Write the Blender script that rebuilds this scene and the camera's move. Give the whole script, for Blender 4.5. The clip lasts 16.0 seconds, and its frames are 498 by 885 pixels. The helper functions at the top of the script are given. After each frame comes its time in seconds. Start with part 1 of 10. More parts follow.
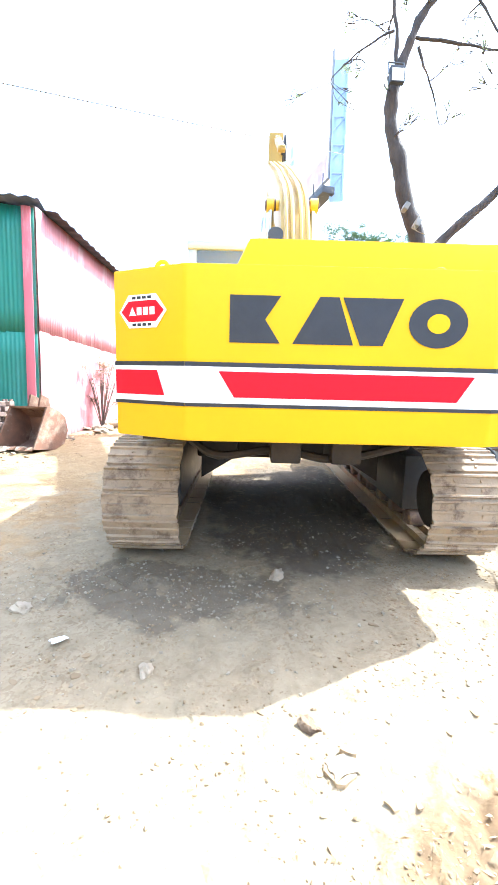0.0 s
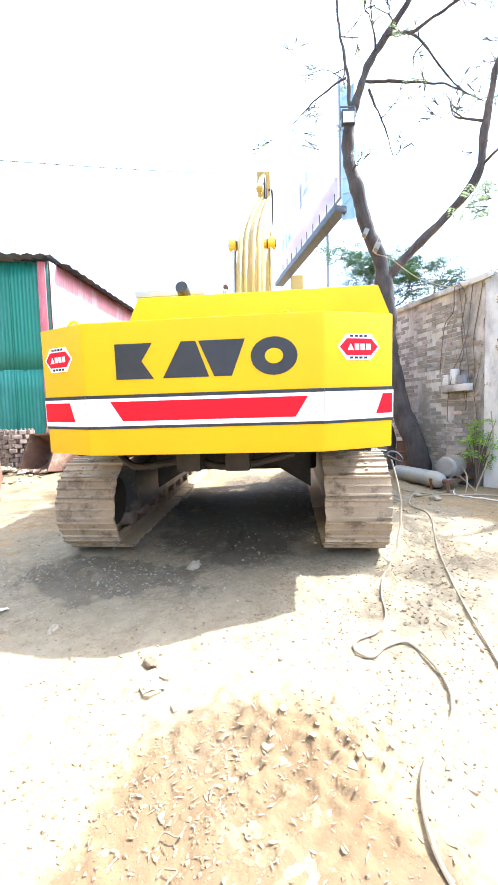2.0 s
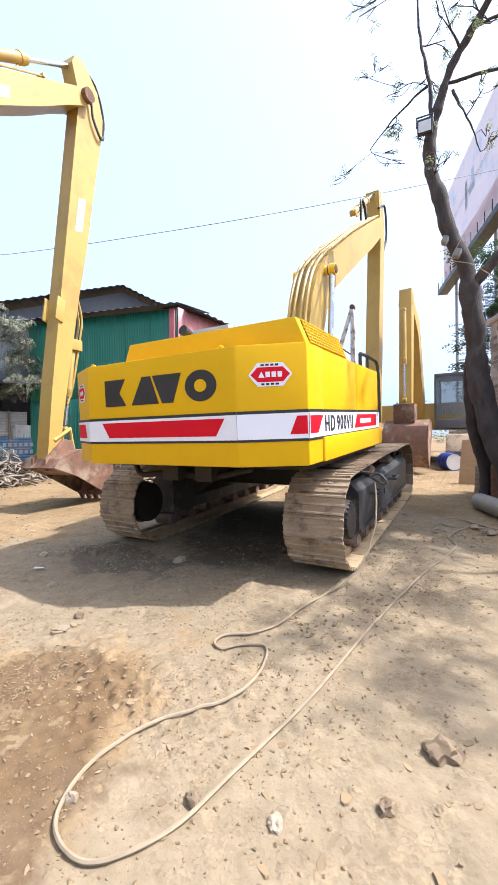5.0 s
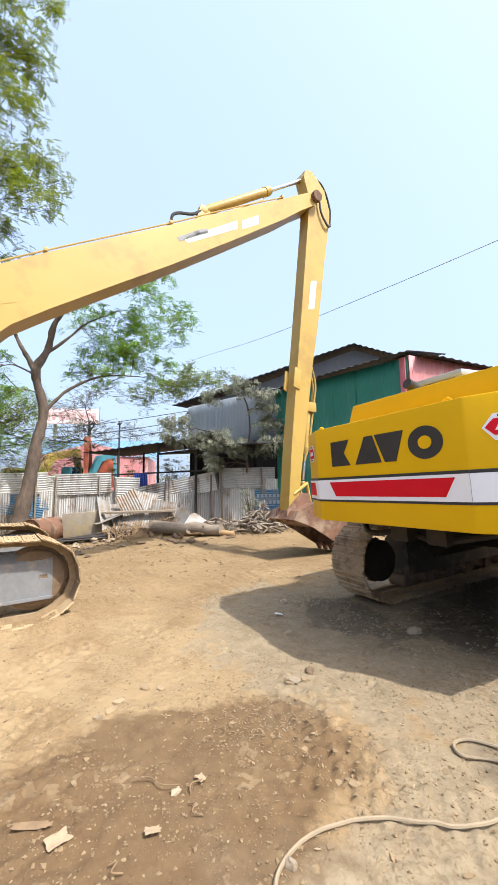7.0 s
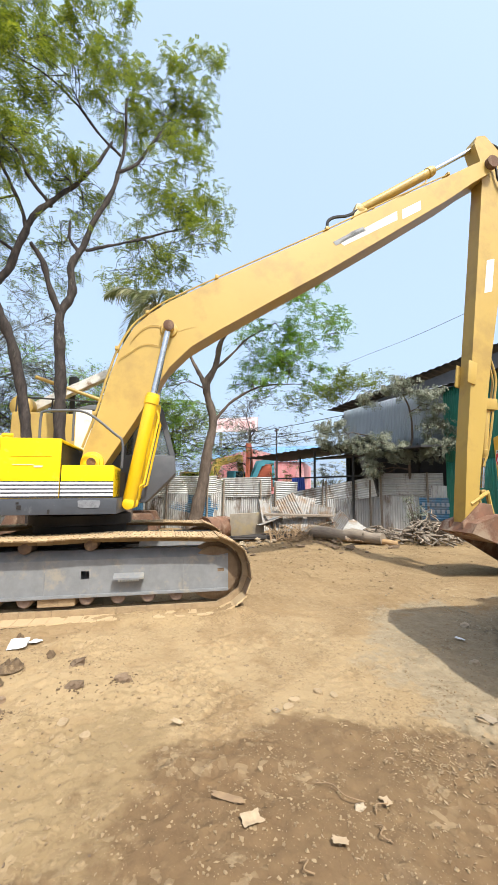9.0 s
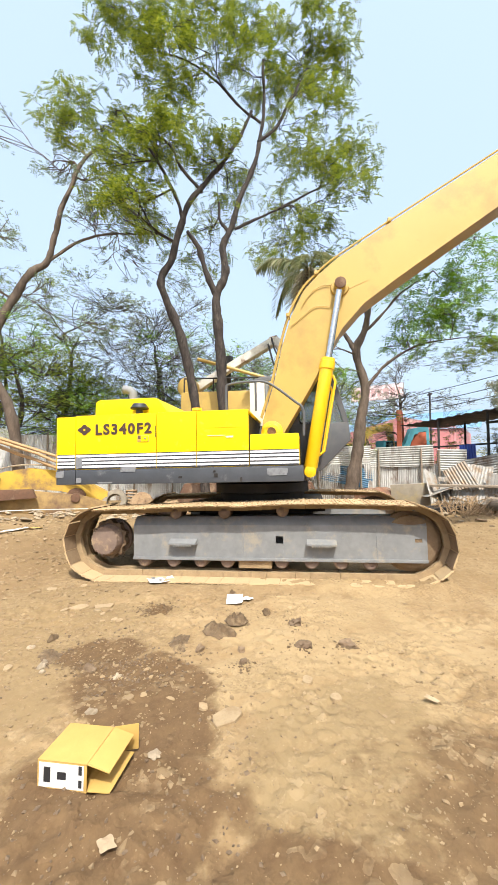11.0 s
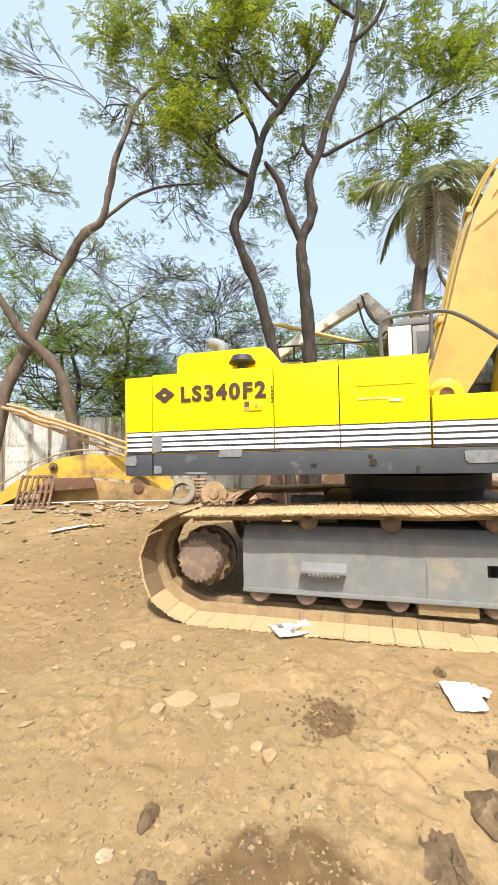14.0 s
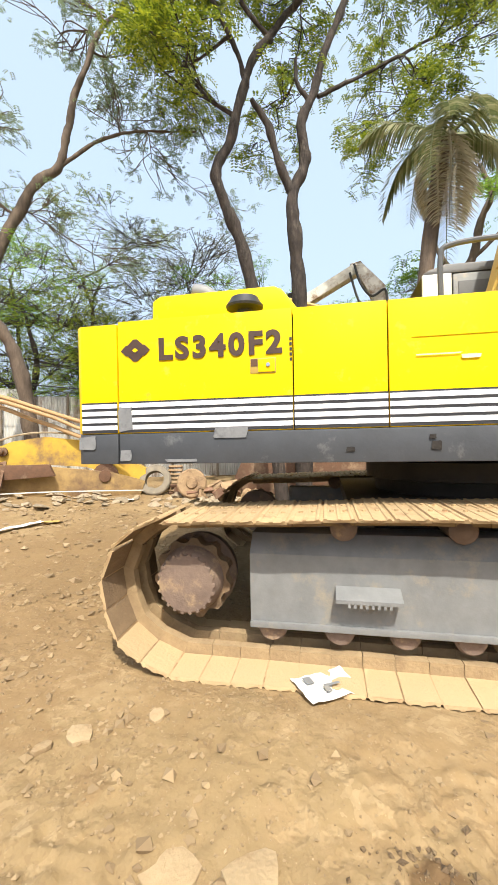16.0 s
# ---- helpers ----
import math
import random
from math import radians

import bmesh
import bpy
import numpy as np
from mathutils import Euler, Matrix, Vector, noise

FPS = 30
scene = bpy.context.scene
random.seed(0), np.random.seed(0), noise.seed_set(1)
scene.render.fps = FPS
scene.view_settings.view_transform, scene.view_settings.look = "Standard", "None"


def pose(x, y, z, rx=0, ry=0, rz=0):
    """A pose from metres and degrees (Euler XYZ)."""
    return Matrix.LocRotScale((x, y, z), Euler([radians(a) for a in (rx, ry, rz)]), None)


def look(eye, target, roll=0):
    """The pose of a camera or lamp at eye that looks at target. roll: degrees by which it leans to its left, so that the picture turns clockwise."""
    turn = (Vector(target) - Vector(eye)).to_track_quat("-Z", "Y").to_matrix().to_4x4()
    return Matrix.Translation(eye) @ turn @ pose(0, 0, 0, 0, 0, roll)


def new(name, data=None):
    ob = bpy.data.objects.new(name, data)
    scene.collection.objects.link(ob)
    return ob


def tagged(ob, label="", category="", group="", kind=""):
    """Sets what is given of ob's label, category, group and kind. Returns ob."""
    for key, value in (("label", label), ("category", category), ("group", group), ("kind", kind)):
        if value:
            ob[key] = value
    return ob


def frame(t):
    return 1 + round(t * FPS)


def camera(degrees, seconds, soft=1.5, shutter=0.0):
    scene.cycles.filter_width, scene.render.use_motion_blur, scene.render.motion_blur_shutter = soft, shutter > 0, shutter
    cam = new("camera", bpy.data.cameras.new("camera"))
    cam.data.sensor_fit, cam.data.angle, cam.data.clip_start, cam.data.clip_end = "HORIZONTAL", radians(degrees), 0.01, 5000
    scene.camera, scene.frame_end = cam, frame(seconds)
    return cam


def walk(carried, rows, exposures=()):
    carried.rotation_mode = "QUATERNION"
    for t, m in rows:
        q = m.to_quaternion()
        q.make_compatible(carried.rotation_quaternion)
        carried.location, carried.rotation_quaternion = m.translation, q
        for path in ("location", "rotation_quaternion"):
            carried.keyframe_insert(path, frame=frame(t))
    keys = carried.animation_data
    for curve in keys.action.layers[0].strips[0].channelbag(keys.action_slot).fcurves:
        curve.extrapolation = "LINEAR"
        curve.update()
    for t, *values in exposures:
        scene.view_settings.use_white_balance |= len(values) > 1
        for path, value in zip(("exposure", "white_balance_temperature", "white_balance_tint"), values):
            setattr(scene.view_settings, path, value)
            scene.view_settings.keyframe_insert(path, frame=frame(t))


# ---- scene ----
cam = camera(64.2, 16.0)
PATH = [
    (0, (-0.007, 0.098, 1.356), (0.01, 2.087, 1.141), 1.4),
    (0.5, (0.213, -0.133, 1.351), (0.17, 1.856, 1.144), 0.0),
    (0.6, (0.275, -0.212, 1.36), (0.236, 1.782, 1.207), 1.8),
    (1, (0.48, -0.378, 1.361), (0.424, 1.602, 1.086), 0.6),
    (1.5, (0.816, -0.474, 1.354), (0.485, 1.496, 1.244), -1.9),
    (2, (1.063, -0.445, 1.375), (0.869, 1.541, 1.244), -1.6),
    (2.5, (1.366, -0.337, 1.359), (1.41, 1.659, 1.237), 1.6),
    (2.8, (1.53, -0.305, 1.344), (1.487, 1.693, 1.258), 1.4),
    (3, (1.662, -0.275, 1.33), (1.301, 1.692, 1.311), 1.5),
    (3.2, (1.83, -0.24, 1.318), (1.366, 1.703, 1.219), 1.6),
    (5.3, (2.939, -0.407, 1.355), (1.776, 1.22, 1.356), 1.1),
    (5.5, (2.97, -0.453, 1.36), (1.666, 1.063, 1.367), 2.9),
    (6, (3.032, -0.428, 1.376), (1.495, 0.841, 1.543), -0.5),
    (6.5, (3.028, -0.338, 1.417), (1.343, 0.717, 1.639), -0.6),
    (7, (3.003, -0.3, 1.432), (1.238, 0.61, 1.673), -0.9),
    (7.5, (2.989, -0.309, 1.445), (1.158, 0.452, 1.712), -0.1),
    (8, (2.98, -0.327, 1.444), (1.085, 0.248, 1.725), -0.1),
    (8.5, (2.975, -0.363, 1.441), (1.036, 0.04, 1.72), 0.1),
    (9, (2.967, -0.408, 1.435), (0.994, -0.225, 1.7), 0.9),
    (9.5, (2.983, -0.526, 1.434), (1.002, -0.643, 1.679), 2.2),
    (10, (2.972, -0.64, 1.416), (1.012, -0.959, 1.648), 1.4),
    (10.2, (2.97, -0.722, 1.405), (1.022, -1.126, 1.612), 1.5),
    (12.3, (2.136, -1.558, 1.287), (0.204, -2.07, 1.357), -1.1),
    (12.5, (2.029, -1.655, 1.295), (0.119, -2.242, 1.386), -0.7),
    (13, (1.771, -1.873, 1.31), (-0.092, -2.599, 1.333), -0.1),
    (13.5, (1.549, -2.177, 1.329), (-0.37, -2.741, 1.334), 0.6),
    (14, (1.289, -2.445, 1.318), (-0.582, -3.149, 1.378), -0.0),
    (14.5, (0.997, -2.648, 1.301), (-0.843, -3.431, 1.287), 1.2),
    (15, (0.826, -2.884, 1.301), (-1.086, -3.468, 1.316), 0.2),
    (15.5, (0.638, -2.967, 1.299), (-1.255, -3.613, 1.311), 0.4),
    (16, (0.442, -2.997, 1.281), (-1.475, -3.566, 1.269), 0.1),
]
EXPOSURES = [(0.0, 2.3, 5250, 8), (2.0, 2.1, 5250, 8), (2.2, 1.5, 5350, 8), (2.4, 0.95, 5500, 8), (3.2, 0.72, 5750, 12), (5.3, 0.82, 5650, 16), (6.0, 0.76, 5650, 18), (6.5, 0.56, 5900, 14), (7.0, 0.55, 5950, 12), (8.0, 0.60, 6100, 14), (8.5, 0.54, 6080, 9), (9.0, 0.42, 6000, 9), (9.6, 0.46, 6150, 10), (10.2, 0.56, 6200, 10), (12.5, 0.55, 6330, 7), (16.0, 0.53, 6450, 8)]
walk(cam, [(t, look(eye, target, roll)) for t, eye, target, roll in PATH], EXPOSURES)

# ---- light: high sun ahead on the right, hazy sky ----
SUN_DIR = Vector((0.65, 0.28, 1.0)).normalized()
sun_data = bpy.data.lights.new("sun", "SUN")
sun_data.energy, sun_data.angle, sun_data.color = 4.2, radians(0.6), (1.0, 0.93, 0.80)
sun = new("sun", sun_data)
sun.matrix_world = look(SUN_DIR * 60, (0, 0, 0))
world = bpy.data.worlds.new("sky")
scene.world = world
world.use_nodes = True
wn = world.node_tree.nodes
sky = wn.new("ShaderNodeTexSky")
sky.sky_type, sky.sun_disc = "NISHITA", False
sky.sun_elevation, sky.sun_rotation = math.asin(SUN_DIR.z), math.atan2(SUN_DIR.x, SUN_DIR.y)
sky.air_density, sky.dust_density, sky.ozone_density, sky.altitude = 1.0, 9.5, 1.0, 20
haze = wn.new("ShaderNodeMixRGB")
haze.inputs[0].default_value, haze.inputs[2].default_value = 0.42, (6.35, 7.75, 9.6, 1)
world.node_tree.links.new(sky.outputs[0], haze.inputs[1])
world.node_tree.links.new(haze.outputs[0], wn["Background"].inputs[0])
wn["Background"].inputs[1].default_value = 0.15


# ---- materials ----
def material(name, c1, c2, scale=3.0, rough=0.6, metal=0.0, bump=0.1, fine=60.0, stain=None, amount=0.3, stain_scale=1.2, spread=0.0, coat=0.0, stretch=None, rough2=None):
    """Two tones mixed by noise, an optional stain with blotchy edges, fine relief, and a tone that varies from piece to piece."""
    m = bpy.data.materials.new(name)
    m.use_nodes = True
    n, l = m.node_tree.nodes, m.node_tree.links
    b = n["Principled BSDF"]
    tc = n.new("ShaderNodeTexCoord")
    mp = n.new("ShaderNodeMapping")
    l.new(tc.outputs["Object"], mp.inputs[0])
    if stretch:
        mp.inputs["Scale"].default_value = stretch
    info = n.new("ShaderNodeObjectInfo")
    shift = n.new("ShaderNodeVectorMath")
    shift.operation = "SCALE"
    shift.inputs[0].default_value = (13.0, 7.0, 5.0)
    l.new(info.outputs["Random"], shift.inputs["Scale"])
    l.new(shift.outputs[0], mp.inputs["Location"])
    a = n.new("ShaderNodeTexNoise")
    a.inputs["Scale"].default_value, a.inputs["Detail"].default_value, a.inputs["Roughness"].default_value = scale, 8, 0.65
    l.new(mp.outputs[0], a.inputs[0])
    mix = n.new("ShaderNodeMixRGB")
    mix.inputs[1].default_value, mix.inputs[2].default_value = (*c1, 1), (*c2, 1)
    r = n.new("ShaderNodeValToRGB")
    r.color_ramp.elements[0].position, r.color_ramp.elements[1].position = 0.35, 0.68
    l.new(a.outputs[0], r.inputs[0])
    l.new(r.outputs[0], mix.inputs[0])
    colour = mix.outputs[0]
    f = n.new("ShaderNodeTexNoise")
    f.inputs["Scale"].default_value, f.inputs["Detail"].default_value = fine, 4
    l.new(mp.outputs[0], f.inputs[0])
    if stain:
        s = n.new("ShaderNodeTexNoise")
        s.inputs["Scale"].default_value, s.inputs["Detail"].default_value, s.inputs["Roughness"].default_value = stain_scale, 9, 0.7
        l.new(mp.outputs[0], s.inputs[0])
        sr = n.new("ShaderNodeValToRGB")
        sr.color_ramp.elements[0].position, sr.color_ramp.elements[1].position = 0.62 - 0.3 * amount, 0.72 - 0.2 * amount
        l.new(s.outputs[0], sr.inputs[0])
        sm = n.new("ShaderNodeMixRGB")
        sm.inputs[2].default_value = (*stain, 1)
        l.new(sr.outputs[0], sm.inputs[0])
        l.new(colour, sm.inputs[1])
        colour = sm.outputs[0]
        if rough2 is not None:
            rm = n.new("ShaderNodeMapRange")
            rm.inputs["To Min"].default_value, rm.inputs["To Max"].default_value = rough, rough2
            l.new(sr.outputs[0], rm.inputs[0])
            l.new(rm.outputs[0], b.inputs["Roughness"])
    if spread:
        hs = n.new("ShaderNodeHueSaturation")
        mr = n.new("ShaderNodeMapRange")
        mr.inputs["To Min"].default_value, mr.inputs["To Max"].default_value = 1 - spread, 1 + spread
        l.new(info.outputs["Random"], mr.inputs[0])
        l.new(mr.outputs[0], hs.inputs["Value"])
        l.new(colour, hs.inputs["Color"])
        colour = hs.outputs[0]
    l.new(colour, b.inputs["Base Color"])
    if rough2 is None or not stain:
        b.inputs["Roughness"].default_value = rough
    b.inputs["Metallic"].default_value = metal
    b.inputs["Coat Weight"].default_value = coat
    b.inputs["Coat Roughness"].default_value = 0.15
    if bump:
        add = n.new("ShaderNodeMath")
        add.operation = "ADD"
        l.new(a.outputs[0], add.inputs[0])
        l.new(f.outputs[0], add.inputs[1])
        bp = n.new("ShaderNodeBump")
        bp.inputs["Strength"].default_value, bp.inputs["Distance"].default_value = bump, 0.02
        l.new(add.outputs[0], bp.inputs["Height"])
        l.new(bp.outputs[0], b.inputs["Normal"])
    return m


def leafy(name, c1, c2, c3):
    """Leaf colour that varies from leaf to leaf, with light coming through."""
    m = bpy.data.materials.new(name)
    m.use_nodes = True
    n, l = m.node_tree.nodes, m.node_tree.links
    b = n["Principled BSDF"]
    g = n.new("ShaderNodeNewGeometry")
    r = n.new("ShaderNodeValToRGB")
    r.color_ramp.elements[0].color, r.color_ramp.elements[1].color = (*c1, 1), (*c3, 1)
    e = r.color_ramp.elements.new(0.5)
    e.color = (*c2, 1)
    l.new(g.outputs["Random Per Island"], r.inputs[0])
    l.new(r.outputs[0], b.inputs["Base Color"])
    b.inputs["Roughness"].default_value = 0.55
    t = n.new("ShaderNodeBsdfTranslucent")
    l.new(r.outputs[0], t.inputs[0])
    mx = n.new("ShaderNodeMixShader")
    mx.inputs[0].default_value = 0.4
    l.new(b.outputs[0], mx.inputs[1])
    l.new(t.outputs[0], mx.inputs[2])
    l.new(mx.outputs[0], n["Material Output"].inputs[0])
    return m


YELLOW = (0.76, 0.439, 0.0005)
M_KPAINT = material("fresh yellow paint", YELLOW, (0.71, 0.41, 0.001), 1.5, 0.4, 0, 0.02, 90)
M_LPAINT = material("lemon yellow paint", (0.80, 0.565, 0.002), (0.76, 0.525, 0.003), 2, 0.4, 0, 0.03, 90, stain=(0.55, 0.40, 0.05), amount=0.1, stain_scale=5)
M_BOOM = material("faded ochre yellow paint", (0.47, 0.315, 0.07), (0.43, 0.285, 0.062), 0.8, 0.5, 0, 0.03, 70, stain=(0.37, 0.24, 0.06), amount=0.4, stain_scale=1.1)
M_CYL = material("bright yellow cylinder paint", (0.80, 0.50, 0.004), (0.75, 0.46, 0.005), 3, 0.35, 0, 0.02, coat=0.2)
M_BLACKPAINT = material("charcoal paint", (0.018, 0.019, 0.022), (0.028, 0.028, 0.032), 4, 0.5, 0, 0.04)
M_SKIRT = material("dark slate paint, patched", (0.056, 0.061, 0.071), (0.042, 0.046, 0.054), 5, 0.5, 0, 0.05, stain=(0.13, 0.135, 0.14), amount=0.05, stain_scale=3.5)
M_FRAME = material("grey undercarriage paint", (0.228, 0.234, 0.238), (0.178, 0.183, 0.188), 6, 0.55, 0.1, 0.06, 60, stain=(0.30, 0.27, 0.22), amount=0.3, stain_scale=4)
M_FRAME_K = material("dark grey undercarriage paint", (0.042, 0.044, 0.047), (0.032, 0.033, 0.036), 6, 0.5, 0.1, 0.06, 60, stain=(0.12, 0.105, 0.085), amount=0.3, stain_scale=4)
M_SHOE = material("dusty steel track shoe", (0.40, 0.305, 0.195), (0.30, 0.228, 0.148), 5, 0.8, 0.08, 0.3, 45, stain=(0.16, 0.11, 0.07), amount=0.42, stain_scale=6, spread=0.12)
M_SHOE_L = material("mud-dusted track shoe", (0.44, 0.315, 0.172), (0.36, 0.255, 0.137), 5, 0.9, 0.0, 0.3, 45, stain=(0.30, 0.19, 0.10), amount=0.3, stain_scale=6, spread=0.1)
M_INNER = material("rusty inner face of a track shoe", (0.225, 0.155, 0.09), (0.15, 0.10, 0.06), 8, 0.95, 0, 0.4, 50, stain=(0.27, 0.19, 0.11), amount=0.3, stain_scale=4)
def dusted(m, dust):
    """Dust settled on the faces that look up."""
    n, l = m.node_tree.nodes, m.node_tree.links
    sock = n["Principled BSDF"].inputs["Base Color"]
    geo = n.new("ShaderNodeNewGeometry")
    sep = n.new("ShaderNodeSeparateXYZ")
    l.new(geo.outputs["Normal"], sep.inputs[0])
    rng_ = n.new("ShaderNodeMapRange")
    rng_.inputs["From Min"].default_value, rng_.inputs["From Max"].default_value = 0.35, 0.85
    l.new(sep.outputs["Z"], rng_.inputs[0])
    mx = n.new("ShaderNodeMixRGB")
    mx.inputs[2].default_value = (*dust, 1)
    l.new(rng_.outputs[0], mx.inputs[0])
    l.new(sock.links[0].from_socket, mx.inputs[1])
    l.new(mx.outputs[0], sock)


dusted(M_INNER, (0.43, 0.315, 0.175))
M_TWIG = material("dry brown twig", (0.27, 0.18, 0.095), (0.19, 0.125, 0.07), 12, 0.9, 0, 0.2)
M_RUST = material("rusty brown steel", (0.16, 0.085, 0.05), (0.10, 0.055, 0.035), 6, 0.85, 0.2, 0.3, 50, stain=(0.28, 0.19, 0.12), amount=0.4, stain_scale=3)
M_RUSTRED = material("red-brown rusty bucket steel", (0.24, 0.12, 0.07), (0.15, 0.085, 0.055), 5, 0.75, 0.2, 0.25, 50, stain=(0.36, 0.27, 0.19), amount=0.4, stain_scale=2)
M_GREASE = material("oily dark steel", (0.022, 0.019, 0.017), (0.04, 0.032, 0.026), 6, 0.6, 0.3, 0.2)
M_CHROME = material("chromed rod", (0.62, 0.62, 0.60), (0.5, 0.5, 0.48), 12, 0.22, 1.0, 0.0)
M_RUBBER = material("black rubber", (0.02, 0.02, 0.02), (0.032, 0.03, 0.028), 6, 0.6, 0, 0.05)
M_WHITE = material("white decal", (0.86, 0.86, 0.89), (0.82, 0.82, 0.85), 4, 0.4, 0, 0.0)
M_RED = material("red decal", (0.66, 0.008, 0.02), (0.62, 0.008, 0.018), 3, 0.5, 0, 0.0)
M_ROLLER = material("dusty worn roller steel", (0.23, 0.165, 0.13), (0.16, 0.115, 0.092), 7, 0.85, 0.1, 0.25, 50, stain=(0.36, 0.26, 0.16), amount=0.3, stain_scale=6)
M_LINK = material("dirt-caked chain link", (0.36, 0.26, 0.145), (0.25, 0.175, 0.10), 8, 0.95, 0, 0.4, 50)
M_SPROCKET = material("dirt-caked sprocket", (0.20, 0.135, 0.08), (0.12, 0.08, 0.05), 8, 0.9, 0, 0.4, 50)
for m_ in (M_KPAINT, M_RED, M_LPAINT):
    m_.node_tree.nodes["Principled BSDF"].inputs["Specular IOR Level"].default_value = 0.14
M_INK = material("dark brown-black lettering", (0.045, 0.022, 0.016), (0.06, 0.03, 0.02), 6, 0.6, 0, 0.0)
M_PATCH = material("pale grey touch-up paint", (0.22, 0.225, 0.235), (0.16, 0.165, 0.175), 14, 0.6, 0, 0.03, stain=(0.12, 0.125, 0.135), amount=0.35, stain_scale=12)
M_SCUFF = material("whitish scuffed paint", (0.78, 0.70, 0.30), (0.80, 0.74, 0.45), 14, 0.6, 0, 0.02)
M_CAB = material("cab dark grey paint", (0.075, 0.078, 0.085), (0.10, 0.10, 0.105), 5, 0.5, 0, 0.05)
M_CABK = material("pale grey-blue cab paint", (0.42, 0.46, 0.47), (0.36, 0.40, 0.41), 4, 0.5, 0, 0.05)
M_CREAM = material("off-white machine paint", (0.70, 0.68, 0.62), (0.6, 0.57, 0.5), 3, 0.5, 0, 0.05, stain=(0.35, 0.25, 0.15), amount=0.2)
M_GLASS = bpy.data.materials.new("tinted cab glass")
M_GLASS.use_nodes = True
gb = M_GLASS.node_tree.nodes["Principled BSDF"]
gb.inputs["Base Color"].default_value, gb.inputs["Roughness"].default_value, gb.inputs["Transmission Weight"].default_value = (0.35, 0.38, 0.37, 1), 0.03, 0.85
M_GREEN = material("green painted sheet metal", (0.025, 0.20, 0.135), (0.03, 0.17, 0.12), 1.2, 0.55, 0, 0.05, 30, stain=(0.05, 0.23, 0.18), amount=0.3, stretch=(2, 2, 0.4), spread=0.07)
M_PINK = material("sun-bleached pink sheet metal", (0.58, 0.245, 0.245), (0.50, 0.175, 0.185), 1.2, 0.6, 0, 0.05, 30, stain=(0.66, 0.44, 0.42), amount=0.45, stretch=(2, 2, 0.3), spread=0.06)
M_DEEPPINK = material("deep pink sheet metal", (0.56, 0.15, 0.17), (0.48, 0.11, 0.13), 1.2, 0.6, 0, 0.05, 30, stain=(0.60, 0.32, 0.32), amount=0.3, stretch=(2, 2, 0.3))
M_AQUA = material("pale green sheet metal", (0.16, 0.42, 0.34), (0.2, 0.46, 0.4), 1.2, 0.6, 0, 0.05, 30, stretch=(2, 2, 0.3), spread=0.06)
M_SCRAPZINC = material("dull scrap zinc", (0.36, 0.35, 0.33), (0.24, 0.23, 0.21), 2, 0.65, 0.2, 0.06, 30, stain=(0.24, 0.17, 0.11), amount=0.6, stain_scale=3)
M_PANEL = material("beige stained steel panel", (0.33, 0.29, 0.22), (0.24, 0.20, 0.15), 4, 0.8, 0, 0.1, stain=(0.36, 0.29, 0.16), amount=0.4, stain_scale=2.5)
M_ZINC = material("weathered zinc sheet", (0.56, 0.555, 0.53), (0.40, 0.395, 0.375), 2, 0.55, 0.2, 0.06, 30, stain=(0.20, 0.15, 0.11), amount=0.35, stain_scale=1.5, stretch=(1.5, 1.5, 0.5), spread=0.2)
M_BLUESHEET = material("faded blue painted sheet", (0.06, 0.17, 0.30), (0.09, 0.2, 0.3), 2, 0.55, 0, 0.06, stain=(0.25, 0.25, 0.24), amount=0.35, spread=0.1)
M_ROOF = material("blackened roofing sheet", (0.035, 0.035, 0.038), (0.06, 0.058, 0.056), 2, 0.7, 0.1, 0.08, 30, spread=0.1)
M_GREYWALL = material("grey-blue wall sheet", (0.37, 0.40, 0.44), (0.31, 0.34, 0.38), 1.5, 0.65, 0, 0.05, stain=(0.4, 0.38, 0.33), amount=0.2, stretch=(1, 1, 0.4), spread=0.05)
M_DARK = material("near-black shed interior", (0.02, 0.02, 0.021), (0.035, 0.033, 0.03), 2, 0.8, 0, 0.1)
M_CONC = material("stained cement render", (0.60, 0.555, 0.49), (0.43, 0.39, 0.34), 3.2, 0.9, 0, 0.6, 40, stain=(0.20, 0.18, 0.15), amount=0.6, stain_scale=1.3, stretch=(1, 1, 0.4))
M_BRICK = material("weathered brick", (0.53, 0.44, 0.38), (0.42, 0.36, 0.31), 7, 0.9, 0, 0.7, 50, stain=(0.22, 0.20, 0.165), amount=0.9, stain_scale=1.6, spread=0.10)
M_WOOD = material("grey weathered timber", (0.27, 0.22, 0.165), (0.17, 0.135, 0.10), 6, 0.8, 0, 0.25, 50, stretch=(1, 1, 6), spread=0.2)
M_PLY = material("pale raw plywood", (0.42, 0.27, 0.13), (0.34, 0.21, 0.10), 4, 0.75, 0, 0.1, stretch=(1, 1, 5))
M_BARK = material("grey-brown bark", (0.155, 0.115, 0.085), (0.075, 0.056, 0.043), 9, 0.9, 0, 0.6, 50, stretch=(1, 1, 0.35))
M_BARKK = material("dark grey bark", (0.075, 0.06, 0.052), (0.036, 0.029, 0.026), 9, 0.9, 0, 0.6, 50, stain=(0.15, 0.095, 0.07), amount=0.18, stain_scale=2, stretch=(1, 1, 0.35))
M_BARKD = material("dark bark", (0.062, 0.047, 0.040), (0.014, 0.011, 0.009), 11, 0.9, 0, 0.8, 50, stain=(0.11, 0.09, 0.075), amount=0.2, stain_scale=6, stretch=(1, 1, 0.35))
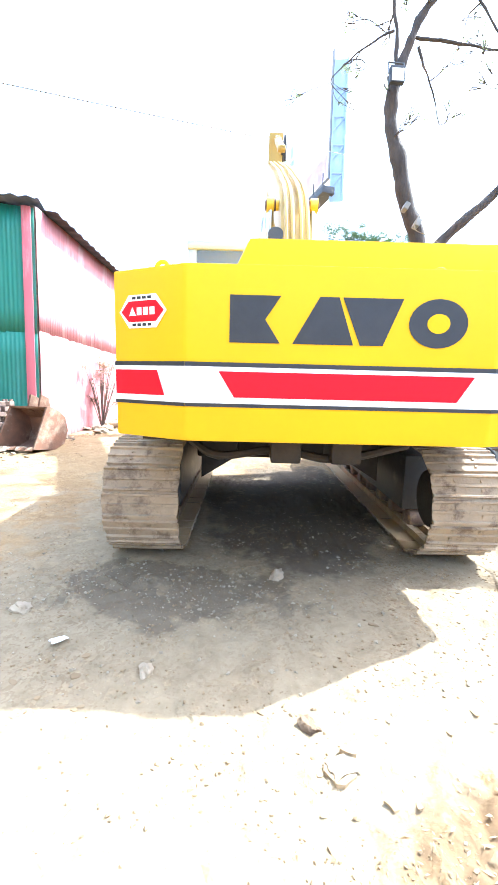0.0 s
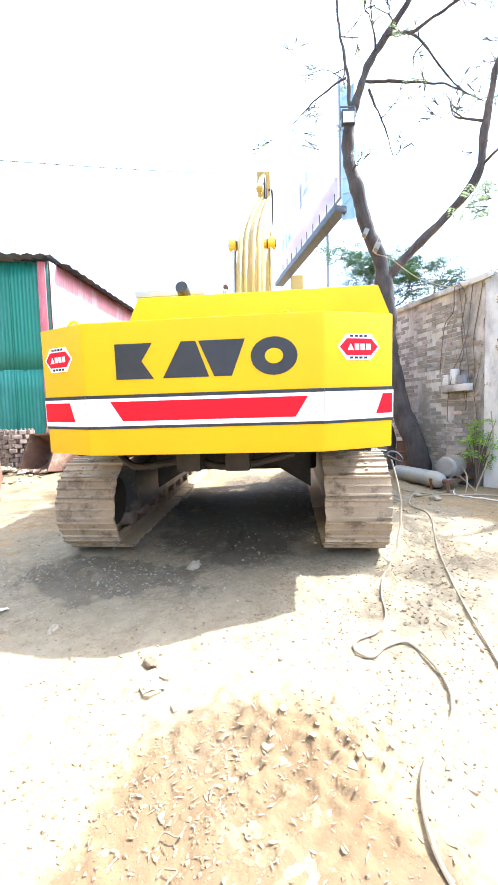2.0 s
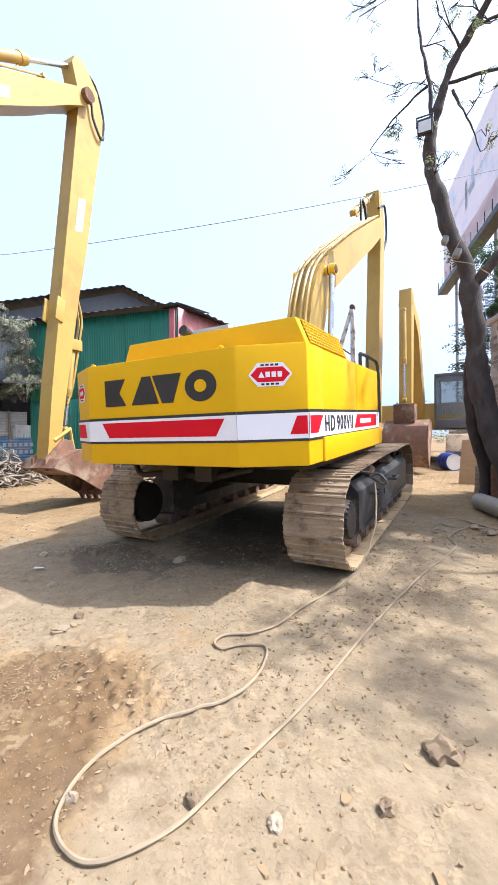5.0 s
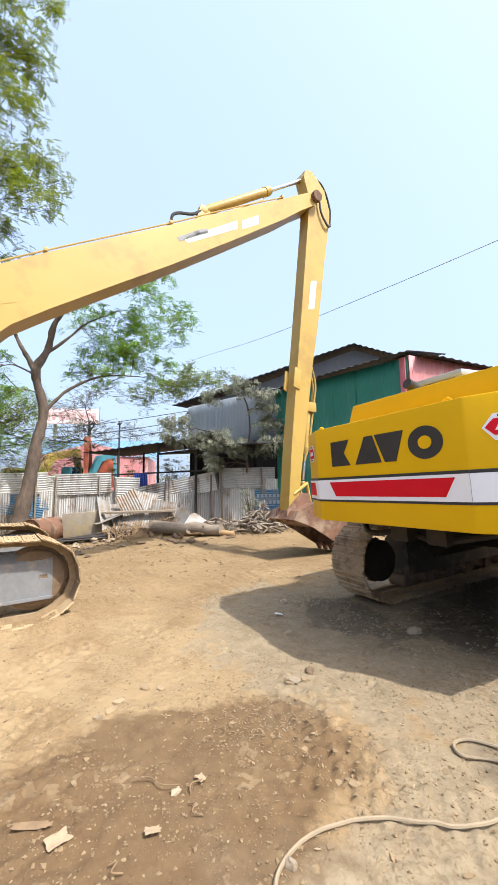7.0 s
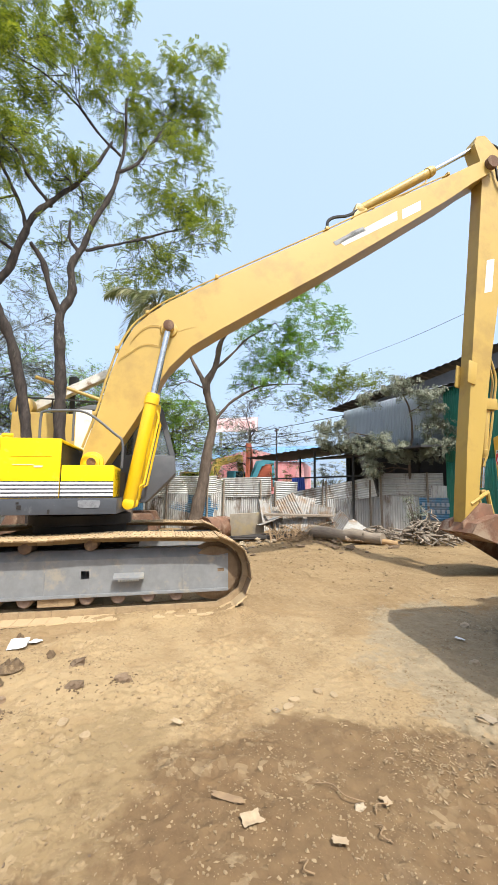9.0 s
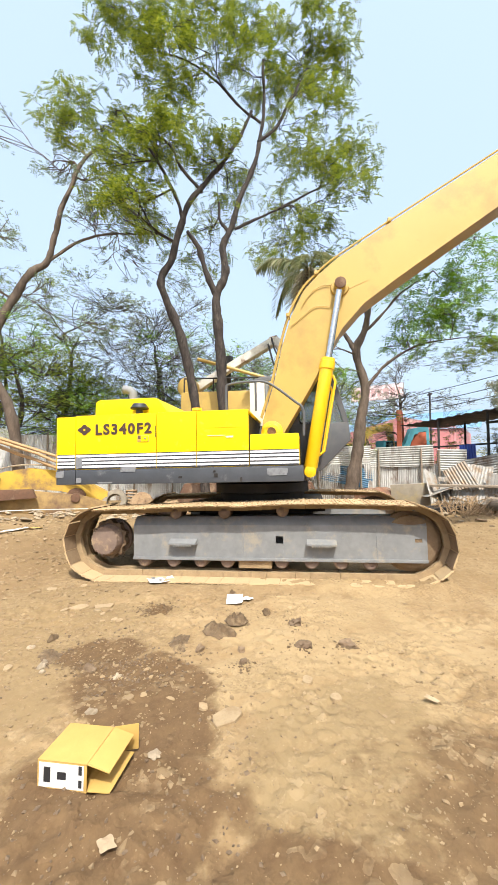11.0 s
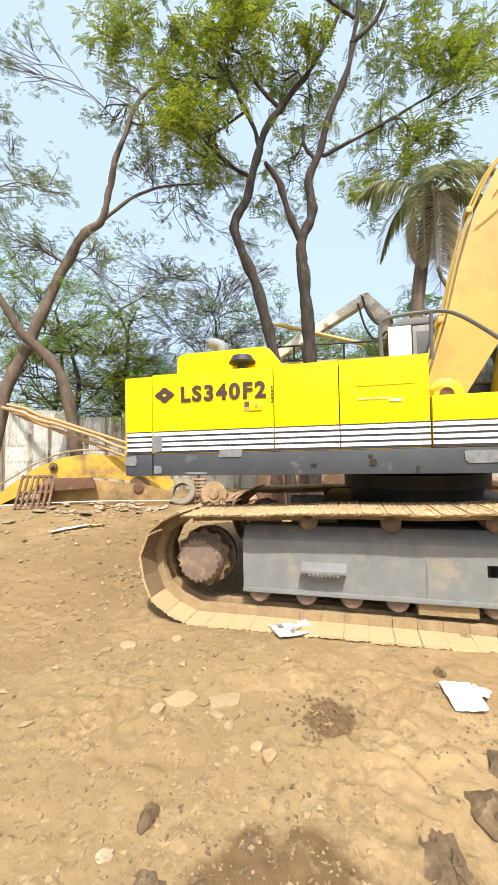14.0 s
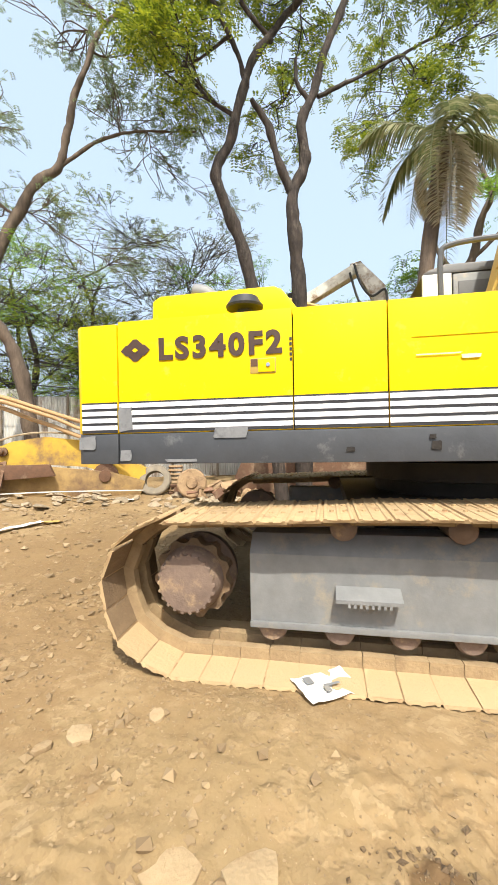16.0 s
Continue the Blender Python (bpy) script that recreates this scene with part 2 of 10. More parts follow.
M_LEAF = leafy("fresh yellow-green leaves", (0.08, 0.125, 0.012), (0.19, 0.25, 0.018), (0.40, 0.43, 0.03))
M_LEAF2 = leafy("mid-green leaves", (0.11, 0.22, 0.025), (0.20, 0.36, 0.032), (0.34, 0.50, 0.05))
M_LEAFD = leafy("dusty grey-green leaves", (0.15, 0.17, 0.11), (0.24, 0.26, 0.18), (0.36, 0.37, 0.28))
M_LEAFT = leafy("sparse dusty green leaves", (0.14, 0.19, 0.09), (0.22, 0.28, 0.13), (0.33, 0.37, 0.20))
M_LEAFK = leafy("dark green leaves", (0.02, 0.045, 0.015), (0.035, 0.07, 0.02), (0.06, 0.10, 0.03))
M_DUSTLEAF = leafy("leaves white with dust", (0.17, 0.19, 0.125), (0.26, 0.275, 0.195), (0.38, 0.385, 0.29))
M_PALM = leafy("palm leaflets", (0.12, 0.15, 0.06), (0.20, 0.22, 0.10), (0.34, 0.33, 0.19))
M_PALMDRY = leafy("dry palm leaflets", (0.46, 0.42, 0.30), (0.56, 0.51, 0.37), (0.34, 0.30, 0.21))
M_LITTER = leafy("pale curled leaves", (0.36, 0.27, 0.16), (0.48, 0.37, 0.23), (0.25, 0.17, 0.09))
M_DRYLEAF = leafy("fallen dry leaves", (0.26, 0.185, 0.11), (0.36, 0.27, 0.17), (0.17, 0.11, 0.065))
M_HOSE = material("dusty rubber cable", (0.34, 0.27, 0.175), (0.25, 0.195, 0.125), 8, 0.8, 0, 0.1)
M_PAPER = material("crumpled white paper", (0.72, 0.72, 0.70), (0.62, 0.61, 0.58), 5, 0.8, 0, 0.2, stain=(0.35, 0.3, 0.24), amount=0.2)
M_CARD = material("brown cardboard", (0.48, 0.31, 0.085), (0.42, 0.265, 0.07), 4, 0.85, 0, 0.1)
M_STONE = material("pale gravel stone", (0.34, 0.275, 0.19), (0.25, 0.195, 0.13), 6, 0.9, 0, 0.3, spread=0.25)
M_CLOD = material("damp brown clod", (0.13, 0.085, 0.05), (0.20, 0.14, 0.085), 9, 0.9, 0, 0.6, 40, spread=0.2)
M_TANK = material("grey gas cylinder paint", (0.27, 0.26, 0.24), (0.2, 0.19, 0.17), 4, 0.6, 0.1, 0.1, stain=(0.33, 0.29, 0.22), amount=0.4)
M_BLUEPLASTIC = material("blue plastic", (0.012, 0.035, 0.21), (0.015, 0.045, 0.24), 3, 0.4, 0, 0.03)
M_ORANGE = material("orange-red machine paint", (0.55, 0.14, 0.07), (0.48, 0.12, 0.06), 3, 0.6, 0, 0.03)
M_TEAL = material("teal machine paint", (0.07, 0.27, 0.33), (0.08, 0.30, 0.36), 3, 0.6, 0, 0.03)
M_BLUEROOF = material("blue roof sheet", (0.13, 0.26, 0.40), (0.15, 0.28, 0.42), 2, 0.55, 0, 0.03)
M_FADERED = material("sun-faded red print", (0.70, 0.44, 0.42), (0.66, 0.38, 0.37), 1.5, 0.7, 0, 0.0)
M_LAMP = material("floodlight glass", (0.7, 0.7, 0.68), (0.6, 0.6, 0.6), 3, 0.2)


# ---- building helpers ----
def bm_new():
    return bmesh.new()


def part(name, bm, mat, parent=None, label="", angle=35, sharp=False):
    """Links a bmesh as one mesh object under a thing or a part."""
    me = bpy.data.meshes.new(name)
    bmesh.ops.recalc_face_normals(bm, faces=bm.faces)
    bm.to_mesh(me)
    bm.free()
    return linked(name, me, mat, parent, label, angle, sharp)


def linked(name, me, mat, parent=None, label="", angle=35, sharp=False):
    if mat and not me.materials:
        me.materials.append(mat)
    if not sharp:
        me.polygons.foreach_set("use_smooth", [True] * len(me.polygons))
        me.set_sharp_from_angle(angle=radians(angle))
    ob = new(name, me)
    if parent:
        ob.parent = parent
    if label:
        ob["label"] = label
    return ob


def thing(name, m, label, category, group="", kind=""):
    ob = new(name)
    ob.empty_display_size = 0.2
    ob.matrix_world = m
    return tagged(ob, label, category, group, kind)


def box(bm, a, b, bevel=0.0, m=None):
    vs = [bm.verts.new((x, y, z)) for z in (a[2], b[2]) for x, y in ((a[0], a[1]), (b[0], a[1]), (b[0], b[1]), (a[0], b[1]))]
    fs = [bm.faces.new([vs[i] for i in q]) for q in ((3, 2, 1, 0), (4, 5, 6, 7), (0, 1, 5, 4), (1, 2, 6, 5), (2, 3, 7, 6), (3, 0, 4, 7))]
    if bevel:
        es = {e for f in fs for e in f.edges}
        r = bmesh.ops.bevel(bm, geom=list(es), offset=bevel, segments=2, affect="EDGES", profile=0.6)
        vs = list({v for f in r["faces"] for v in f.verts} | {v for v in vs if v.is_valid})
    if m is not None:
        bmesh.ops.transform(bm, matrix=m, verts=[v for v in vs if v.is_valid])


def prism(bm, pts, a, b, axis="x", bevel=0.0):
    """Extrudes a polygon: axis x takes (y, z), axis y takes (x, z), axis z takes (x, y)."""
    def at(p, d):
        return {"x": (d, p[0], p[1]), "y": (p[0], d, p[1]), "z": (p[0], p[1], d)}[axis]
    lo = [bm.verts.new(at(p, a)) for p in pts]
    hi = [bm.verts.new(at(p, b)) for p in pts]
    fs = [bm.faces.new(lo[::-1]), bm.faces.new(hi)]
    n = len(pts)
    fs += [bm.faces.new((lo[i], lo[(i + 1) % n], hi[(i + 1) % n], hi[i])) for i in range(n)]
    if bevel:
        es = list({e for f in fs for e in f.edges})
        bmesh.ops.bevel(bm, geom=es, offset=bevel, segments=2, affect="EDGES", profile=0.6)


def tube(bm, pts, r, n=8, caps=True):
    """A round tube along a path; r is one radius or one for each point."""
    pts = [Vector(p) for p in pts]
    rs = r if isinstance(r, (list, tuple)) else [r] * len(pts)
    rings, side = [], None
    for i, p in enumerate(pts):
        d = (pts[min(i + 1, len(pts) - 1)] - pts[max(i - 1, 0)])
        d = d.normalized() if d.length > 1e-9 else Vector((0, 0, 1))
        if side is None:
            side = d.orthogonal().normalized()
        side = (side - d * side.dot(d))
        side = side.normalized() if side.length > 1e-6 else d.orthogonal().normalized()
        up = d.cross(side)
        rings.append([bm.verts.new(p + rs[i] * (math.cos(2 * math.pi * k / n) * side + math.sin(2 * math.pi * k / n) * up)) for k in range(n)])
    for a, b in zip(rings, rings[1:]):
        for k in range(n):
            bm.faces.new((a[k], a[(k + 1) % n], b[(k + 1) % n], b[k]))
    if caps:
        bm.faces.new(rings[0][::-1])
        bm.faces.new(rings[-1])


def lathe(bm, centre, axis, profile, n=24):
    """Turns (distance along axis, radius) pairs round an axis."""
    c, d = Vector(centre), Vector(axis).normalized()
    s = d.orthogonal().normalized()
    u = d.cross(s)
    rings = []
    for a, r in profile:
        r = max(r, 1e-4)
        rings.append([bm.verts.new(c + d * a + r * (math.cos(2 * math.pi * k / n) * s + math.sin(2 * math.pi * k / n) * u)) for k in range(n)])
    for a, b in zip(rings, rings[1:]):
        for k in range(n):
            bm.faces.new((a[k], a[(k + 1) % n], b[(k + 1) % n], b[k]))
    bm.faces.new(rings[0][::-1])
    bm.faces.new(rings[-1])


def smooth_path(pts, steps=6):
    """Catmull-Rom through the points."""
    pts = [Vector(p) for p in pts]
    q = [pts[0] * 2 - pts[1], *pts, pts[-1] * 2 - pts[-2]]
    out = []
    for i in range(1, len(q) - 2):
        for k in range(steps):
            t = k / steps
            a, b, c, d = q[i - 1:i + 3]
            out.append(0.5 * ((2 * b) + (c - a) * t + (2 * a - 5 * b + 4 * c - d) * t * t + (3 * b - a - 3 * c + d) * t ** 3))
    out.append(pts[-1])
    return out


def rock(bm, c, r, rng, flat=0.6, n=2):
    r0 = bmesh.ops.create_icosphere(bm, subdivisions=n, radius=1.0)
    o = Vector((rng.random(), rng.random(), rng.random())) * 50
    for v in r0["verts"]:
        k = 1 + 0.55 * noise.noise(v.co * 1.3 + o) + 0.25 * noise.noise(v.co * 3.1 + o)
        v.co = Vector((v.co.x * r[0] * k + c[0], v.co.y * r[1] * k + c[1], max(-0.3, v.co.z) * r[2] * k * flat + c[2]))


def text_mesh(words, width, height, bold=0.0, depth=0.004):
    """Letters of the built-in font as a mesh, scaled to a width and height, base at the origin, upright in x and z."""
    cu = bpy.data.curves.new("words", "FONT")
    cu.body, cu.extrude, cu.offset, cu.resolution_u, cu.space_character, cu.space_word = words, 0.05, bold, 4, 1.22, 0.35
    ob = bpy.data.objects.new("words", cu)
    scene.collection.objects.link(ob)
    dg = bpy.context.evaluated_depsgraph_get()
    me = bpy.data.meshes.new_from_object(ob.evaluated_get(dg))
    bpy.data.objects.remove(ob)
    co = np.empty(len(me.vertices) * 3)
    me.vertices.foreach_get("co", co)
    co = co.reshape(-1, 3)
    lo, hi = co.min(0), co.max(0)
    out = np.stack([(co[:, 0] - lo[0]) / (hi[0] - lo[0]) * width, -(co[:, 2] - lo[2]) / (hi[2] - lo[2]) * depth, (co[:, 1] - lo[1]) / (hi[1] - lo[1]) * height], 1)
    me.vertices.foreach_set("co", out.ravel())
    me.materials.clear()
    return me


def corrugated(w, h, pitch=0.076, amp=0.009, sideways=False, seed=0):
    """A corrugated sheet in x and z, base at the origin, 3 mm thick, slightly dented."""
    n = max(4, int(w / pitch * 4)) if not sideways else max(4, int(h / pitch * 4))
    rng = random.Random(seed)
    k = 5
    verts, faces = [], []
    for s in (0, 1):
        for i in range(n + 1):
            for j in range(k + 1):
                wave = amp * math.sin(2 * math.pi * i / 4)
                dent = 0.012 * noise.noise(Vector((i * 0.13, j * 0.7, seed * 3.1)))
                a, b = i / n, j / k
                x, z = (a * w, b * h) if not sideways else (b * w, a * h)
                verts.append((x, wave + dent + (0.003 if s else 0), z))
    m = (n + 1) * (k + 1)
    for s in (0, 1):
        for i in range(n):
            for j in range(k):
                q = [s * m + i * (k + 1) + j, s * m + (i + 1) * (k + 1) + j, s * m + (i + 1) * (k + 1) + j + 1, s * m + i * (k + 1) + j + 1]
                faces.append(q if s else q[::-1])
    rim = [i * (k + 1) for i in range(n + 1)] + [n * (k + 1) + j for j in range(1, k + 1)] + [i * (k + 1) + k for i in range(n - 1, -1, -1)] + [j for j in range(k - 1, 0, -1)]
    for a, b in zip(rim, rim[1:] + rim[:1]):
        faces.append([a, b, m + b, m + a])
    me = bpy.data.meshes.new("sheet")
    me.from_pydata(verts, [], faces)
    return me


def rise(x, y):
    """The lie of the land, without its roughness."""
    s = 0.052 * math.log1p(math.exp(min(30.0, (y - 1.6) * 2.2))) / 2.2
    s = min(s, 0.62)
    w = 0.012 * min(max(-x - 0.5, 0.0), 12.0)
    back = 0.02 * min(max(-y - 5.0, 0.0), 10.0) * min(max(-x, 0.0) / 4, 1.0)
    return s + w + back


def along(p, q):
    """A pose at p whose x axis runs level towards q."""
    d = Vector(q) - Vector(p)
    return Matrix.Translation(p) @ Matrix.Rotation(math.atan2(d.y, d.x), 4, "Z")


# ---- ground: one sheet out to the horizon ----
def ground_z(x, y):
    """The height of the trodden ground."""
    z = rise(x, y)
    r, f = 0.9956 * x + 0.0941 * y, 0.9956 * y - 0.0941 * x
    if math.hypot(x, y) < 40:
        calm = 1 - 0.75 * math.exp(-((r + 2.15) / 0.45) ** 4) * math.exp(-((f + 2.0) / 2.6) ** 6)
        p = Vector((x, y, 0))
        z += calm * (0.032 * noise.noise(p * 0.55) + 0.014 * noise.noise(p * 1.9) + 0.007 * noise.noise(p * 5.3))
        # trodden crusts: flat tops with small broken edges
        patch = max(0.0, min(1.0, 0.45 + 2.2 * noise.noise(p * 0.8)))
        e = noise.noise(p * 4.3 + Vector((3, 8, 1))) + 0.55 * noise.noise(p * 10.7)
        z += calm * 0.007 * patch * max(-1.0, min(1.0, 7.0 * e))
        # ground chipped by tracks and shovels, in drifts
        drift = max(0.0, noise.noise(p * 1.3 + Vector((6, 2, 5))) + 0.08)
        z += calm * drift * 0.030 * max(-0.5, min(0.7, 2.6 * noise.noise(p * 16.0)))
        # the bed that the track has pressed flat
        yl = f + 1.968
        if abs(yl) < 2.6 and abs(r + 2.21) < 0.8:
            m = math.exp(-((r + 2.21) / 0.45) ** 8) * math.exp(-(yl / 2.3) ** 10)
            z += m * (0.014 + 0.021 * yl + 0.006 * noise.noise(p * 9.0) - z)
        # earth pressed up over the lower run of the tracks and heaped at their front
        if -4.5 < f < 1.2 and -3.2 < r < -1.2:
            u = max(0.0, min(1.0, (f + 2.7) / 1.7))
            u = u * u * (3 - 2 * u) * math.exp(-(max(0.0, f - 0.05) / 0.3) ** 2)
            z += u * (0.034 + 0.03 * noise.noise(p * 7.7)) * math.exp(-((r + 2.15) / 0.40) ** 6)
            z += 0.075 * math.exp(-((f - 0.12) / 0.20) ** 2) * math.exp(-((r + 1.93) / 0.17) ** 2) * (1 + 0.5 * noise.noise(p * 9))
        lump = max(0, noise.noise(Vector((x * 0.9 + 4, y * 0.9, 3.3))) + 0.25)
        z += 0.035 * lump * max(0, noise.noise(p * 8.1 + Vector((9, 9, 9)))) + 0.005 * noise.noise(p * 23.0)
    return z


def graded(lo, a, b, hi, step, fine, far):
    mid = list(np.arange(lo, a, step)) + list(np.arange(a, b, fine)) + list(np.arange(b, hi + step / 2, step))
    lo, hi = mid[0], mid[-1]
    out, d, x = [], step, hi
    while x < far:
        d *= 1.35
        x += d
        out.append(x)
    left, d, x = [], step, lo
    while x > -far:
        d *= 1.35
        x -= d
        left.append(x)
    return left[::-1] + mid + out


def build_ground():
    xs, ys = graded(-9.0, -2.2, 2.8, 5.2, 0.08, 0.017, 1500), graded(-9.0, -4.2, 2.8, 8.0, 0.08, 0.017, 1500)
    verts = []
    for y in ys:
        for x in xs:
            z = ground_z(x, y)
            verts.append((x, y, z))
    nx = len(xs)
    faces = [(j * nx + i, j * nx + i + 1, (j + 1) * nx + i + 1, (j + 1) * nx + i) for j in range(len(ys) - 1) for i in range(nx - 1)]
    me = bpy.data.meshes.new("ground")
    me.from_pydata(verts, [], faces)
    me.polygons.foreach_set("use_smooth", [True] * len(me.polygons))
    return me


def ground_material():
    m = bpy.data.materials.new("dry sandy earth with damp stains")
    m.use_nodes = True
    n, l = m.node_tree.nodes, m.node_tree.links
    b = n["Principled BSDF"]
    tc = n.new("ShaderNodeTexCoord")

    def tex(scale, detail=8, rough=0.62):
        t = n.new("ShaderNodeTexNoise")
        t.inputs["Scale"].default_value, t.inputs["Detail"].default_value, t.inputs["Roughness"].default_value = scale, detail, rough
        l.new(tc.outputs["Object"], t.inputs[0])
        return t.outputs[0]

    def ramp(v, a, c):
        r = n.new("ShaderNodeMapRange")
        r.inputs["From Min"].default_value, r.inputs["From Max"].default_value = a, c
        l.new(v, r.inputs[0])
        return r.outputs[0]

    def mixed(fac, a, c):
        x = n.new("ShaderNodeMixRGB")
        for i, v in ((0, fac), (1, a), (2, c)):
            if isinstance(v, tuple):
                x.inputs[i].default_value = (*v, 1)
            else:
                l.new(v, x.inputs[i])
        return x.outputs[0]

    def math_(op, a, c):
        x = n.new("ShaderNodeMath")
        x.operation = op
        for i, v in ((0, a), (1, c)):
            if isinstance(v, (int, float)):
                x.inputs[i].default_value = v
            else:
                l.new(v, x.inputs[i])
        return x.outputs[0]

    wob = tex(1.6)
    wob2 = tex(7.0)

    def blot(cx, cy, rx, ry, ragged=0.55):
        """A mask with a ragged edge round a place."""
        v = n.new("ShaderNodeVectorMath")
        v.operation = "SUBTRACT"
        v.inputs[1].default_value = (cx, cy, 0)
        l.new(tc.outputs["Object"], v.inputs[0])
        s = n.new("ShaderNodeVectorMath")
        s.operation = "MULTIPLY"
        s.inputs[1].default_value = (1 / rx, 1 / ry, 0)
        l.new(v.outputs[0], s.inputs[0])
        d = n.new("ShaderNodeVectorMath")
        d.operation = "LENGTH"
        l.new(s.outputs[0], d.inputs[0])
        e = math_("ADD", d.outputs["Value"], math_("MULTIPLY", math_("SUBTRACT", wob, 0.5), ragged * 2.4))
        e = math_("ADD", e, math_("MULTIPLY", math_("SUBTRACT", wob2, 0.5), ragged * 0.9))
        return ramp(e, 1.08, 0.88)

    sand = mixed(ramp(tex(0.9), 0.35, 0.65), (0.292, 0.206, 0.109), (0.238, 0.160, 0.080))
    sand = mixed(math_("MULTIPLY", blot(-0.4, -1.1, 1.6, 0.9, 1.0), 0.7), sand, (0.335, 0.244, 0.13))
    sand = mixed(math_("MULTIPLY", blot(-0.3, 0.7, 1.6, 0.8, 1.0), 0.6), sand, (0.33, 0.242, 0.132))
    sand = mixed(math_("MULTIPLY", ramp(tex(14), 0.45, 0.75), 0.6), sand, (0.355, 0.264, 0.15))
    sand = mixed(math_("MULTIPLY", ramp(tex(3.2), 0.52, 0.75), 0.75), sand, (0.215, 0.14, 0.068))
    sand = mixed(math_("MULTIPLY", blot(0.2, -3.7, 1.5, 1.2, 1.0), 0.6), sand, (0.225, 0.160, 0.082))
    sand = mixed(math_("MULTIPLY", blot(0.75, -1.1, 0.75, 0.55, 1.0), 0.6), sand, (0.205, 0.145, 0.073))
    sand = mixed(math_("MULTIPLY", blot(-2.6, -5.7, 2.4, 1.6, 1.2), 0.7), sand, (0.215, 0.14, 0.07))
    sand = mixed(math_("MULTIPLY", ramp(tex(1.7, 9, 0.7), 0.54, 0.68), 0.45), sand, (0.235, 0.155, 0.077))
    # greyer earth colour put in where the machine's shade and tree dapples fall
    grey = mixed(ramp(tex(9), 0.35, 0.7), (0.30, 0.243, 0.160), (0.215, 0.172, 0.110))
    col = mixed(math_("MULTIPLY", math_("MAXIMUM", math_("MAXIMUM", blot(0.4, 4.2, 2.6, 2.4, 0.8), blot(-0.2, 2.2, 2.0, 1.1, 0.8)), math_("MULTIPLY", blot(2.5, 2.2, 1.25, 3.0, 0.8), 0.95)), 0.85), sand, grey)
    damp = mixed(ramp(tex(11), 0.35, 0.7), (0.098, 0.058, 0.029), (0.148, 0.093, 0.046))
    fac = math_("MULTIPLY", blot(0.95, 0.25, 0.72, 1.15), 0.86)
    for c in ((0.45, -2.35, 0.38, 0.50), (0.15, -2.75, 0.28, 0.30), (0.85, -2.0, 0.35, 0.35), (1.35, -1.95, 0.5, 0.55), (1.55, -1.1, 0.35, 0.5), (-0.72, -2.78, 0.13, 0.11)):
        fac = math_("MAXIMUM", fac, blot(*c))
    col = mixed(math_("MULTIPLY", fac, 0.95), col, damp)
    # oil spot behind the painted machine
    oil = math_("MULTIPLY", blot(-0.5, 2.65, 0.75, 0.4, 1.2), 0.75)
    # large darker blot over the ground between that machine's tracks
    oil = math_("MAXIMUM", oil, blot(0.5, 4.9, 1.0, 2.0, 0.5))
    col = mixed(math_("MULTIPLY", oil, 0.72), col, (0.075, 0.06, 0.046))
    # chips of crust: cells of uneven outline, each at its own height and tone, lying in drifts
    bend = n.new("ShaderNodeTexNoise")
    bend.inputs["Scale"].default_value, bend.inputs["Detail"].default_value = 9.0, 4
    l.new(tc.outputs["Object"], bend.inputs[0])
    bent = n.new("ShaderNodeMixRGB")
    bent.inputs[0].default_value = 0.09
    l.new(tc.outputs["Object"], bent.inputs[1])
    l.new(bend.outputs["Color"], bent.inputs[2])

    def chips(scale):
        v = n.new("ShaderNodeTexVoronoi")
        v.inputs["Scale"].default_value = scale
        l.new(bent.outputs[0], v.inputs[0])
        g = n.new("ShaderNodeRGBToBW")
        l.new(v.outputs["Color"], g.inputs[0])
        return g.outputs[0]

    big, small = chips(24), chips(62)
    loose = ramp(tex(2.1, 5, 0.65), 0.47, 0.60)
    worn = ramp(tex(1.3, 6, 0.7), 0.44, 0.60)
    big = math_("MULTIPLY", ramp(big, 0.35, 0.9), loose)
    small = math_("MULTIPLY", ramp(small, 0.3, 0.95), worn)
    col = mixed(math_("MULTIPLY", ramp(big, 0.25, 0.9), 0.4), col, (0.40, 0.30, 0.175))
    # lowest cells coloured darker, painting in the shade of the pits
    col = mixed(math_("MULTIPLY", math_("MULTIPLY", ramp(small, 0.10, 0.0), worn), 0.4), col, (0.15, 0.095, 0.05))
    col = mixed(math_("MULTIPLY", ramp(tex(70, 3, 0.5), 0.68, 0.75), 0.4), col, (0.45, 0.35, 0.21))
    col = mixed(math_("MULTIPLY", ramp(tex(38, 5, 0.6), 0.40, 0.28), 0.55), col, (0.19, 0.122, 0.064))
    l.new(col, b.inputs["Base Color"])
    b.inputs["Roughness"].default_value = 0.95
    b.inputs["Specular IOR Level"].default_value = 0.15
    h = math_("ADD", math_("MULTIPLY", tex(26, 4, 0.5), 0.16), math_("MULTIPLY", tex(95, 5, 0.65), 0.10))
    h = math_("ADD", h, math_("MULTIPLY", big, 0.9))
    h = math_("ADD", h, math_("MULTIPLY", small, 0.5))
    bp = n.new("ShaderNodeBump")
    bp.inputs["Strength"].default_value, bp.inputs["Distance"].default_value = 1.0, 0.021
    l.new(h, bp.inputs["Height"])
    l.new(bp.outputs[0], b.inputs["Normal"])
    return m


ground = new("ground", build_ground())
ground.data.materials.append(ground_material())
tagged(ground, "dry sandy earth yard, trodden and stained with oil", "ground", kind="structure")


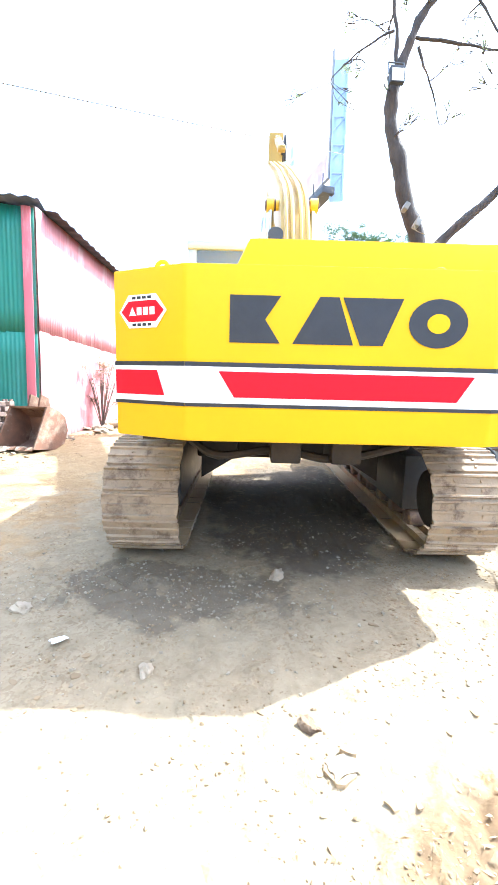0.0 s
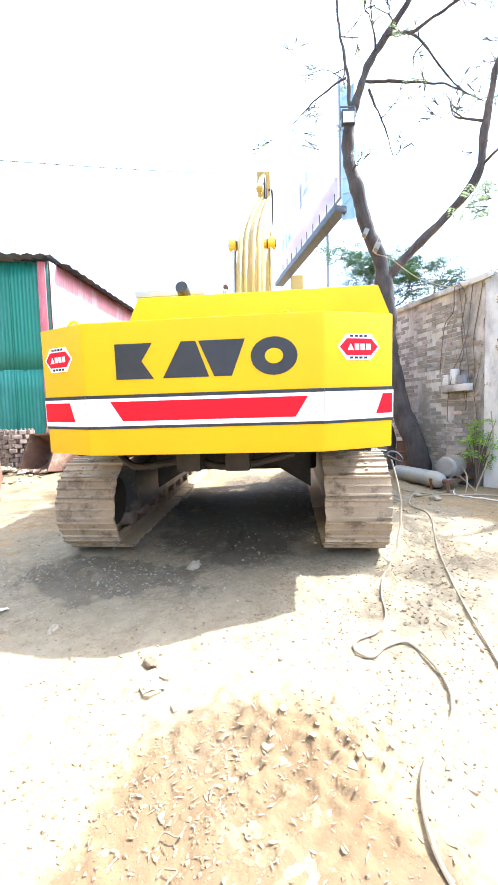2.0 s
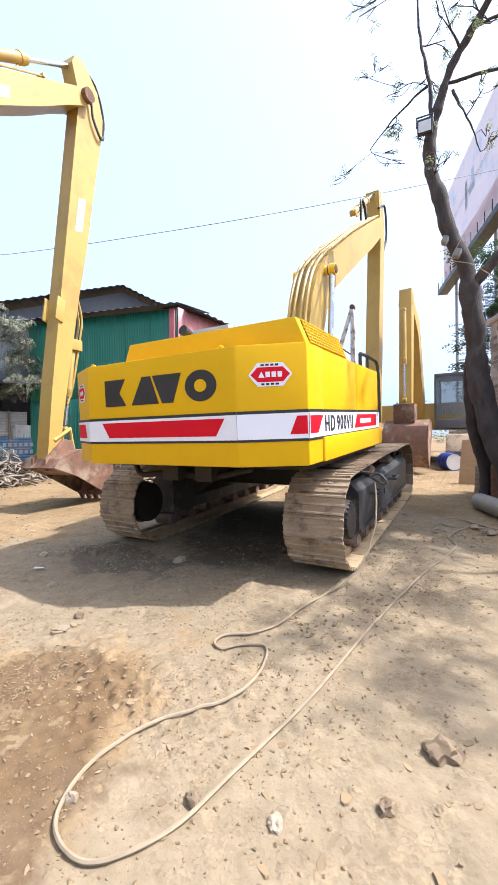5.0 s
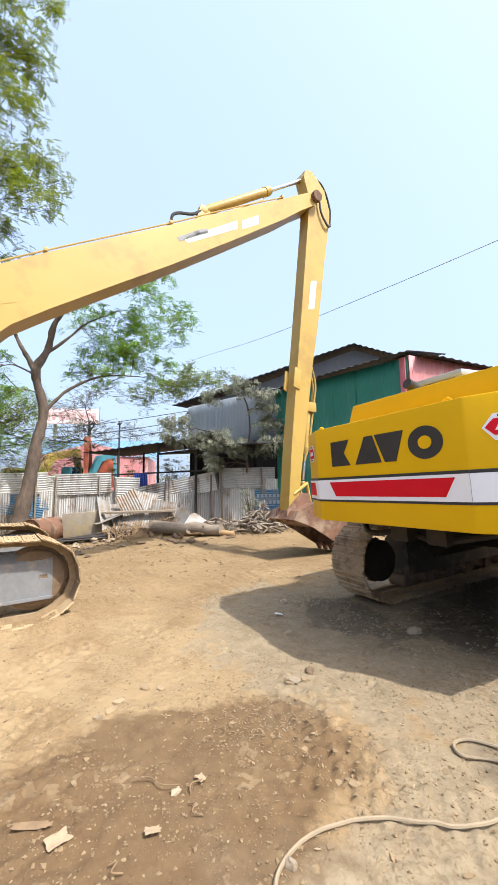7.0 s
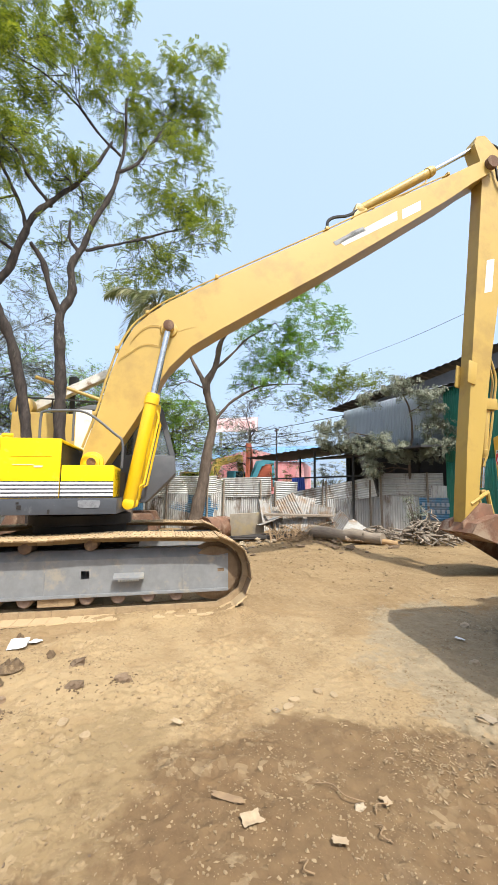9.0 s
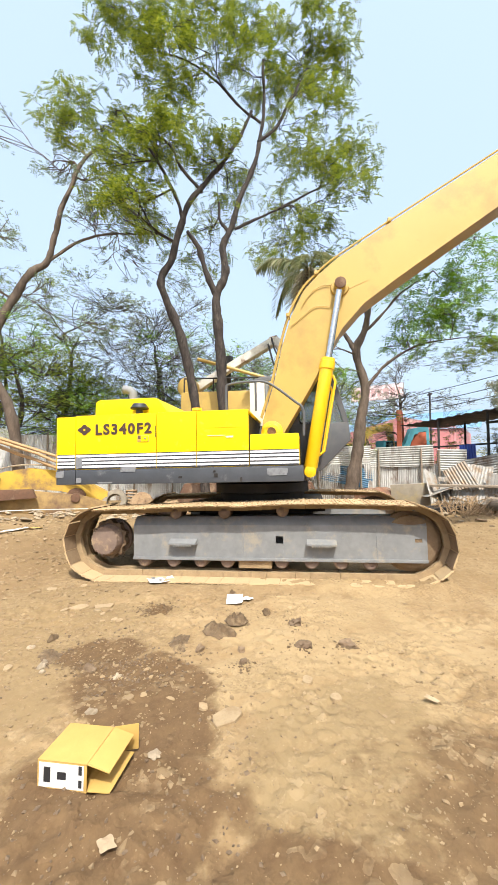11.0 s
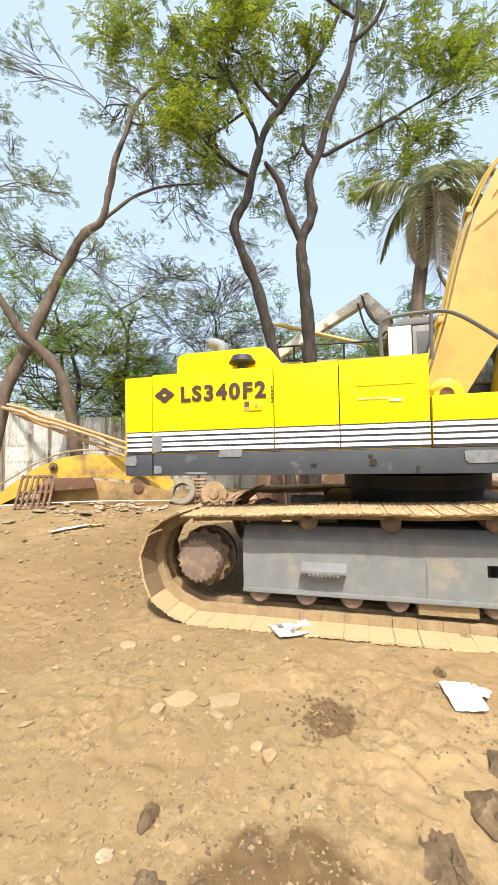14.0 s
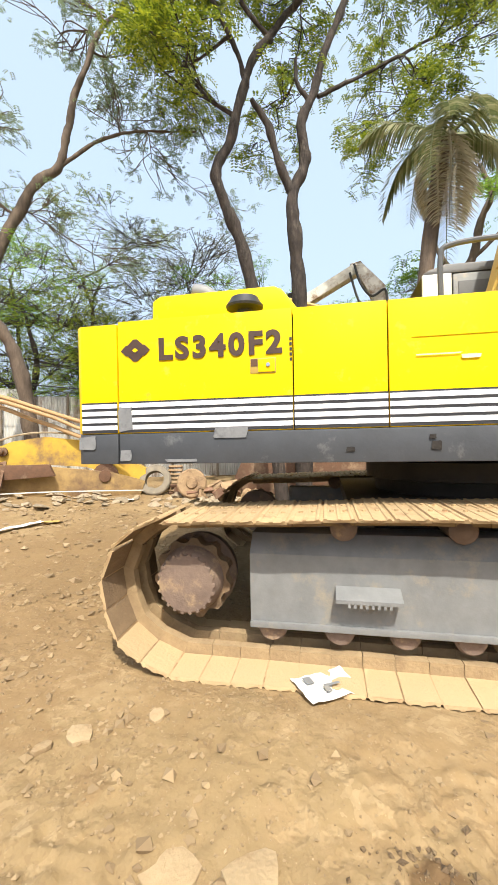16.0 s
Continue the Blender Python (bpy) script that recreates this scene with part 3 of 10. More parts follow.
# ---- sheet-metal shed with green front and pink flank ----
def clad(name, p, q, z0, z1, mat, label, width=0.84, rows=1, sideways=False):
    """A wall of corrugated sheets from p to q on a thin backing; each sheet is a piece."""
    p, q = Vector((*p, 0)), Vector((*q, 0))
    length = (q - p).length
    m = along(p, q)
    bm = bm_new()
    box(bm, (0, 0.03, z0), (length, 0.12, z1))
    wall = part(name, bm, M_WOOD)
    wall.matrix_world = m
    tagged(wall, label, "wall", kind="structure")
    n = max(1, round(length / width))
    w = length / n
    bands = rows if isinstance(rows, list) else [z0 + (z1 - z0) * k / rows for k in range(rows + 1)]
    for k, (a, b) in enumerate(zip(bands, bands[1:])):
        meshes = []
        for s in range(3):
            me = corrugated(w + 0.03, b - a + 0.04, sideways=sideways, seed=k * 7 + s + len(name))
            me.materials.append(mat)
            me.polygons.foreach_set("use_smooth", [True] * len(me.polygons))
            meshes.append(me)
        for i in range(n):
            ob = new("sheet", meshes[(i * 5 + k) % 3])
            ob.parent = wall
            ob.location = (i * w, -0.012 - 0.004 * (i % 2) + 0.006 * k, a - 0.02 * (k == 0))
    return wall


clad("wall_green", (-8.9, 6.95), (-4.25, 8.25), 0.2, 4.95, M_GREEN, "green painted corrugated metal shed front", rows=[0.2, 2.55, 4.9])
clad("wall_pink", (-4.2, 8.28), (-4.02, 13.6), 0.2, 5.0, M_PINK, "sun-bleached pink corrugated metal shed flank", rows=[0.2, 2.6, 4.95])
clad("wall_pale_green", (-4.02, 13.6), (-3.9, 18.5), 0.2, 4.8, M_AQUA, "pale green corrugated metal shed flank", rows=[0.2, 2.6, 4.8])
bm = bm_new()
box(bm, (0, 0, 0), (0.16, 0.10, 4.75), 0.01)
trim = part("trim", bm, M_DEEPPINK)
trim.matrix_world = Matrix.Translation((-4.41, 8.145, 0.2)) @ Matrix.Rotation(radians(15.6), 4, "Z")
tagged(trim, "pink flashing on the corner of the shed", "trim", kind="structure")


def roof_sheets(name, corners, mat, label, count):
    """A sloping roof: four corners, made up of overlapping corrugated sheets as one covering with a thickness."""
    a, b, c, d = [Vector(v) for v in corners]
    bm = bm_new()
    n = count * 10
    up = (b - a).cross(d - a).normalized()
    if up.z < 0:
        up = -up
    grid = []
    for s in (0, 1):
        rows = []
        for i in range(n + 1):
            row = []
            for j in range(5):
                u, v = i / n, j / 4
                p = a * (1 - u) * (1 - v) + b * u * (1 - v) + c * u * v + d * (1 - u) * v
                p = p + up * (0.02 * math.sin(i * math.pi / 2) + 0.02 * noise.noise(p * 0.7) - 0.012 * s)
                row.append(bm.verts.new(p))
            rows.append(row)
        grid.append(rows)
    for rows in grid:
        for i in range(n):
            for j in range(4):
                bm.faces.new((rows[i][j], rows[i + 1][j], rows[i + 1][j + 1], rows[i][j + 1]))
    rim = [(i, 0) for i in range(n + 1)] + [(n, j) for j in range(1, 5)] + [(i, 4) for i in range(n - 1, -1, -1)] + [(0, j) for j in range(3, 0, -1)]
    for (i, j), (k, m) in zip(rim, rim[1:] + rim[:1]):
        bm.faces.new((grid[0][i][j], grid[0][k][m], grid[1][k][m], grid[1][i][j]))
    ob = part(name, bm, mat)
    return tagged(ob, label, "roof", kind="structure")


roof_sheets("roof_green", [(-9.1, 6.6, 4.95), (-4.0, 8.0, 5.02), (-5.3, 11.4, 5.85), (-9.6, 10.2, 5.9)], M_ROOF, "dark rusted corrugated roof of the green shed", 8)
roof_sheets("roof_pink", [(-3.9, 8.5, 4.98), (-3.5, 18.6, 4.85), (-7.0, 18.9, 5.7), (-7.3, 8.9, 5.6)], M_ROOF, "dark corrugated lean-to roof above the pink flank", 12)
# higher roof of the grey shed behind
clad("wall_grey", (-13.4, 5.2), (-8.95, 7.0), 3.25, 5.08, M_GREYWALL, "grey-blue sheet upper wall of the shed", rows=1)
roof_sheets("roof_grey", [(-13.9, 4.6, 5.25), (-8.9, 10.7, 7.35), (-11.0, 13.5, 7.2), (-15.5, 8.4, 5.3)], M_ROOF, "black sheet roof of the grey shed", 12)
roof_sheets("roof_grey_far", [(-8.9, 10.7, 7.35), (-7.5, 12.5, 6.5), (-9.0, 14.6, 6.4), (-11.0, 13.5, 7.2)], M_ROOF, "black sheet roof slope beyond the ridge", 4)
bm = bm_new()
prism(bm, [(0, 4.9), (9.6, 4.9), (9.6, 6.35), (7.45, 7.2), (0.3, 5.15)], 0.35, 0.45, "y")
tagged(part("wall_gable", bm, M_CAB), "dark grey sheet gable wall under the ridge", "wall", kind="structure").matrix_world = along((-13.6, 5.0, 0), (-7.5, 12.5, 0))
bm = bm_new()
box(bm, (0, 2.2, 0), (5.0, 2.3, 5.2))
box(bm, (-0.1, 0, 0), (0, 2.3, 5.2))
tagged(part("wall_shed_back", bm, M_DARK), "near-black back wall inside the open shed", "wall", kind="structure").matrix_world = along((-13.3, 5.3, 0), (-8.9, 7.05, 0))
bm = bm_new()
for i in range(5):
    x = 0.1 + i * 1.15
    box(bm, (x, -0.05, 0.2), (x + 0.1, 0.05, 3.3), 0.008)
tagged(part("wall_posts", bm, M_DARK), "dark posts of the open shed front", "post", kind="structure").matrix_world = along((-13.3, 5.3, 0), (-8.9, 7.05, 0))
bm = bm_new()
box(bm, (-0.2, -1.3, 3.05), (5.0, 0.2, 3.12), 0.01)
tagged(part("roof_awning", bm, M_ROOF), "black sheet awning over the open shed front", "roof", kind="structure").matrix_world = along((-13.3, 5.3, 0), (-8.9, 7.05, 0)) @ pose(0, 0, 0, 5, 0, 0)


# ---- patched sheet-metal fence round the yard ----
def fence_run(p, q, seed, tall=2.05, patch=True, mat=None, upper=True):
    rng = random.Random(seed)
    z = rise((p[0] + q[0]) / 2, (p[1] + q[1]) / 2) - 0.05
    f = thing("sheet_fence", along((*p, z), (*q, z)), "patched fence of weathered corrugated metal sheets on posts", "fence", "yard fence")
    length = math.hypot(q[0] - p[0], q[1] - p[1])
    x = 0.0
    while x < length - 0.2:
        w = min(rng.uniform(0.72, 0.92), length - x + 0.1)
        h = tall * (rng.uniform(0.68, 0.8) if upper else rng.uniform(0.58, 0.68)) if patch else tall * rng.uniform(0.92, 1.08)
        m = mat or (M_BLUESHEET if rng.random() < 0.12 else M_ZINC)
        me = corrugated(w + 0.05, h, seed=int(x * 100) + seed)
        ob = linked("sheet", me, m, f)
        ob.location = (x, 0.02 * rng.random(), 0)
        ob.rotation_euler = (rng.uniform(-0.04, 0.04), rng.uniform(-0.025, 0.025), 0)
        x += w
    if patch and upper:
        x = 0.0
        while x < length - 0.2:
            w = min(rng.uniform(1.4, 2.2), length - x)
            me = corrugated(w + 0.04, 0.72, sideways=True, seed=int(x * 100) + seed + 5)
            ob = linked("sheet", me, M_ZINC, f)
            ob.location = (x, -0.03 - 0.01 * rng.random(), tall - 0.72 + rng.uniform(-0.06, 0.05))
            ob.rotation_euler = (rng.uniform(-0.05, 0.03), rng.uniform(-0.035, 0.035), 0)
            x += w
    x = 0.1
    while x < length:
        bm = bm_new()
        tube(bm, [(0, 0, 0), (rng.uniform(-0.03, 0.03), 0, (tall if upper else tall - 0.25) + rng.uniform(-0.12, 0.08))], [0.038, 0.032], 7)
        ob = part("post", bm, M_WOOD, f)
        ob.location = (x, -0.09, 0)
        x += rng.uniform(1.3, 1.8)
    return f


LINE = [(-9.0, 6.9), (-10.0, 5.2), (-10.9, 3.6), (-11.7, 1.9), (-12.4, 0.0), (-12.9, -2.2), (-12.8, -4.6), (-11.8, -6.8), (-10.3, -8.7), (-8.9, -10.6), (-7.2, -13.6), (-5.2, -16.5)]
for i, (p, q) in enumerate(zip(LINE[1:], LINE)):
    fence_run(p, q, 11 + i, 2.0 if i < 7 else 2.35, i < 7, upper=i not in (1, 2))


# ---- excavators ----
def shoe_mesh(width, pitch, mat, worn=1.0):
    """One triple-grouser track shoe: x across, y along the chain, z outwards."""
    g = pitch / 2
    prof = [(-g + 0.003, 0.0), (g - 0.004, 0.0), (g - 0.004, 0.005), (g + 0.012, 0.005), (g + 0.012, 0.009), (g - 0.004, 0.010), (g - 0.006, 0.014), (g - 0.008, 0.030), (g - 0.022, 0.030), (g - 0.03, 0.014),
            (0.012, 0.014), (0.008, 0.027), (-0.008, 0.027), (-0.012, 0.014), (-g + 0.034, 0.014), (-g + 0.028, 0.030), (-g + 0.014, 0.030), (-g + 0.010, 0.014), (-g + 0.004, 0.009)]
    prof = [(y, z if z <= 0.014 else 0.014 + (z - 0.014) * worn) for y, z in prof]
    bm = bm_new()
    prism(bm, prof, -width / 2, width / 2, "x")
    for v in bm.verts:
        # the plate's corners are cut back, so the edge of the chain is toothed
        if v.co.y > g * 0.55:
            v.co.x *= 1 - 0.035
        elif v.co.y < -g * 0.8:
            v.co.x *= 1 - 0.02
    for x in (-0.10, 0.10):
        box(bm, (x * 0.8 - 0.03, -g * 0.98, -0.065), (x * 0.8 + 0.03, g * 1.0, 0.0))
    for x in (-0.10, 0.10):
        for y in (-0.035, 0.035):
            lathe(bm, (x, y, 0.012), (0, 0, 1), [(0, 0.013), (0.012, 0.013)], 6)
    bmesh.ops.recalc_face_normals(bm, faces=bm.faces)
    me = bpy.data.meshes.new("track_shoe")
    bm.to_mesh(me)
    bm.free()
    me.materials.append(mat)
    me.materials.append(M_LINK)
    me.materials.append(M_INNER)
    for f in me.polygons:
        if f.center.z < 0.0005:
            f.material_index = 1 if f.center.z < -0.002 else 2
    me.polygons.foreach_set("use_smooth", [True] * len(me.polygons))
    me.set_sharp_from_angle(angle=radians(30))
    return me


def chain_path(y0, y1, z0, z1, top, r, low):
    """Points round the chain, from the rear bottom forwards: rear and front wheel centres, height points of the top run."""
    pts = [(y0, low), (y1, low)]
    for k in range(1, 12):
        a = -math.pi / 2 + math.pi * k / 12
        pts.append((y1 + r * math.cos(a), z1 + r * math.sin(a)))
    pts += top
    for k in range(1, 12):
        a = math.pi / 2 + math.pi * k / 12
        pts.append((y0 + r * math.cos(a), z0 + r * math.sin(a)))
    return pts


def track(machine, x, sign, spec, me, mats):
    """A crawler track: chain of shoes, side frame, sprocket, idler, rollers."""
    frame_mat, = mats
    y0, y1, zc, r = spec["rear"], spec["front"], spec["zc"], spec["r"]
    tr = part("track_frame", beam_bm(spec, x, sign), frame_mat, machine, spec["frame_label"])
    pts = chain_path(y0, y1, zc, zc, spec["top"], r, spec["low"])
    loop = pts + pts[:1]
    seg = [math.dist(a, b) for a, b in zip(loop, loop[1:])]
    total = sum(seg)
    n = round(total / spec["pitch"])
    for i in range(n):
        d = (i + 0.3) * total / n
        k = 0
        while d > seg[k]:
            d -= seg[k]
            k += 1
        a, b = Vector(loop[k]), Vector(loop[k + 1])
        p, t = a.lerp(b, d / seg[k]), (b - a).normalized()
        out = Vector((t.y, -t.x))
        ob = new("track_shoe", me)
        ob.parent = tr
        m = Matrix(((1, 0, 0, x), (0, t.x, out.x, p.x), (0, t.y, out.y, p.y), (0, 0, 0, 1)))
        if m.determinant() < 0:
            m = m @ Matrix.Diagonal((-1, 1, 1, 1))
        ob.matrix_basis = m @ pose(0, 0, 0, 0.8 * math.sin(i * 2.3), 0.5 * math.sin(i * 1.7), 0)
    s = sign
    face = x + s * spec["face"]
    bm = bm_new()
    lathe(bm, (face - s * 0.30, y0, zc), (s, 0, 0), [(0, 0.24), (0.08, 0.25), (0.09, 0.20), (0.22, 0.20), (0.24, 0.19), (0.30, 0.185), (0.33, 0.165), (0.34, 0.05)], 28)
    for k in range(22):
        a = 2 * math.pi * k / 22
        lathe(bm, (face + 0.005 * s, y0 + 0.168 * math.cos(a), zc + 0.168 * math.sin(a)), (s, 0, 0), [(0, 0.012), (0.03, 0.011)], 6)
    part("final_drive", bm, spec.get("hub", M_ROLLER), tr, "final drive hub ringed with bolts")
    bm = bm_new()
    ring = []
    for k in range(44):
        a = 2 * math.pi * k / 44
        rr = r - 0.20 + (0.03 if (k // 2) % 2 else 0)
        ring.append((y0 + rr * math.cos(a), zc + rr * math.sin(a)))
    prism(bm, ring, x - 0.045, x + 0.045, "x")
    part("sprocket", bm, M_SPROCKET, tr)
    bm = bm_new()
    lathe(bm, (x - 0.12, y1, zc), (1, 0, 0), [(0, 0.2), (0.02, r - 0.12), (0.06, r - 0.12), (0.08, r - 0.07), (0.16, r - 0.07), (0.18, r - 0.12), (0.22, r - 0.12), (0.24, 0.2)], 28)
    part("idler", bm, spec.get("hub", M_INNER), tr)
    for y in spec["rollers"]:
        bm = bm_new()
        lathe(bm, (face - s * 0.30, y, 0.20), (s, 0, 0), [(0, 0.07), (0.02, 0.085), (0.25, 0.085), (0.26, 0.07), (0.275, 0.07), (0.28, 0.02)], 16)
        part("track_roller", bm, M_ROLLER, tr)
    for y, z in spec["carriers"]:
        bm = bm_new()
        lathe(bm, (face - s * 0.30, y, z - 0.09), (s, 0, 0), [(0, 0.06), (0.02, 0.075), (0.26, 0.075), (0.28, 0.05), (0.30, 0.02)], 16)
        box(bm, (face - s * 0.2 - 0.04, y - 0.05, z - 0.3), (face - s * 0.2 + 0.04, y + 0.05, z - 0.09))
        part("carrier_roller", bm, M_ROLLER, tr)
    return tr


def beam_bm(spec, x, s):
    """The box-section side frame of a track with a square hole through its face plate."""
    bm = bm_new()
    y0, y1, zb, zt = spec["beam"]
    face = x + s * spec["face"]
    holes = spec["holes"]
    back = x - s * 0.16
    prof = [(face - s * 0.002, zb), (face - s * 0.002, zt - 0.07), (face - s * 0.10, zt + 0.03), (back, zt + 0.03), (back, zb)]
    cuts = sorted([(h[0] - h[2], h[0] + h[2], h[1] - h[3], h[1] + h[3]) for h in holes])
    edge = y0
    for a, b, c, d in cuts + [(y1, y1, 0, 0)]:
        prism(bm, prof, edge, a, "y")
        if b > a:
            inner = [(p[0] - s * (0.22 if abs(p[0] - face) < 0.01 else 0), p[1]) for p in prof]
            prism(bm, inner, a, b, "y")
            f0, f1 = min(face - s * 0.03, face), max(face - s * 0.03, face)
            box(bm, (f0, a, zb), (f1, b, c))
            box(bm, (f0, a, d), (f1, b, zt - 0.07))
            prism(bm, [(face - s * 0.002, zt - 0.07), (face - s * 0.10, zt + 0.03), (face - s * 0.22, zt + 0.03), (face - s * 0.22, zt - 0.07)], a, b, "y")
        edge = b
    box(bm, (min(face, face + s * 0.02), y0, zb - 0.005), (max(face, face + s * 0.02), y1, zb + 0.03), 0.004)
    return bm


def decal(parent, name, p, q, pts, mat, lift=0.003, thick=0.0015, label=""):
    """A thin sticker: polygon of (along, height) on the upright plane through p and q (in the parent's frame)."""
    p, q = Vector((*p, 0)), Vector((*q, 0))
    u = (q - p).normalized()
    nrm = Vector((u.y, -u.x, 0))
    bm = bm_new()
    lo = [bm.verts.new(p + u * a + Vector((0, 0, z)) + nrm * lift) for a, z in pts]
    hi = [bm.verts.new(p + u * a + Vector((0, 0, z)) + nrm * (lift + thick)) for a, z in pts]
    bm.faces.new(hi)
    bm.faces.new(lo[::-1])
    k = len(pts)
    for i in range(k):
        bm.faces.new((lo[i], lo[(i + 1) % k], hi[(i + 1) % k], hi[i]))
    return part(name, bm, mat, parent, label, sharp=True)


def words(parent, text, p, q, a, z, width, height, mat, bold=0.012, lift=0.004):
    me = text_mesh(text, width, height, bold)
    p, q = Vector((*p, 0)), Vector((*q, 0))
    u = (q - p).normalized()
    ob = linked("lettering", me, mat, parent, sharp=True)
    ob.matrix_basis = along(p + u * a + Vector((u.y, -u.x, 0)) * lift + Vector((0, 0, z)), p + u * (a + 1) + Vector((u.y, -u.x, 0)) * lift + Vector((0, 0, z)))
    return ob


def girder(parent, name, top, low, x, half, mat, label=""):
    """A boom or arm of box section between a top line and an underside line of (y, z)."""
    bm = bm_new()
    prism(bm, list(top) + list(low)[::-1], x - half, x + half, "x")
    ob = part(name, bm, mat, parent, label, 25)
    return ob


def ram(parent, p, q, split, r, mat, name="hydraulic_cylinder", label=""):
    """A hydraulic cylinder from p to q: painted barrel, chromed rod, collars, eyes and an oil pipe."""
    p, q = Vector(p), Vector(q)
    d = (q - p).normalized()
    length = (q - p).length
    bm = bm_new()
    cut = length * split
    lathe(bm, p, d, [(-0.06, r * 0.5), (-0.05, r * 0.8), (0.05, r * 0.9), (0.07, r), (cut - 0.16, r), (cut - 0.15, r * 1.15), (cut - 0.05, r * 1.15), (cut - 0.04, r * 1.05), (cut, r * 1.02), (cut + 0.005, r * 0.6)], 18)
    side = d.cross(Vector((1, 0, 0)))
    side = side.normalized() if side.length > 0.1 else Vector((0, 1, 0))
    tube(bm, [p + d * 0.25 + side * r, p + d * 0.3 + side * (r + 0.05), p + d * (cut - 0.3) + side * (r + 0.05), p + d * (cut - 0.22) + side * r], 0.018, 6)
    cyl = part(name, bm, mat, parent, label)
    bm = bm_new()
    tube(bm, [p + d * cut, q - d * 0.08], r * 0.52, 14)
    part("rod", bm, M_CHROME, cyl, "chromed piston rod")
    for c in (p, q):
        bm = bm_new()
        lathe(bm, c - Vector((r * 0.95, 0, 0)), (1, 0, 0), [(0, r * 0.55), (0.01, r * 0.85), (r * 1.9 - 0.01, r * 0.85), (r * 1.9, r * 0.55)], 16)
        part("pin_eye", bm, M_RUST if c == q and mat == M_CYL else mat, cyl)
    return cyl


def hose(parent, pts, r=0.018, mat=None, name="hose"):
    bm = bm_new()
    tube(bm, smooth_path(pts, 5), r, 6)
    return part(name, bm, mat or M_RUBBER, parent)


def bucket_bm(prof, x0, x1, thick=0.03):
    """A digging bucket: curved shell with side plates; prof runs (y, z) from the lip round to the hinge."""
    bm = bm_new()
    n = len(prof)
    inner = []
    c = (sum(p[0] for p in prof) / n, sum(p[1] for p in prof) / n)
    for p in prof:
        d = math.dist(p, c)
        inner.append((p[0] + (c[0] - p[0]) * thick / d, p[1] + (c[1] - p[1]) * thick / d))
    prism(bm, list(prof) + inner[::-1], x0, x1, "x")
    for a in (x0 - 0.012, x1 - 0.018):
        prism(bm, list(prof), a, a + 0.03, "x")
    return bm


# the ochre-and-lemon excavator with the long arm
LS = thing("excavator", Matrix.Translation((-3.200, -2.279, 0.03)) @ Matrix.Rotation(radians(5.4), 4, "Z") @ Matrix.Rotation(radians(1.2), 4, "X"),
           "yellow crawler excavator with long ochre boom, charcoal skirt and dusty tracks", "excavator", "parked excavators")


def lz(y, z):
    return z - 0.03


def level(parent, before, degrees):
    """Sets the parts added since then plumb, while their machine stands on a slope."""
    for ob in parent.children:
        if ob not in before:
            ob.matrix_basis = Matrix.Rotation(radians(-degrees), 4, "X") @ ob.matrix_basis


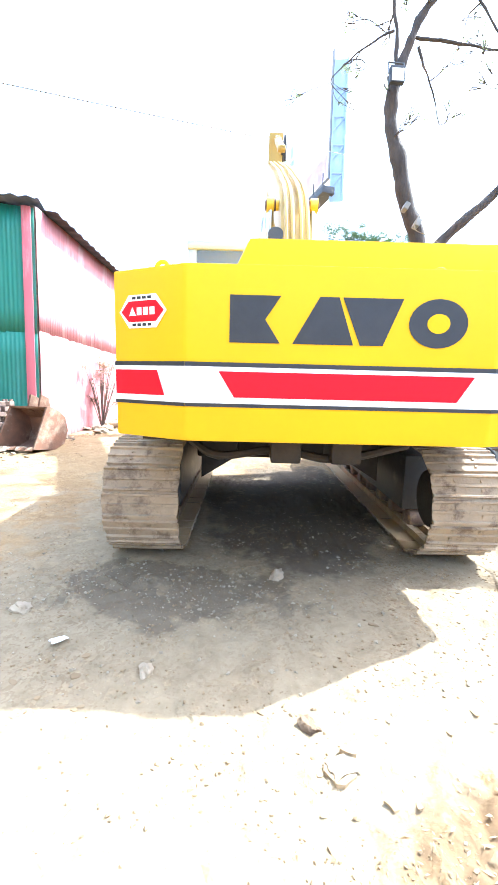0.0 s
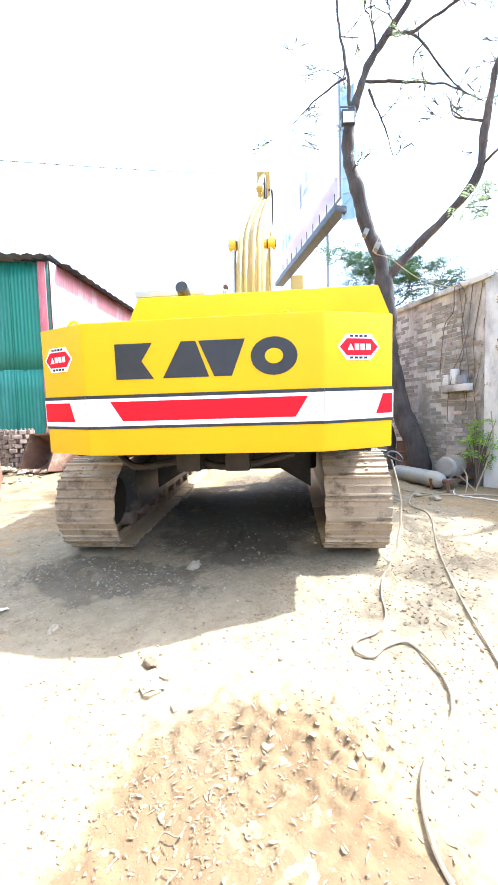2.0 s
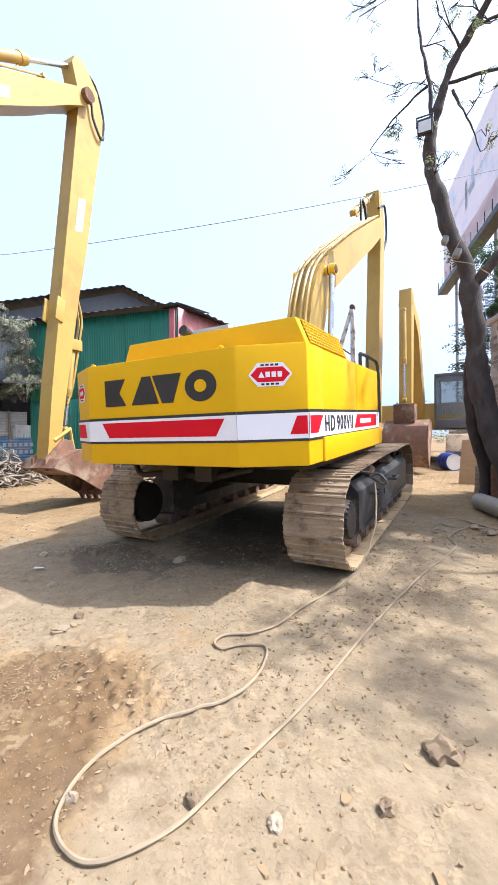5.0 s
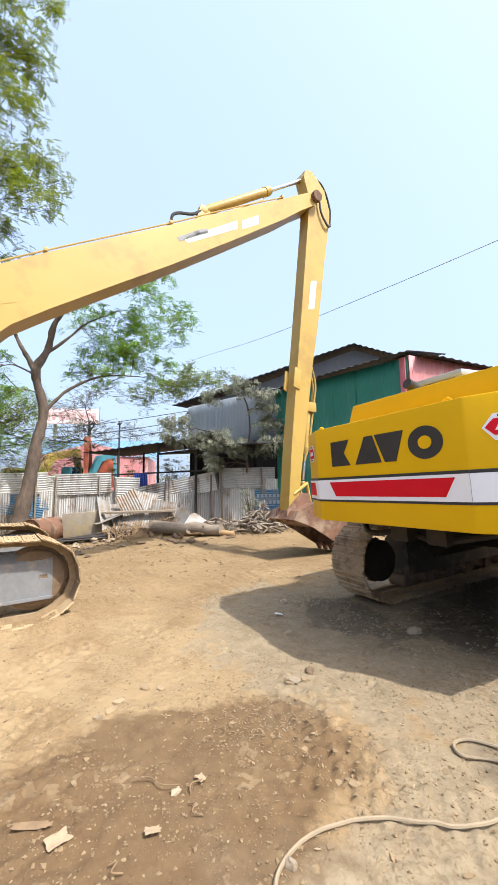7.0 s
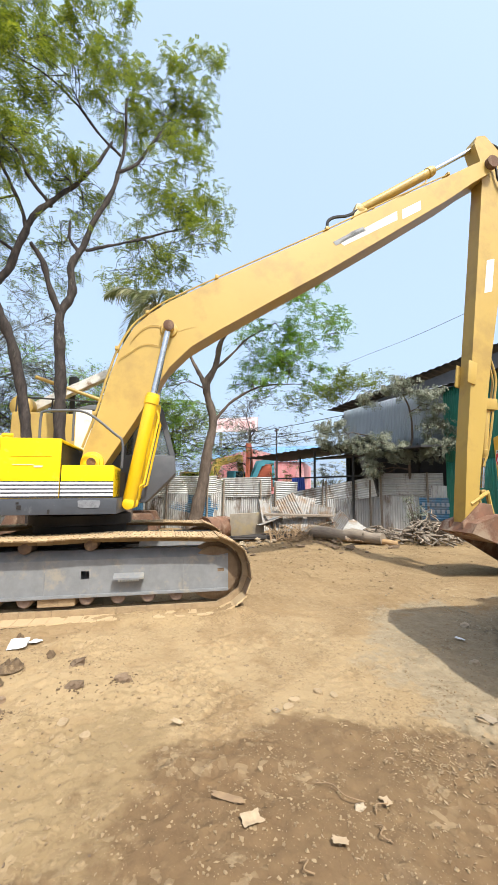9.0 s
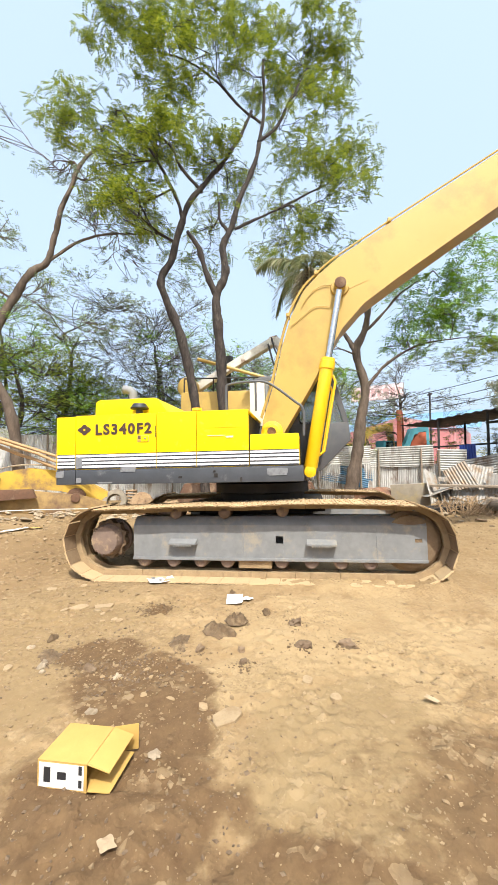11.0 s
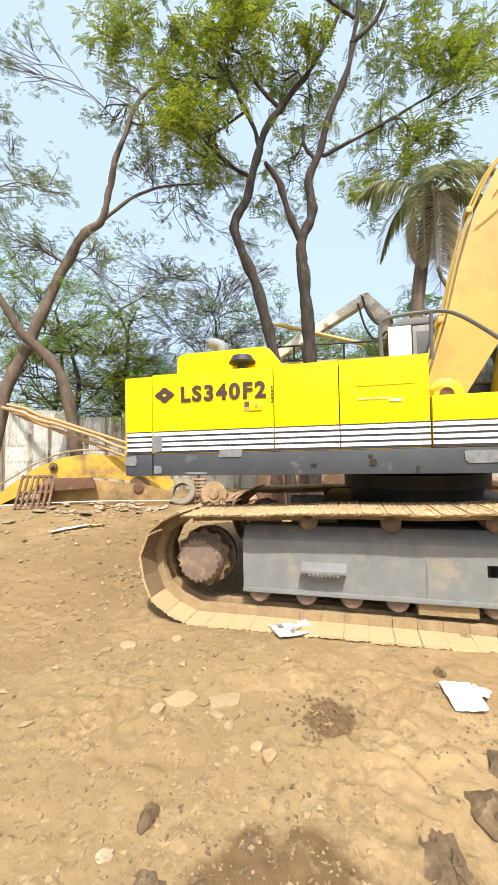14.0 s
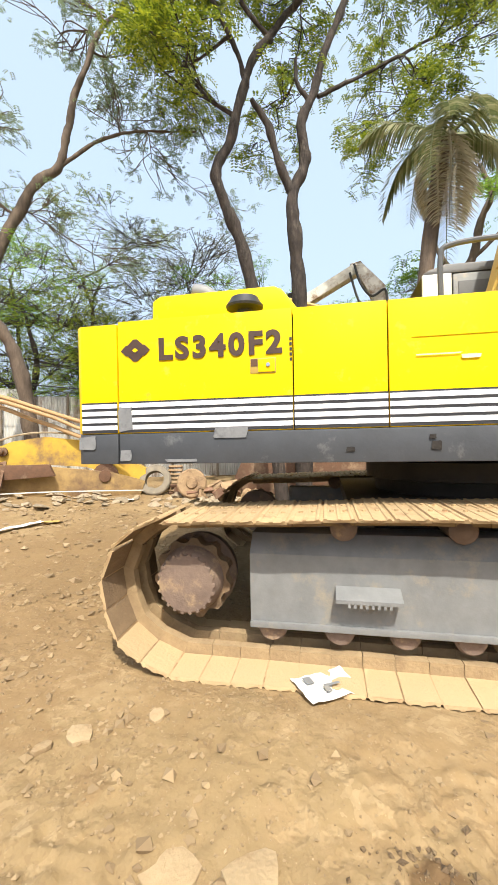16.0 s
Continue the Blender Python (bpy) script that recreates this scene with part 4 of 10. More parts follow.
def build_ls():
    shoe = shoe_mesh(0.72, 0.171, M_SHOE_L, 0.4)
    top = [(1.83, 0.86), (1.2, 0.885), (0.5, 0.89), (-0.1, 0.868), (-0.7, 0.87), (-1.2, 0.85), (-1.86, 0.83)]
    spec = dict(rear=-1.86, front=1.83, zc=0.445, r=0.415, low=0.012, top=top, pitch=0.171, face=0.13, beam=(-1.48, 2.0, 0.22, 0.70),
                holes=[(0.34, 0.46, 0.045, 0.045), (1.91, 0.46, 0.04, 0.02)], rollers=[-1.36, -0.98, -0.63, -0.3, 0.36, 0.71, 1.05, 1.38],
                carriers=[(-0.95, 0.87), (-0.33, 0.87), (0.38, 0.89)], frame_label="grey painted track frame with square hole and step plates")
    for x, s in ((1.19, 1), (-1.27, -1)):
        tr = track(LS, x, s, spec, shoe, (M_FRAME,))
        if s > 0:
            f = x + 0.13
            for y in (-1.0, 0.66):
                bm = bm_new()
                prism(bm, [(f, 0.47), (f + 0.10, 0.43), (f + 0.10, 0.41), (f, 0.41)], y, y + 0.34, "y")
                for k in range(8):
                    box(bm, (f + 0.085, y + 0.06 + k * 0.03, 0.39), (f + 0.10, y + 0.075 + k * 0.03, 0.412))
                part("step", bm, M_FRAME, tr, "welded step with serrated edge")
            bm = bm_new()
            box(bm, (f - 0.25, -0.16, 0.12), (f - 0.02, 0.24, 0.24), 0.008)
            part("track_guard", bm, M_LINK, tr)
            for y in (-0.1, 1.45):
                bm = bm_new()
                box(bm, (f - 0.001, y, 0.25), (f + 0.004, y + 0.012, 0.62))
                part("weld_seam", bm, M_FRAME, tr)
    bm = bm_new()
    box(bm, (-1.0, -0.75, 0.42), (0.9, 0.75, 0.75), 0.03)
    prism(bm, [(-0.9, -0.9), (0.9, -0.9), (1.0, 0), (0.9, 0.9), (-0.9, 0.9), (-1.0, 0)], 0.75, 0.86, "z")
    part("car_body", bm, M_GREASE, LS)
    bm = bm_new()
    lathe(bm, (0, 0, 0.84), (0, 0, 1), [(0, 0.62), (0.12, 0.64), (0.13, 0.70), (0.26, 0.70), (0.30, 0.6)], 36)
    part("slewing_ring", bm, M_GREASE, LS)

    # house
    X = 1.22
    bm = bm_new()
    box(bm, (-X + 0.03, -2.55, 1.17), (X - 0.03, 0.55, 1.30))
    box(bm, (-X + 0.08, -2.5, 1.30), (X - 0.08, -0.05, 2.04))
    box(bm, (0.0, -0.05, 1.30), (X - 0.1, 0.6, 1.7))
    part("house_frame", bm, M_GREASE, LS)
    zt, zs = 2.055, 1.54
    bm = bm_new()
    plan = [(-X, -2.36), (-X + 0.1, -2.62), (X - 0.03, -2.64), (X, -2.60), (X, -2.345), (-X, -2.345)]
    prism(bm, plan, 1.34, zt - 0.01, "z", 0.012)
    cw = part("counterweight", bm, M_LPAINT, LS, "lemon yellow counterweight block")
    bm = bm_new()
    prism(bm, [(x, y + (0.004 if y < -2.5 else -0.002)) for x, y in plan], 1.145, 1.338, "z", 0.008)
    part("counterweight_skirt", bm, M_SKIRT, LS)
    edges = [-2.335, -1.215, -0.682, -0.012]
    for i, (a, b) in enumerate(zip(edges, edges[1:])):
        bm = bm_new()
        box(bm, (X - 0.04, a, 1.34), (X, b - 0.008, zt), 0.004)
        part("side_door", bm, M_LPAINT, LS)
        bm = bm_new()
        box(bm, (-X, a, 1.34), (-X + 0.04, b - 0.008, zt), 0.008)
        part("side_door", bm, M_LPAINT, LS)
    bm = bm_new()
    box(bm, (-X + 0.04, -2.34, zt - 0.03), (X - 0.042, -0.02, zt - 0.002), 0.006)
    part("deck", bm, M_LPAINT, LS)
    bm = bm_new()
    box(bm, (0.58, -0.005, 1.34), (X, 0.60, 1.735), 0.015)
    part("tool_box", bm, M_LPAINT, LS, "low lemon yellow tool box with tread top")
    bm = bm_new()
    box(bm, (-X, -2.335, 1.145), (X + 0.001, 0.645, 1.338), 0.006)
    part("skirt", bm, M_SKIRT, LS, "charcoal lower skirt with grey touch-up patches")
    side_p, side_q = (X, -2.62), (X, 0.62)
    back = 2.62
    for seg, (a, b) in enumerate([(-2.598, -2.347), (-2.334, -1.2235), (-1.2145, -0.6905), (-0.6815, -0.0205), (-0.004, 0.599)]):
        decal(LS, "stripe_band", side_p, side_q, [(a + back, 1.345), (b + back, 1.345), (b + back, 1.542), (a + back, 1.542)], M_BLACKPAINT, 0.002)
        for k in range(4):
            z = 1.365 + k * 0.046
            decal(LS, "white_stripe", side_p, side_q, [(a + back, z), (b + back, z), (b + back, z + 0.028), (a + back, z + 0.028)], M_WHITE, 0.0045)
    words(LS, "LS340F2", side_p, side_q, 0.565, 1.79, 0.775, 0.145, M_INK, 0.042)
    # maker's sign, a plain lozenge of blocks round a diamond
    c, cz = 0.405, 1.865
    for dx, dz in ((-0.05, 0), (0.05, 0), (0, -0.036), (0, 0.036)):
        decal(LS, "emblem", side_p, side_q, [(c + dx - 0.050, cz + dz), (c + dx - 0.014, cz + dz - 0.034), (c + dx + 0.014, cz + dz - 0.034), (c + dx + 0.050, cz + dz), (c + dx + 0.014, cz + dz + 0.034), (c + dx - 0.014, cz + dz + 0.034)], M_INK, 0.003 + 0.0006 * (dx != 0))
    decal(LS, "emblem_core", side_p, side_q, [(c - 0.020, cz), (c, cz - 0.014), (c + 0.020, cz), (c, cz + 0.014)], M_LPAINT, 0.006)
    # grey touch-up patches on the skirt and stripes, and a white scuff on the front door
    rgp = random.Random(12)
    for a, z, w, h, mt in ((1.02, 1.335, 0.22, 0.075, M_PATCH), (0.33, 1.43, 0.10, 0.16, M_PATCH), (0.06, 1.28, 0.13, 0.09, M_PATCH), (0.33, 1.20, 0.08, 0.07, M_PATCH), (2.95, 1.27, 0.26, 0.10, M_PATCH), (0.7, 1.165, 0.22, 0.02, M_PATCH),
                           (2.18, 1.235, 0.055, 0.05, M_GREASE), (2.16, 1.285, 0.035, 0.03, M_GREASE), (1.72, 1.22, 0.05, 0.03, M_GREASE), (2.5, 1.18, 0.03, 0.06, M_GREASE), (2.36, 1.715, 0.10, 0.022, M_SCUFF), (2.2, 1.735, 0.24, 0.008, M_SCUFF)):
        n = 13
        pts = []
        for k in range(n):
            q = 2 * math.pi * k / n
            sx, sz = math.copysign(abs(math.cos(q)) ** 0.22, math.cos(q)), math.copysign(abs(math.sin(q)) ** 0.22, math.sin(q))
            f = rgp.uniform(0.85, 1.05)
            pts.append((a + w / 2 * sx * f, z + h / 2 * sz * f))
        decal(LS, "paint_patch", side_p, side_q, pts, mt, 0.0075)
    bm = bm_new()
    box(bm, (X - 0.01, -1.475, 1.680), (X + 0.003, -1.32, 1.770), 0.001)
    latch = part("door_latch", bm, M_BOOM, LS, "recessed latch of the engine door")
    # flat brown plate painted as the shaded hollow beside the latch
    bm = bm_new()
    box(bm, (X + 0.001, -1.470, 1.722), (X + 0.0045, -1.43, 1.765))
    part("recess", bm, M_RUST, latch)
    bm = bm_new()
    box(bm, (X + 0.001, -1.426, 1.686), (X + 0.010, -1.326, 1.764), 0.002)
    part("latch_plate", bm, M_LPAINT, latch)
    bm = bm_new()
    lathe(bm, (X + 0.012, -1.365, 1.727), (1, 0, 0), [(0, 0.012), (0.006, 0.012)], 10)
    part("lock", bm, M_CHROME, LS)
    bm = bm_new()
    for k in range(5):
        box(bm, (X - 0.001, -1.238, 1.745 + k * 0.03), (X + 0.004, -1.224, 1.763 + k * 0.03))
    part("vent_slots", bm, M_BLACKPAINT, LS)
    bm = bm_new()
    box(bm, (X - 0.001, -0.56, 1.835), (X + 0.005, -0.12, 1.843), 0.001)
    part("door_crease", bm, M_LPAINT, LS)
    # hood and things on the deck
    bm = bm_new()
    prism(bm, [(-2.24, zt - 0.01), (-2.23, 2.28), (-2.17, 2.315), (-1.36, 2.315), (-1.31, 2.29), (-1.19, 2.13), (-1.18, zt - 0.01)], -0.75, 0.92, "x", 0.02)
    part("hood", bm, M_LPAINT, LS, "lemon yellow engine hood")
    bm = bm_new()
    lathe(bm, (0.985, -1.55, 2.08), (0, 0, 1), [(0, 0.05), (0.06, 0.05), (0.07, 0.12), (0.085, 0.125), (0.12, 0.10), (0.14, 0.09), (0.145, 0.02)], 24)
    part("rain_cap", bm, M_BLACKPAINT, LS, "mushroom-shaped air intake cap")
    bm = bm_new()
    tube(bm, smooth_path([(0.2, -2.0, 2.2), (0.2, -2.0, 2.5), (0.2, -2.03, 2.57), (0.2, -2.10, 2.60), (0.2, -2.16, 2.61)], 5), 0.065, 14)
    part("exhaust_pipe", bm, M_FRAME, LS, "bent grey exhaust pipe")
    bm = bm_new()
    lathe(bm, (0.6, -0.85, 2.05), (0, 0, 1), [(0, 0.08), (0.05, 0.08), (0.055, 0.06), (0.10, 0.06), (0.11, 0.075), (0.14, 0.07), (0.145, 0.03)], 18)
    part("filler_cap", bm, M_CYL, LS)
    bm = bm_new()
    tube(bm, [(0.75, -1.25, 2.05), (0.75, -1.25, 2.11), (0.75, -1.17, 2.11), (0.75, -1.17, 2.05)], 0.014, 6)
    part("lifting_eye", bm, M_LPAINT, LS)
    bm = bm_new()
    y0 = -0.34
    tube(bm, smooth_path([(0.98, y0, 2.05), (0.98, y0, 2.36), (0.98, y0 + 0.05, 2.43), (0.98, y0 + 0.3, 2.45), (0.98, 0.22, 2.42), (0.98, 0.55, 2.17), (0.98, 0.66, 2.05), (0.98, 0.66, 1.72)], 5), 0.017, 8)
    tube(bm, [(0.98, 0.05, 2.06), (0.98, 0.05, 2.45)], 0.015, 8)
    part("handrail", bm, M_CAB, LS, "bent grey grab rail beside the boom")

    # cab on the far side
    bm = bm_new()
    xa, xb = -1.2, -0.16
    lowp = [(-0.18, 1.3), (0.9, 1.25), (1.36, 1.72), (1.34, 2.0), (-0.18, 2.0)]
    prism(bm, lowp, xa, xb, "x", 0.02)
    part("cab_base", bm, M_CAB, LS, "dark grey cab base")
    cab = thing_part("cab", LS)
    bm = bm_new()
    for x in (xa, xb - 0.05):
        prism(bm, [(-0.17, 2.0), (-0.09, 2.0), (-0.09, 2.72), (-0.17, 2.72)], x, x + 0.05, "x")
        prism(bm, [(0.50, 2.0), (0.58, 2.0), (0.58, 2.72), (0.50, 2.72)], x, x + 0.05, "x")
        prism(bm, [(1.26, 2.0), (1.34, 2.0), (1.14, 2.72), (1.06, 2.72)], x, x + 0.05, "x")
    prism(bm, [(-0.19, 2.70), (1.16, 2.70), (1.12, 2.77), (0.0, 2.78), (-0.13, 2.74)], xa - 0.01, xb + 0.01, "x", 0.015)
    part("cab_frame", bm, M_CAB, cab)
    bm = bm_new()
    box(bm, (xb - 0.02, -0.19, 1.98), (xb + 0.015, 0.05, 2.70), 0.012)
    part("rear_panel", bm, M_CREAM, cab, "white rear corner panel of the cab")
    for a, b in ((0.03, 0.50), (0.58, 1.26)):
        bm = bm_new()
        prism(bm, [(a, 2.0), (b, 2.0), (b - (0.2 if b > 1 else 0), 2.70), (a, 2.70)], xb - 0.03, xb - 0.022, "x")
        part("window", bm, M_GLASS, cab).visible_shadow = False
    bm = bm_new()
    box(bm, (xb - 0.018, 0.06, 1.98), (xb + 0.012, 0.42, 2.69), 0.012)
    part("cab_door", bm, M_FRAME, cab, "slate grey cab door")
    bm = bm_new()
    box(bm, (xb + 0.012, 0.10, 2.15), (xb + 0.018, 0.37, 2.62), 0.004)
    part("door_window", bm, M_CAB, cab)
    bm = bm_new()
    box(bm, (xa + 0.3, 0.1, 1.95), (xb - 0.3, 0.6, 2.15), 0.05)
    box(bm, (xa + 0.3, 0.05, 2.1), (xb - 0.3, 0.2, 2.55), 0.05)
    part("driver_seat", bm, M_RUBBER, cab)

    # boom and arm
    before = set(LS.children)
    cx, half = 0.30, 0.24
    top = [(0.02, 1.72), (0.05, 2.02), (0.20, 2.52), (0.32, 3.05), (0.45, 3.50), (0.63, 3.86), (0.85, 4.09), (1.12, 4.31), (1.87, 4.78), (2.75, 5.31), (3.70, 5.88), (4.85, 6.60), (6.07, 7.33), (6.55, 7.63), (6.9, 7.84)]
    low = [(0.28, 1.70), (0.36, 1.86), (0.70, 2.44), (0.92, 2.86), (1.16, 3.29), (1.46, 3.63), (1.90, 3.95), (2.75, 4.53), (3.67, 5.15), (4.79, 5.95), (6.04, 6.86), (6.52, 7.25), (6.9, 7.52)]
    boom = girder(LS, "boom", [(y, lz(y, z)) for y, z in top], [(y, lz(y, z)) for y, z in low], cx, half, M_BOOM, "faded ochre boom")
    for x in (cx - half - 0.06, cx + half):
        bm = bm_new()
        lathe(bm, (x, 0.18, lz(0.18, 1.85)), (1, 0, 0), [(0, 0.155), (0.05, 0.15), (0.06, 0.11), (0.09, 0.105), (0.095, 0.075)], 24)
        part("foot_boss", bm, M_CYL, boom)
    bm = bm_new()
    lathe(bm, (cx + half + 0.05, 0.18, lz(0.18, 1.85)), (1, 0, 0), [(0, 0.06), (0.06, 0.06), (0.065, 0.03)], 16)
    part("foot_pin", bm, M_RUST, boom)
    for x in (cx - half - 0.09, cx + half):
        bm = bm_new()
        lathe(bm, (x, 1.13, lz(1.13, 3.87)), (1, 0, 0), [(0, 0.13), (0.03, 0.12), (0.04, 0.08), (0.16, 0.08), (0.17, 0.06)], 20)
        part("pin_boss", bm, M_BOOM, boom)
        bm = bm_new()
        lathe(bm, (x, 6.92, lz(6.92, 7.70)), (1, 0, 0), [(0, 0.12), (0.09, 0.12)], 20)
        part("pin_boss", bm, M_RUST, boom)
    bm = bm_new()
    for x in (cx + half, cx - half - 0.004):
        prism(bm, [(1.25, lz(1.25, 2.95) + 0.9), (1.5, lz(1.5, 3.95)), (1.52, lz(1.5, 3.95)), (1.27, lz(1.25, 2.95) + 0.9)], x, x + 0.004, "x")
    part("weld_seam", bm, M_BOOM, boom)
    # white and grey stickers on the boom flank
    fx = cx + half
    for name, pts, m in (("sticker", [(5.05, 6.28), (5.42, 6.52), (5.42, 6.70), (5.05, 6.46)], M_WHITE), ("sticker", [(3.95, 5.62), (4.95, 6.25), (4.95, 6.42), (3.85, 5.68)], M_CREAM),
                         ("sticker", [(3.80, 5.60), (4.2, 5.86), (4.15, 5.93), (3.75, 5.66)], M_FRAME), ("sticker", [(4.1, 5.80), (4.35, 5.95), (4.3, 6.02), (4.05, 5.88)], M_FRAME)):
        decal(boom, name, (fx, 0), (fx, 9), [(y, lz(y, z)) for y, z in pts], m, 0.003)
    hose(boom, [(fx - 0.02, y - 0.02, lz(y, z) + 0.03) for y, z in top[1:-2]], 0.012, M_BOOM, "oil_pipe")
    hose(boom, [(fx - 0.08, y - 0.04, lz(y, z) + 0.05) for y, z in top[1:-2]], 0.012, M_BOOM, "oil_pipe")
    hose(boom, [(fx + 0.02, y, lz(y, z)) for y, z in ((1.08, 3.90), (0.91, 3.91), (0.79, 3.86), (0.68, 3.75), (0.60, 3.62))], 0.006, M_BOOM, "grease_line")
    hose(boom, [(fx + 0.02, y, lz(y, z)) for y, z in ((0.99, 3.60), (0.835, 3.62), (0.72, 3.57), (0.59, 3.46), (0.45, 3.35))], 0.006, M_BOOM, "grease_line")
    for y, z in top[2:-1:2]:
        bm = bm_new()
        box(bm, (cx + 0.08, y - 0.07, lz(y, z) + 0.0), (cx + half + 0.004, y - 0.02, lz(y, z) + 0.055), 0.005)
        part("pipe_clamp", bm, M_BOOM, boom)
    for y, z in ((2.62, 4.56), (3.55, 5.18)):
        bm = bm_new()
        box(bm, (-0.15, -0.16, -0.07), (0.15, 0.16, 0.02), 0.01)
        part("hose_bracket", bm, M_BOOM, boom).matrix_basis = pose(cx, y, lz(y, z), 33, 0, 0)
    for x in (cx - half - 0.1, cx + half + 0.1):
        ram(LS, (x, 0.70, lz(0.7, 1.30)), (x, 1.13, lz(1.13, 3.87)), 0.60, 0.092, M_CYL, label="bright yellow boom cylinder")
    arm_l = [(6.76, 8.36), (6.95, 8.42), (7.30, 8.08), (7.43, 7.65), (7.41, 7.38), (7.22, 6.40), (6.98, 5.00), (6.76, 3.95), (6.63, 3.20), (6.38, 1.80), (6.28, 1.05), (6.20, 0.93)]
    arm_r = [(6.70, 8.20), (6.82, 7.80), (6.81, 7.38), (6.58, 5.55), (6.36, 3.85), (6.16, 2.28), (6.04, 1.05), (6.06, 0.93)]
    arm = girder(LS, "arm", [(y, lz(y, z)) for y, z in arm_l], [(y, lz(y, z)) for y, z in arm_r], cx, 0.14, M_BOOM, "long ochre dipper arm")
    for pts in ([(6.70, 5.15), (6.86, 5.2), (6.96, 5.85), (6.80, 5.8)],):
        decal(arm, "sticker", (cx + 0.14, 0), (cx + 0.14, 9), [(y, lz(y, z)) for y, z in pts], M_WHITE, 0.003)
    for x in (cx - 0.17, cx + 0.14):
        bm = bm_new()
        prism(bm, [(6.22, lz(6, 3.45)), (6.38, lz(6, 3.40)), (6.44, lz(6, 3.80)), (6.28, lz(6, 3.85))], x, x + 0.03, "x", 0.006)
        part("lug", bm, M_BOOM, arm)
    ram(LS, (cx, 4.36, lz(4.36, 6.52)), (cx, 6.80, lz(6.8, 8.24)), 0.62, 0.085, M_BOOM, label="faded arm cylinder along the boom top")
    bm = bm_new()
    prism(bm, [(4.15, lz(4.2, 6.05)), (4.5, lz(4.5, 6.30)), (4.46, lz(4.4, 6.60)), (4.28, lz(4.3, 6.60))], cx - 0.07, cx + 0.07, "x", 0.01)
    part("cylinder_bracket", bm, M_BOOM, boom)
    hose(boom, [(cx + 0.06, 3.74, lz(3.6, 5.88)), (cx + 0.08, 3.72, lz(3.6, 6.12)), (cx + 0.08, 3.84, lz(3.7, 6.24)), (cx + 0.06, 4.12, lz(4.1, 6.34)), (cx + 0.04, 4.36, lz(4.3, 6.54))], 0.028)
    hose(arm, [(cx + 0.1, 6.85, lz(6.7, 7.85)), (cx + 0.2, 7.05, lz(7, 7.75)), (cx + 0.2, 7.12, lz(7.3, 7.45)), (cx + 0.2, 7.30, lz(7, 7.20)), (cx + 0.16, 7.42, lz(7, 7.32))], 0.024)
    hose(arm, [(cx + 0.05, 6.95, lz(6.7, 8.40)), (cx + 0.1, 7.28, lz(7, 8.22)), (cx + 0.1, 7.48, lz(7.3, 7.75)), (cx + 0.1, 7.46, lz(7, 7.30))], 0.024)
    ram(LS, (cx, 6.72, lz(6.7, 3.1)), (cx, 6.52, lz(6.5, 1.55)), 0.62, 0.06, M_BOOM, label="slim bucket cylinder on the arm")
    for o in (-0.03, 0.05):
        hose(arm, [(cx + o, 6.80, lz(6.7, 4.0)), (cx + o, 6.90, lz(6.8, 3.6)), (cx + o, 6.84, lz(6.8, 3.2)), (cx + o, 6.68, lz(6.6, 2.4)), (cx + o, 6.54, lz(6.5, 2.0))], 0.02, M_BOOM)
    bm = bm_new()
    box(bm, (cx - 0.1, 6.56, lz(6.7, 3.0)), (cx + 0.1, 6.86, lz(6.7, 3.2)), 0.01)
    part("cylinder_bracket", bm, M_BOOM, arm)
    bm = bm_new()
    for x in (cx - 0.14, cx + 0.09):
        tube(bm, [(x + 0.025, 6.18, lz(6.1, 1.35)), (x + 0.025, 6.52, lz(6.5, 1.55)), (x + 0.025, 6.58, lz(6.6, 1.2))], 0.045, 8)
    part("bucket_link", bm, M_BOOM, LS)
    prof = [(y - 0.06, z) for y, z in ((7.24, 0.30), (7.36, 0.55), (7.32, 0.85), (7.12, 1.08), (6.8, 1.19), (6.5, 1.18), (6.1, 1.05), (6.0, 0.9), (6.45, 0.74))]
    bk = part("bucket", bucket_bm([(y, lz(y, z)) for y, z in prof], cx - 0.4, cx + 0.4), M_RUSTRED, LS, "rust-brown digging bucket resting on its teeth")
    for x in (cx - 0.18, cx + 0.13):
        bm = bm_new()
        prism(bm, [(5.97, lz(6, 0.85)), (6.20, lz(6, 0.85)), (6.58, lz(6.6, 1.12)), (6.53, lz(6.5, 1.35)), (6.34, lz(6.4, 1.38)), (5.97, lz(6, 1.05))], x, x + 0.05, "x", 0.01)
        part("bucket_ear", bm, M_RUSTRED, bk)
    for k in range(5):
        x = cx - 0.36 + k * 0.18
        bm = bm_new()
        prism(bm, [(7.12, lz(7.4, 0.36)), (7.26, lz(7.4, 0.42)), (7.26, lz(7.4, 0.22)), (7.22, lz(7.4, 0.20))], x - 0.04, x + 0.04, "x", 0.008)
        part("tooth", bm, M_RUSTRED, bk)
    level(LS, before, 1.2)


def thing_part(name, parent):
    """A part that holds pieces of its own."""
    bm = bm_new()
    box(bm, (-1.15, -0.2, 2.0), (-0.22, 0.9, 2.03))
    return part(name, bm, M_CAB, parent)


build_ls()


# the freshly painted excavator, seen from behind
KX = thing("excavator", Matrix.Translation((0.51, 2.53, 0.0)) @ Matrix.Rotation(radians(2.9), 4, "X"),
           "freshly painted yellow crawler excavator with red and white stripe", "excavator", "parked excavators")


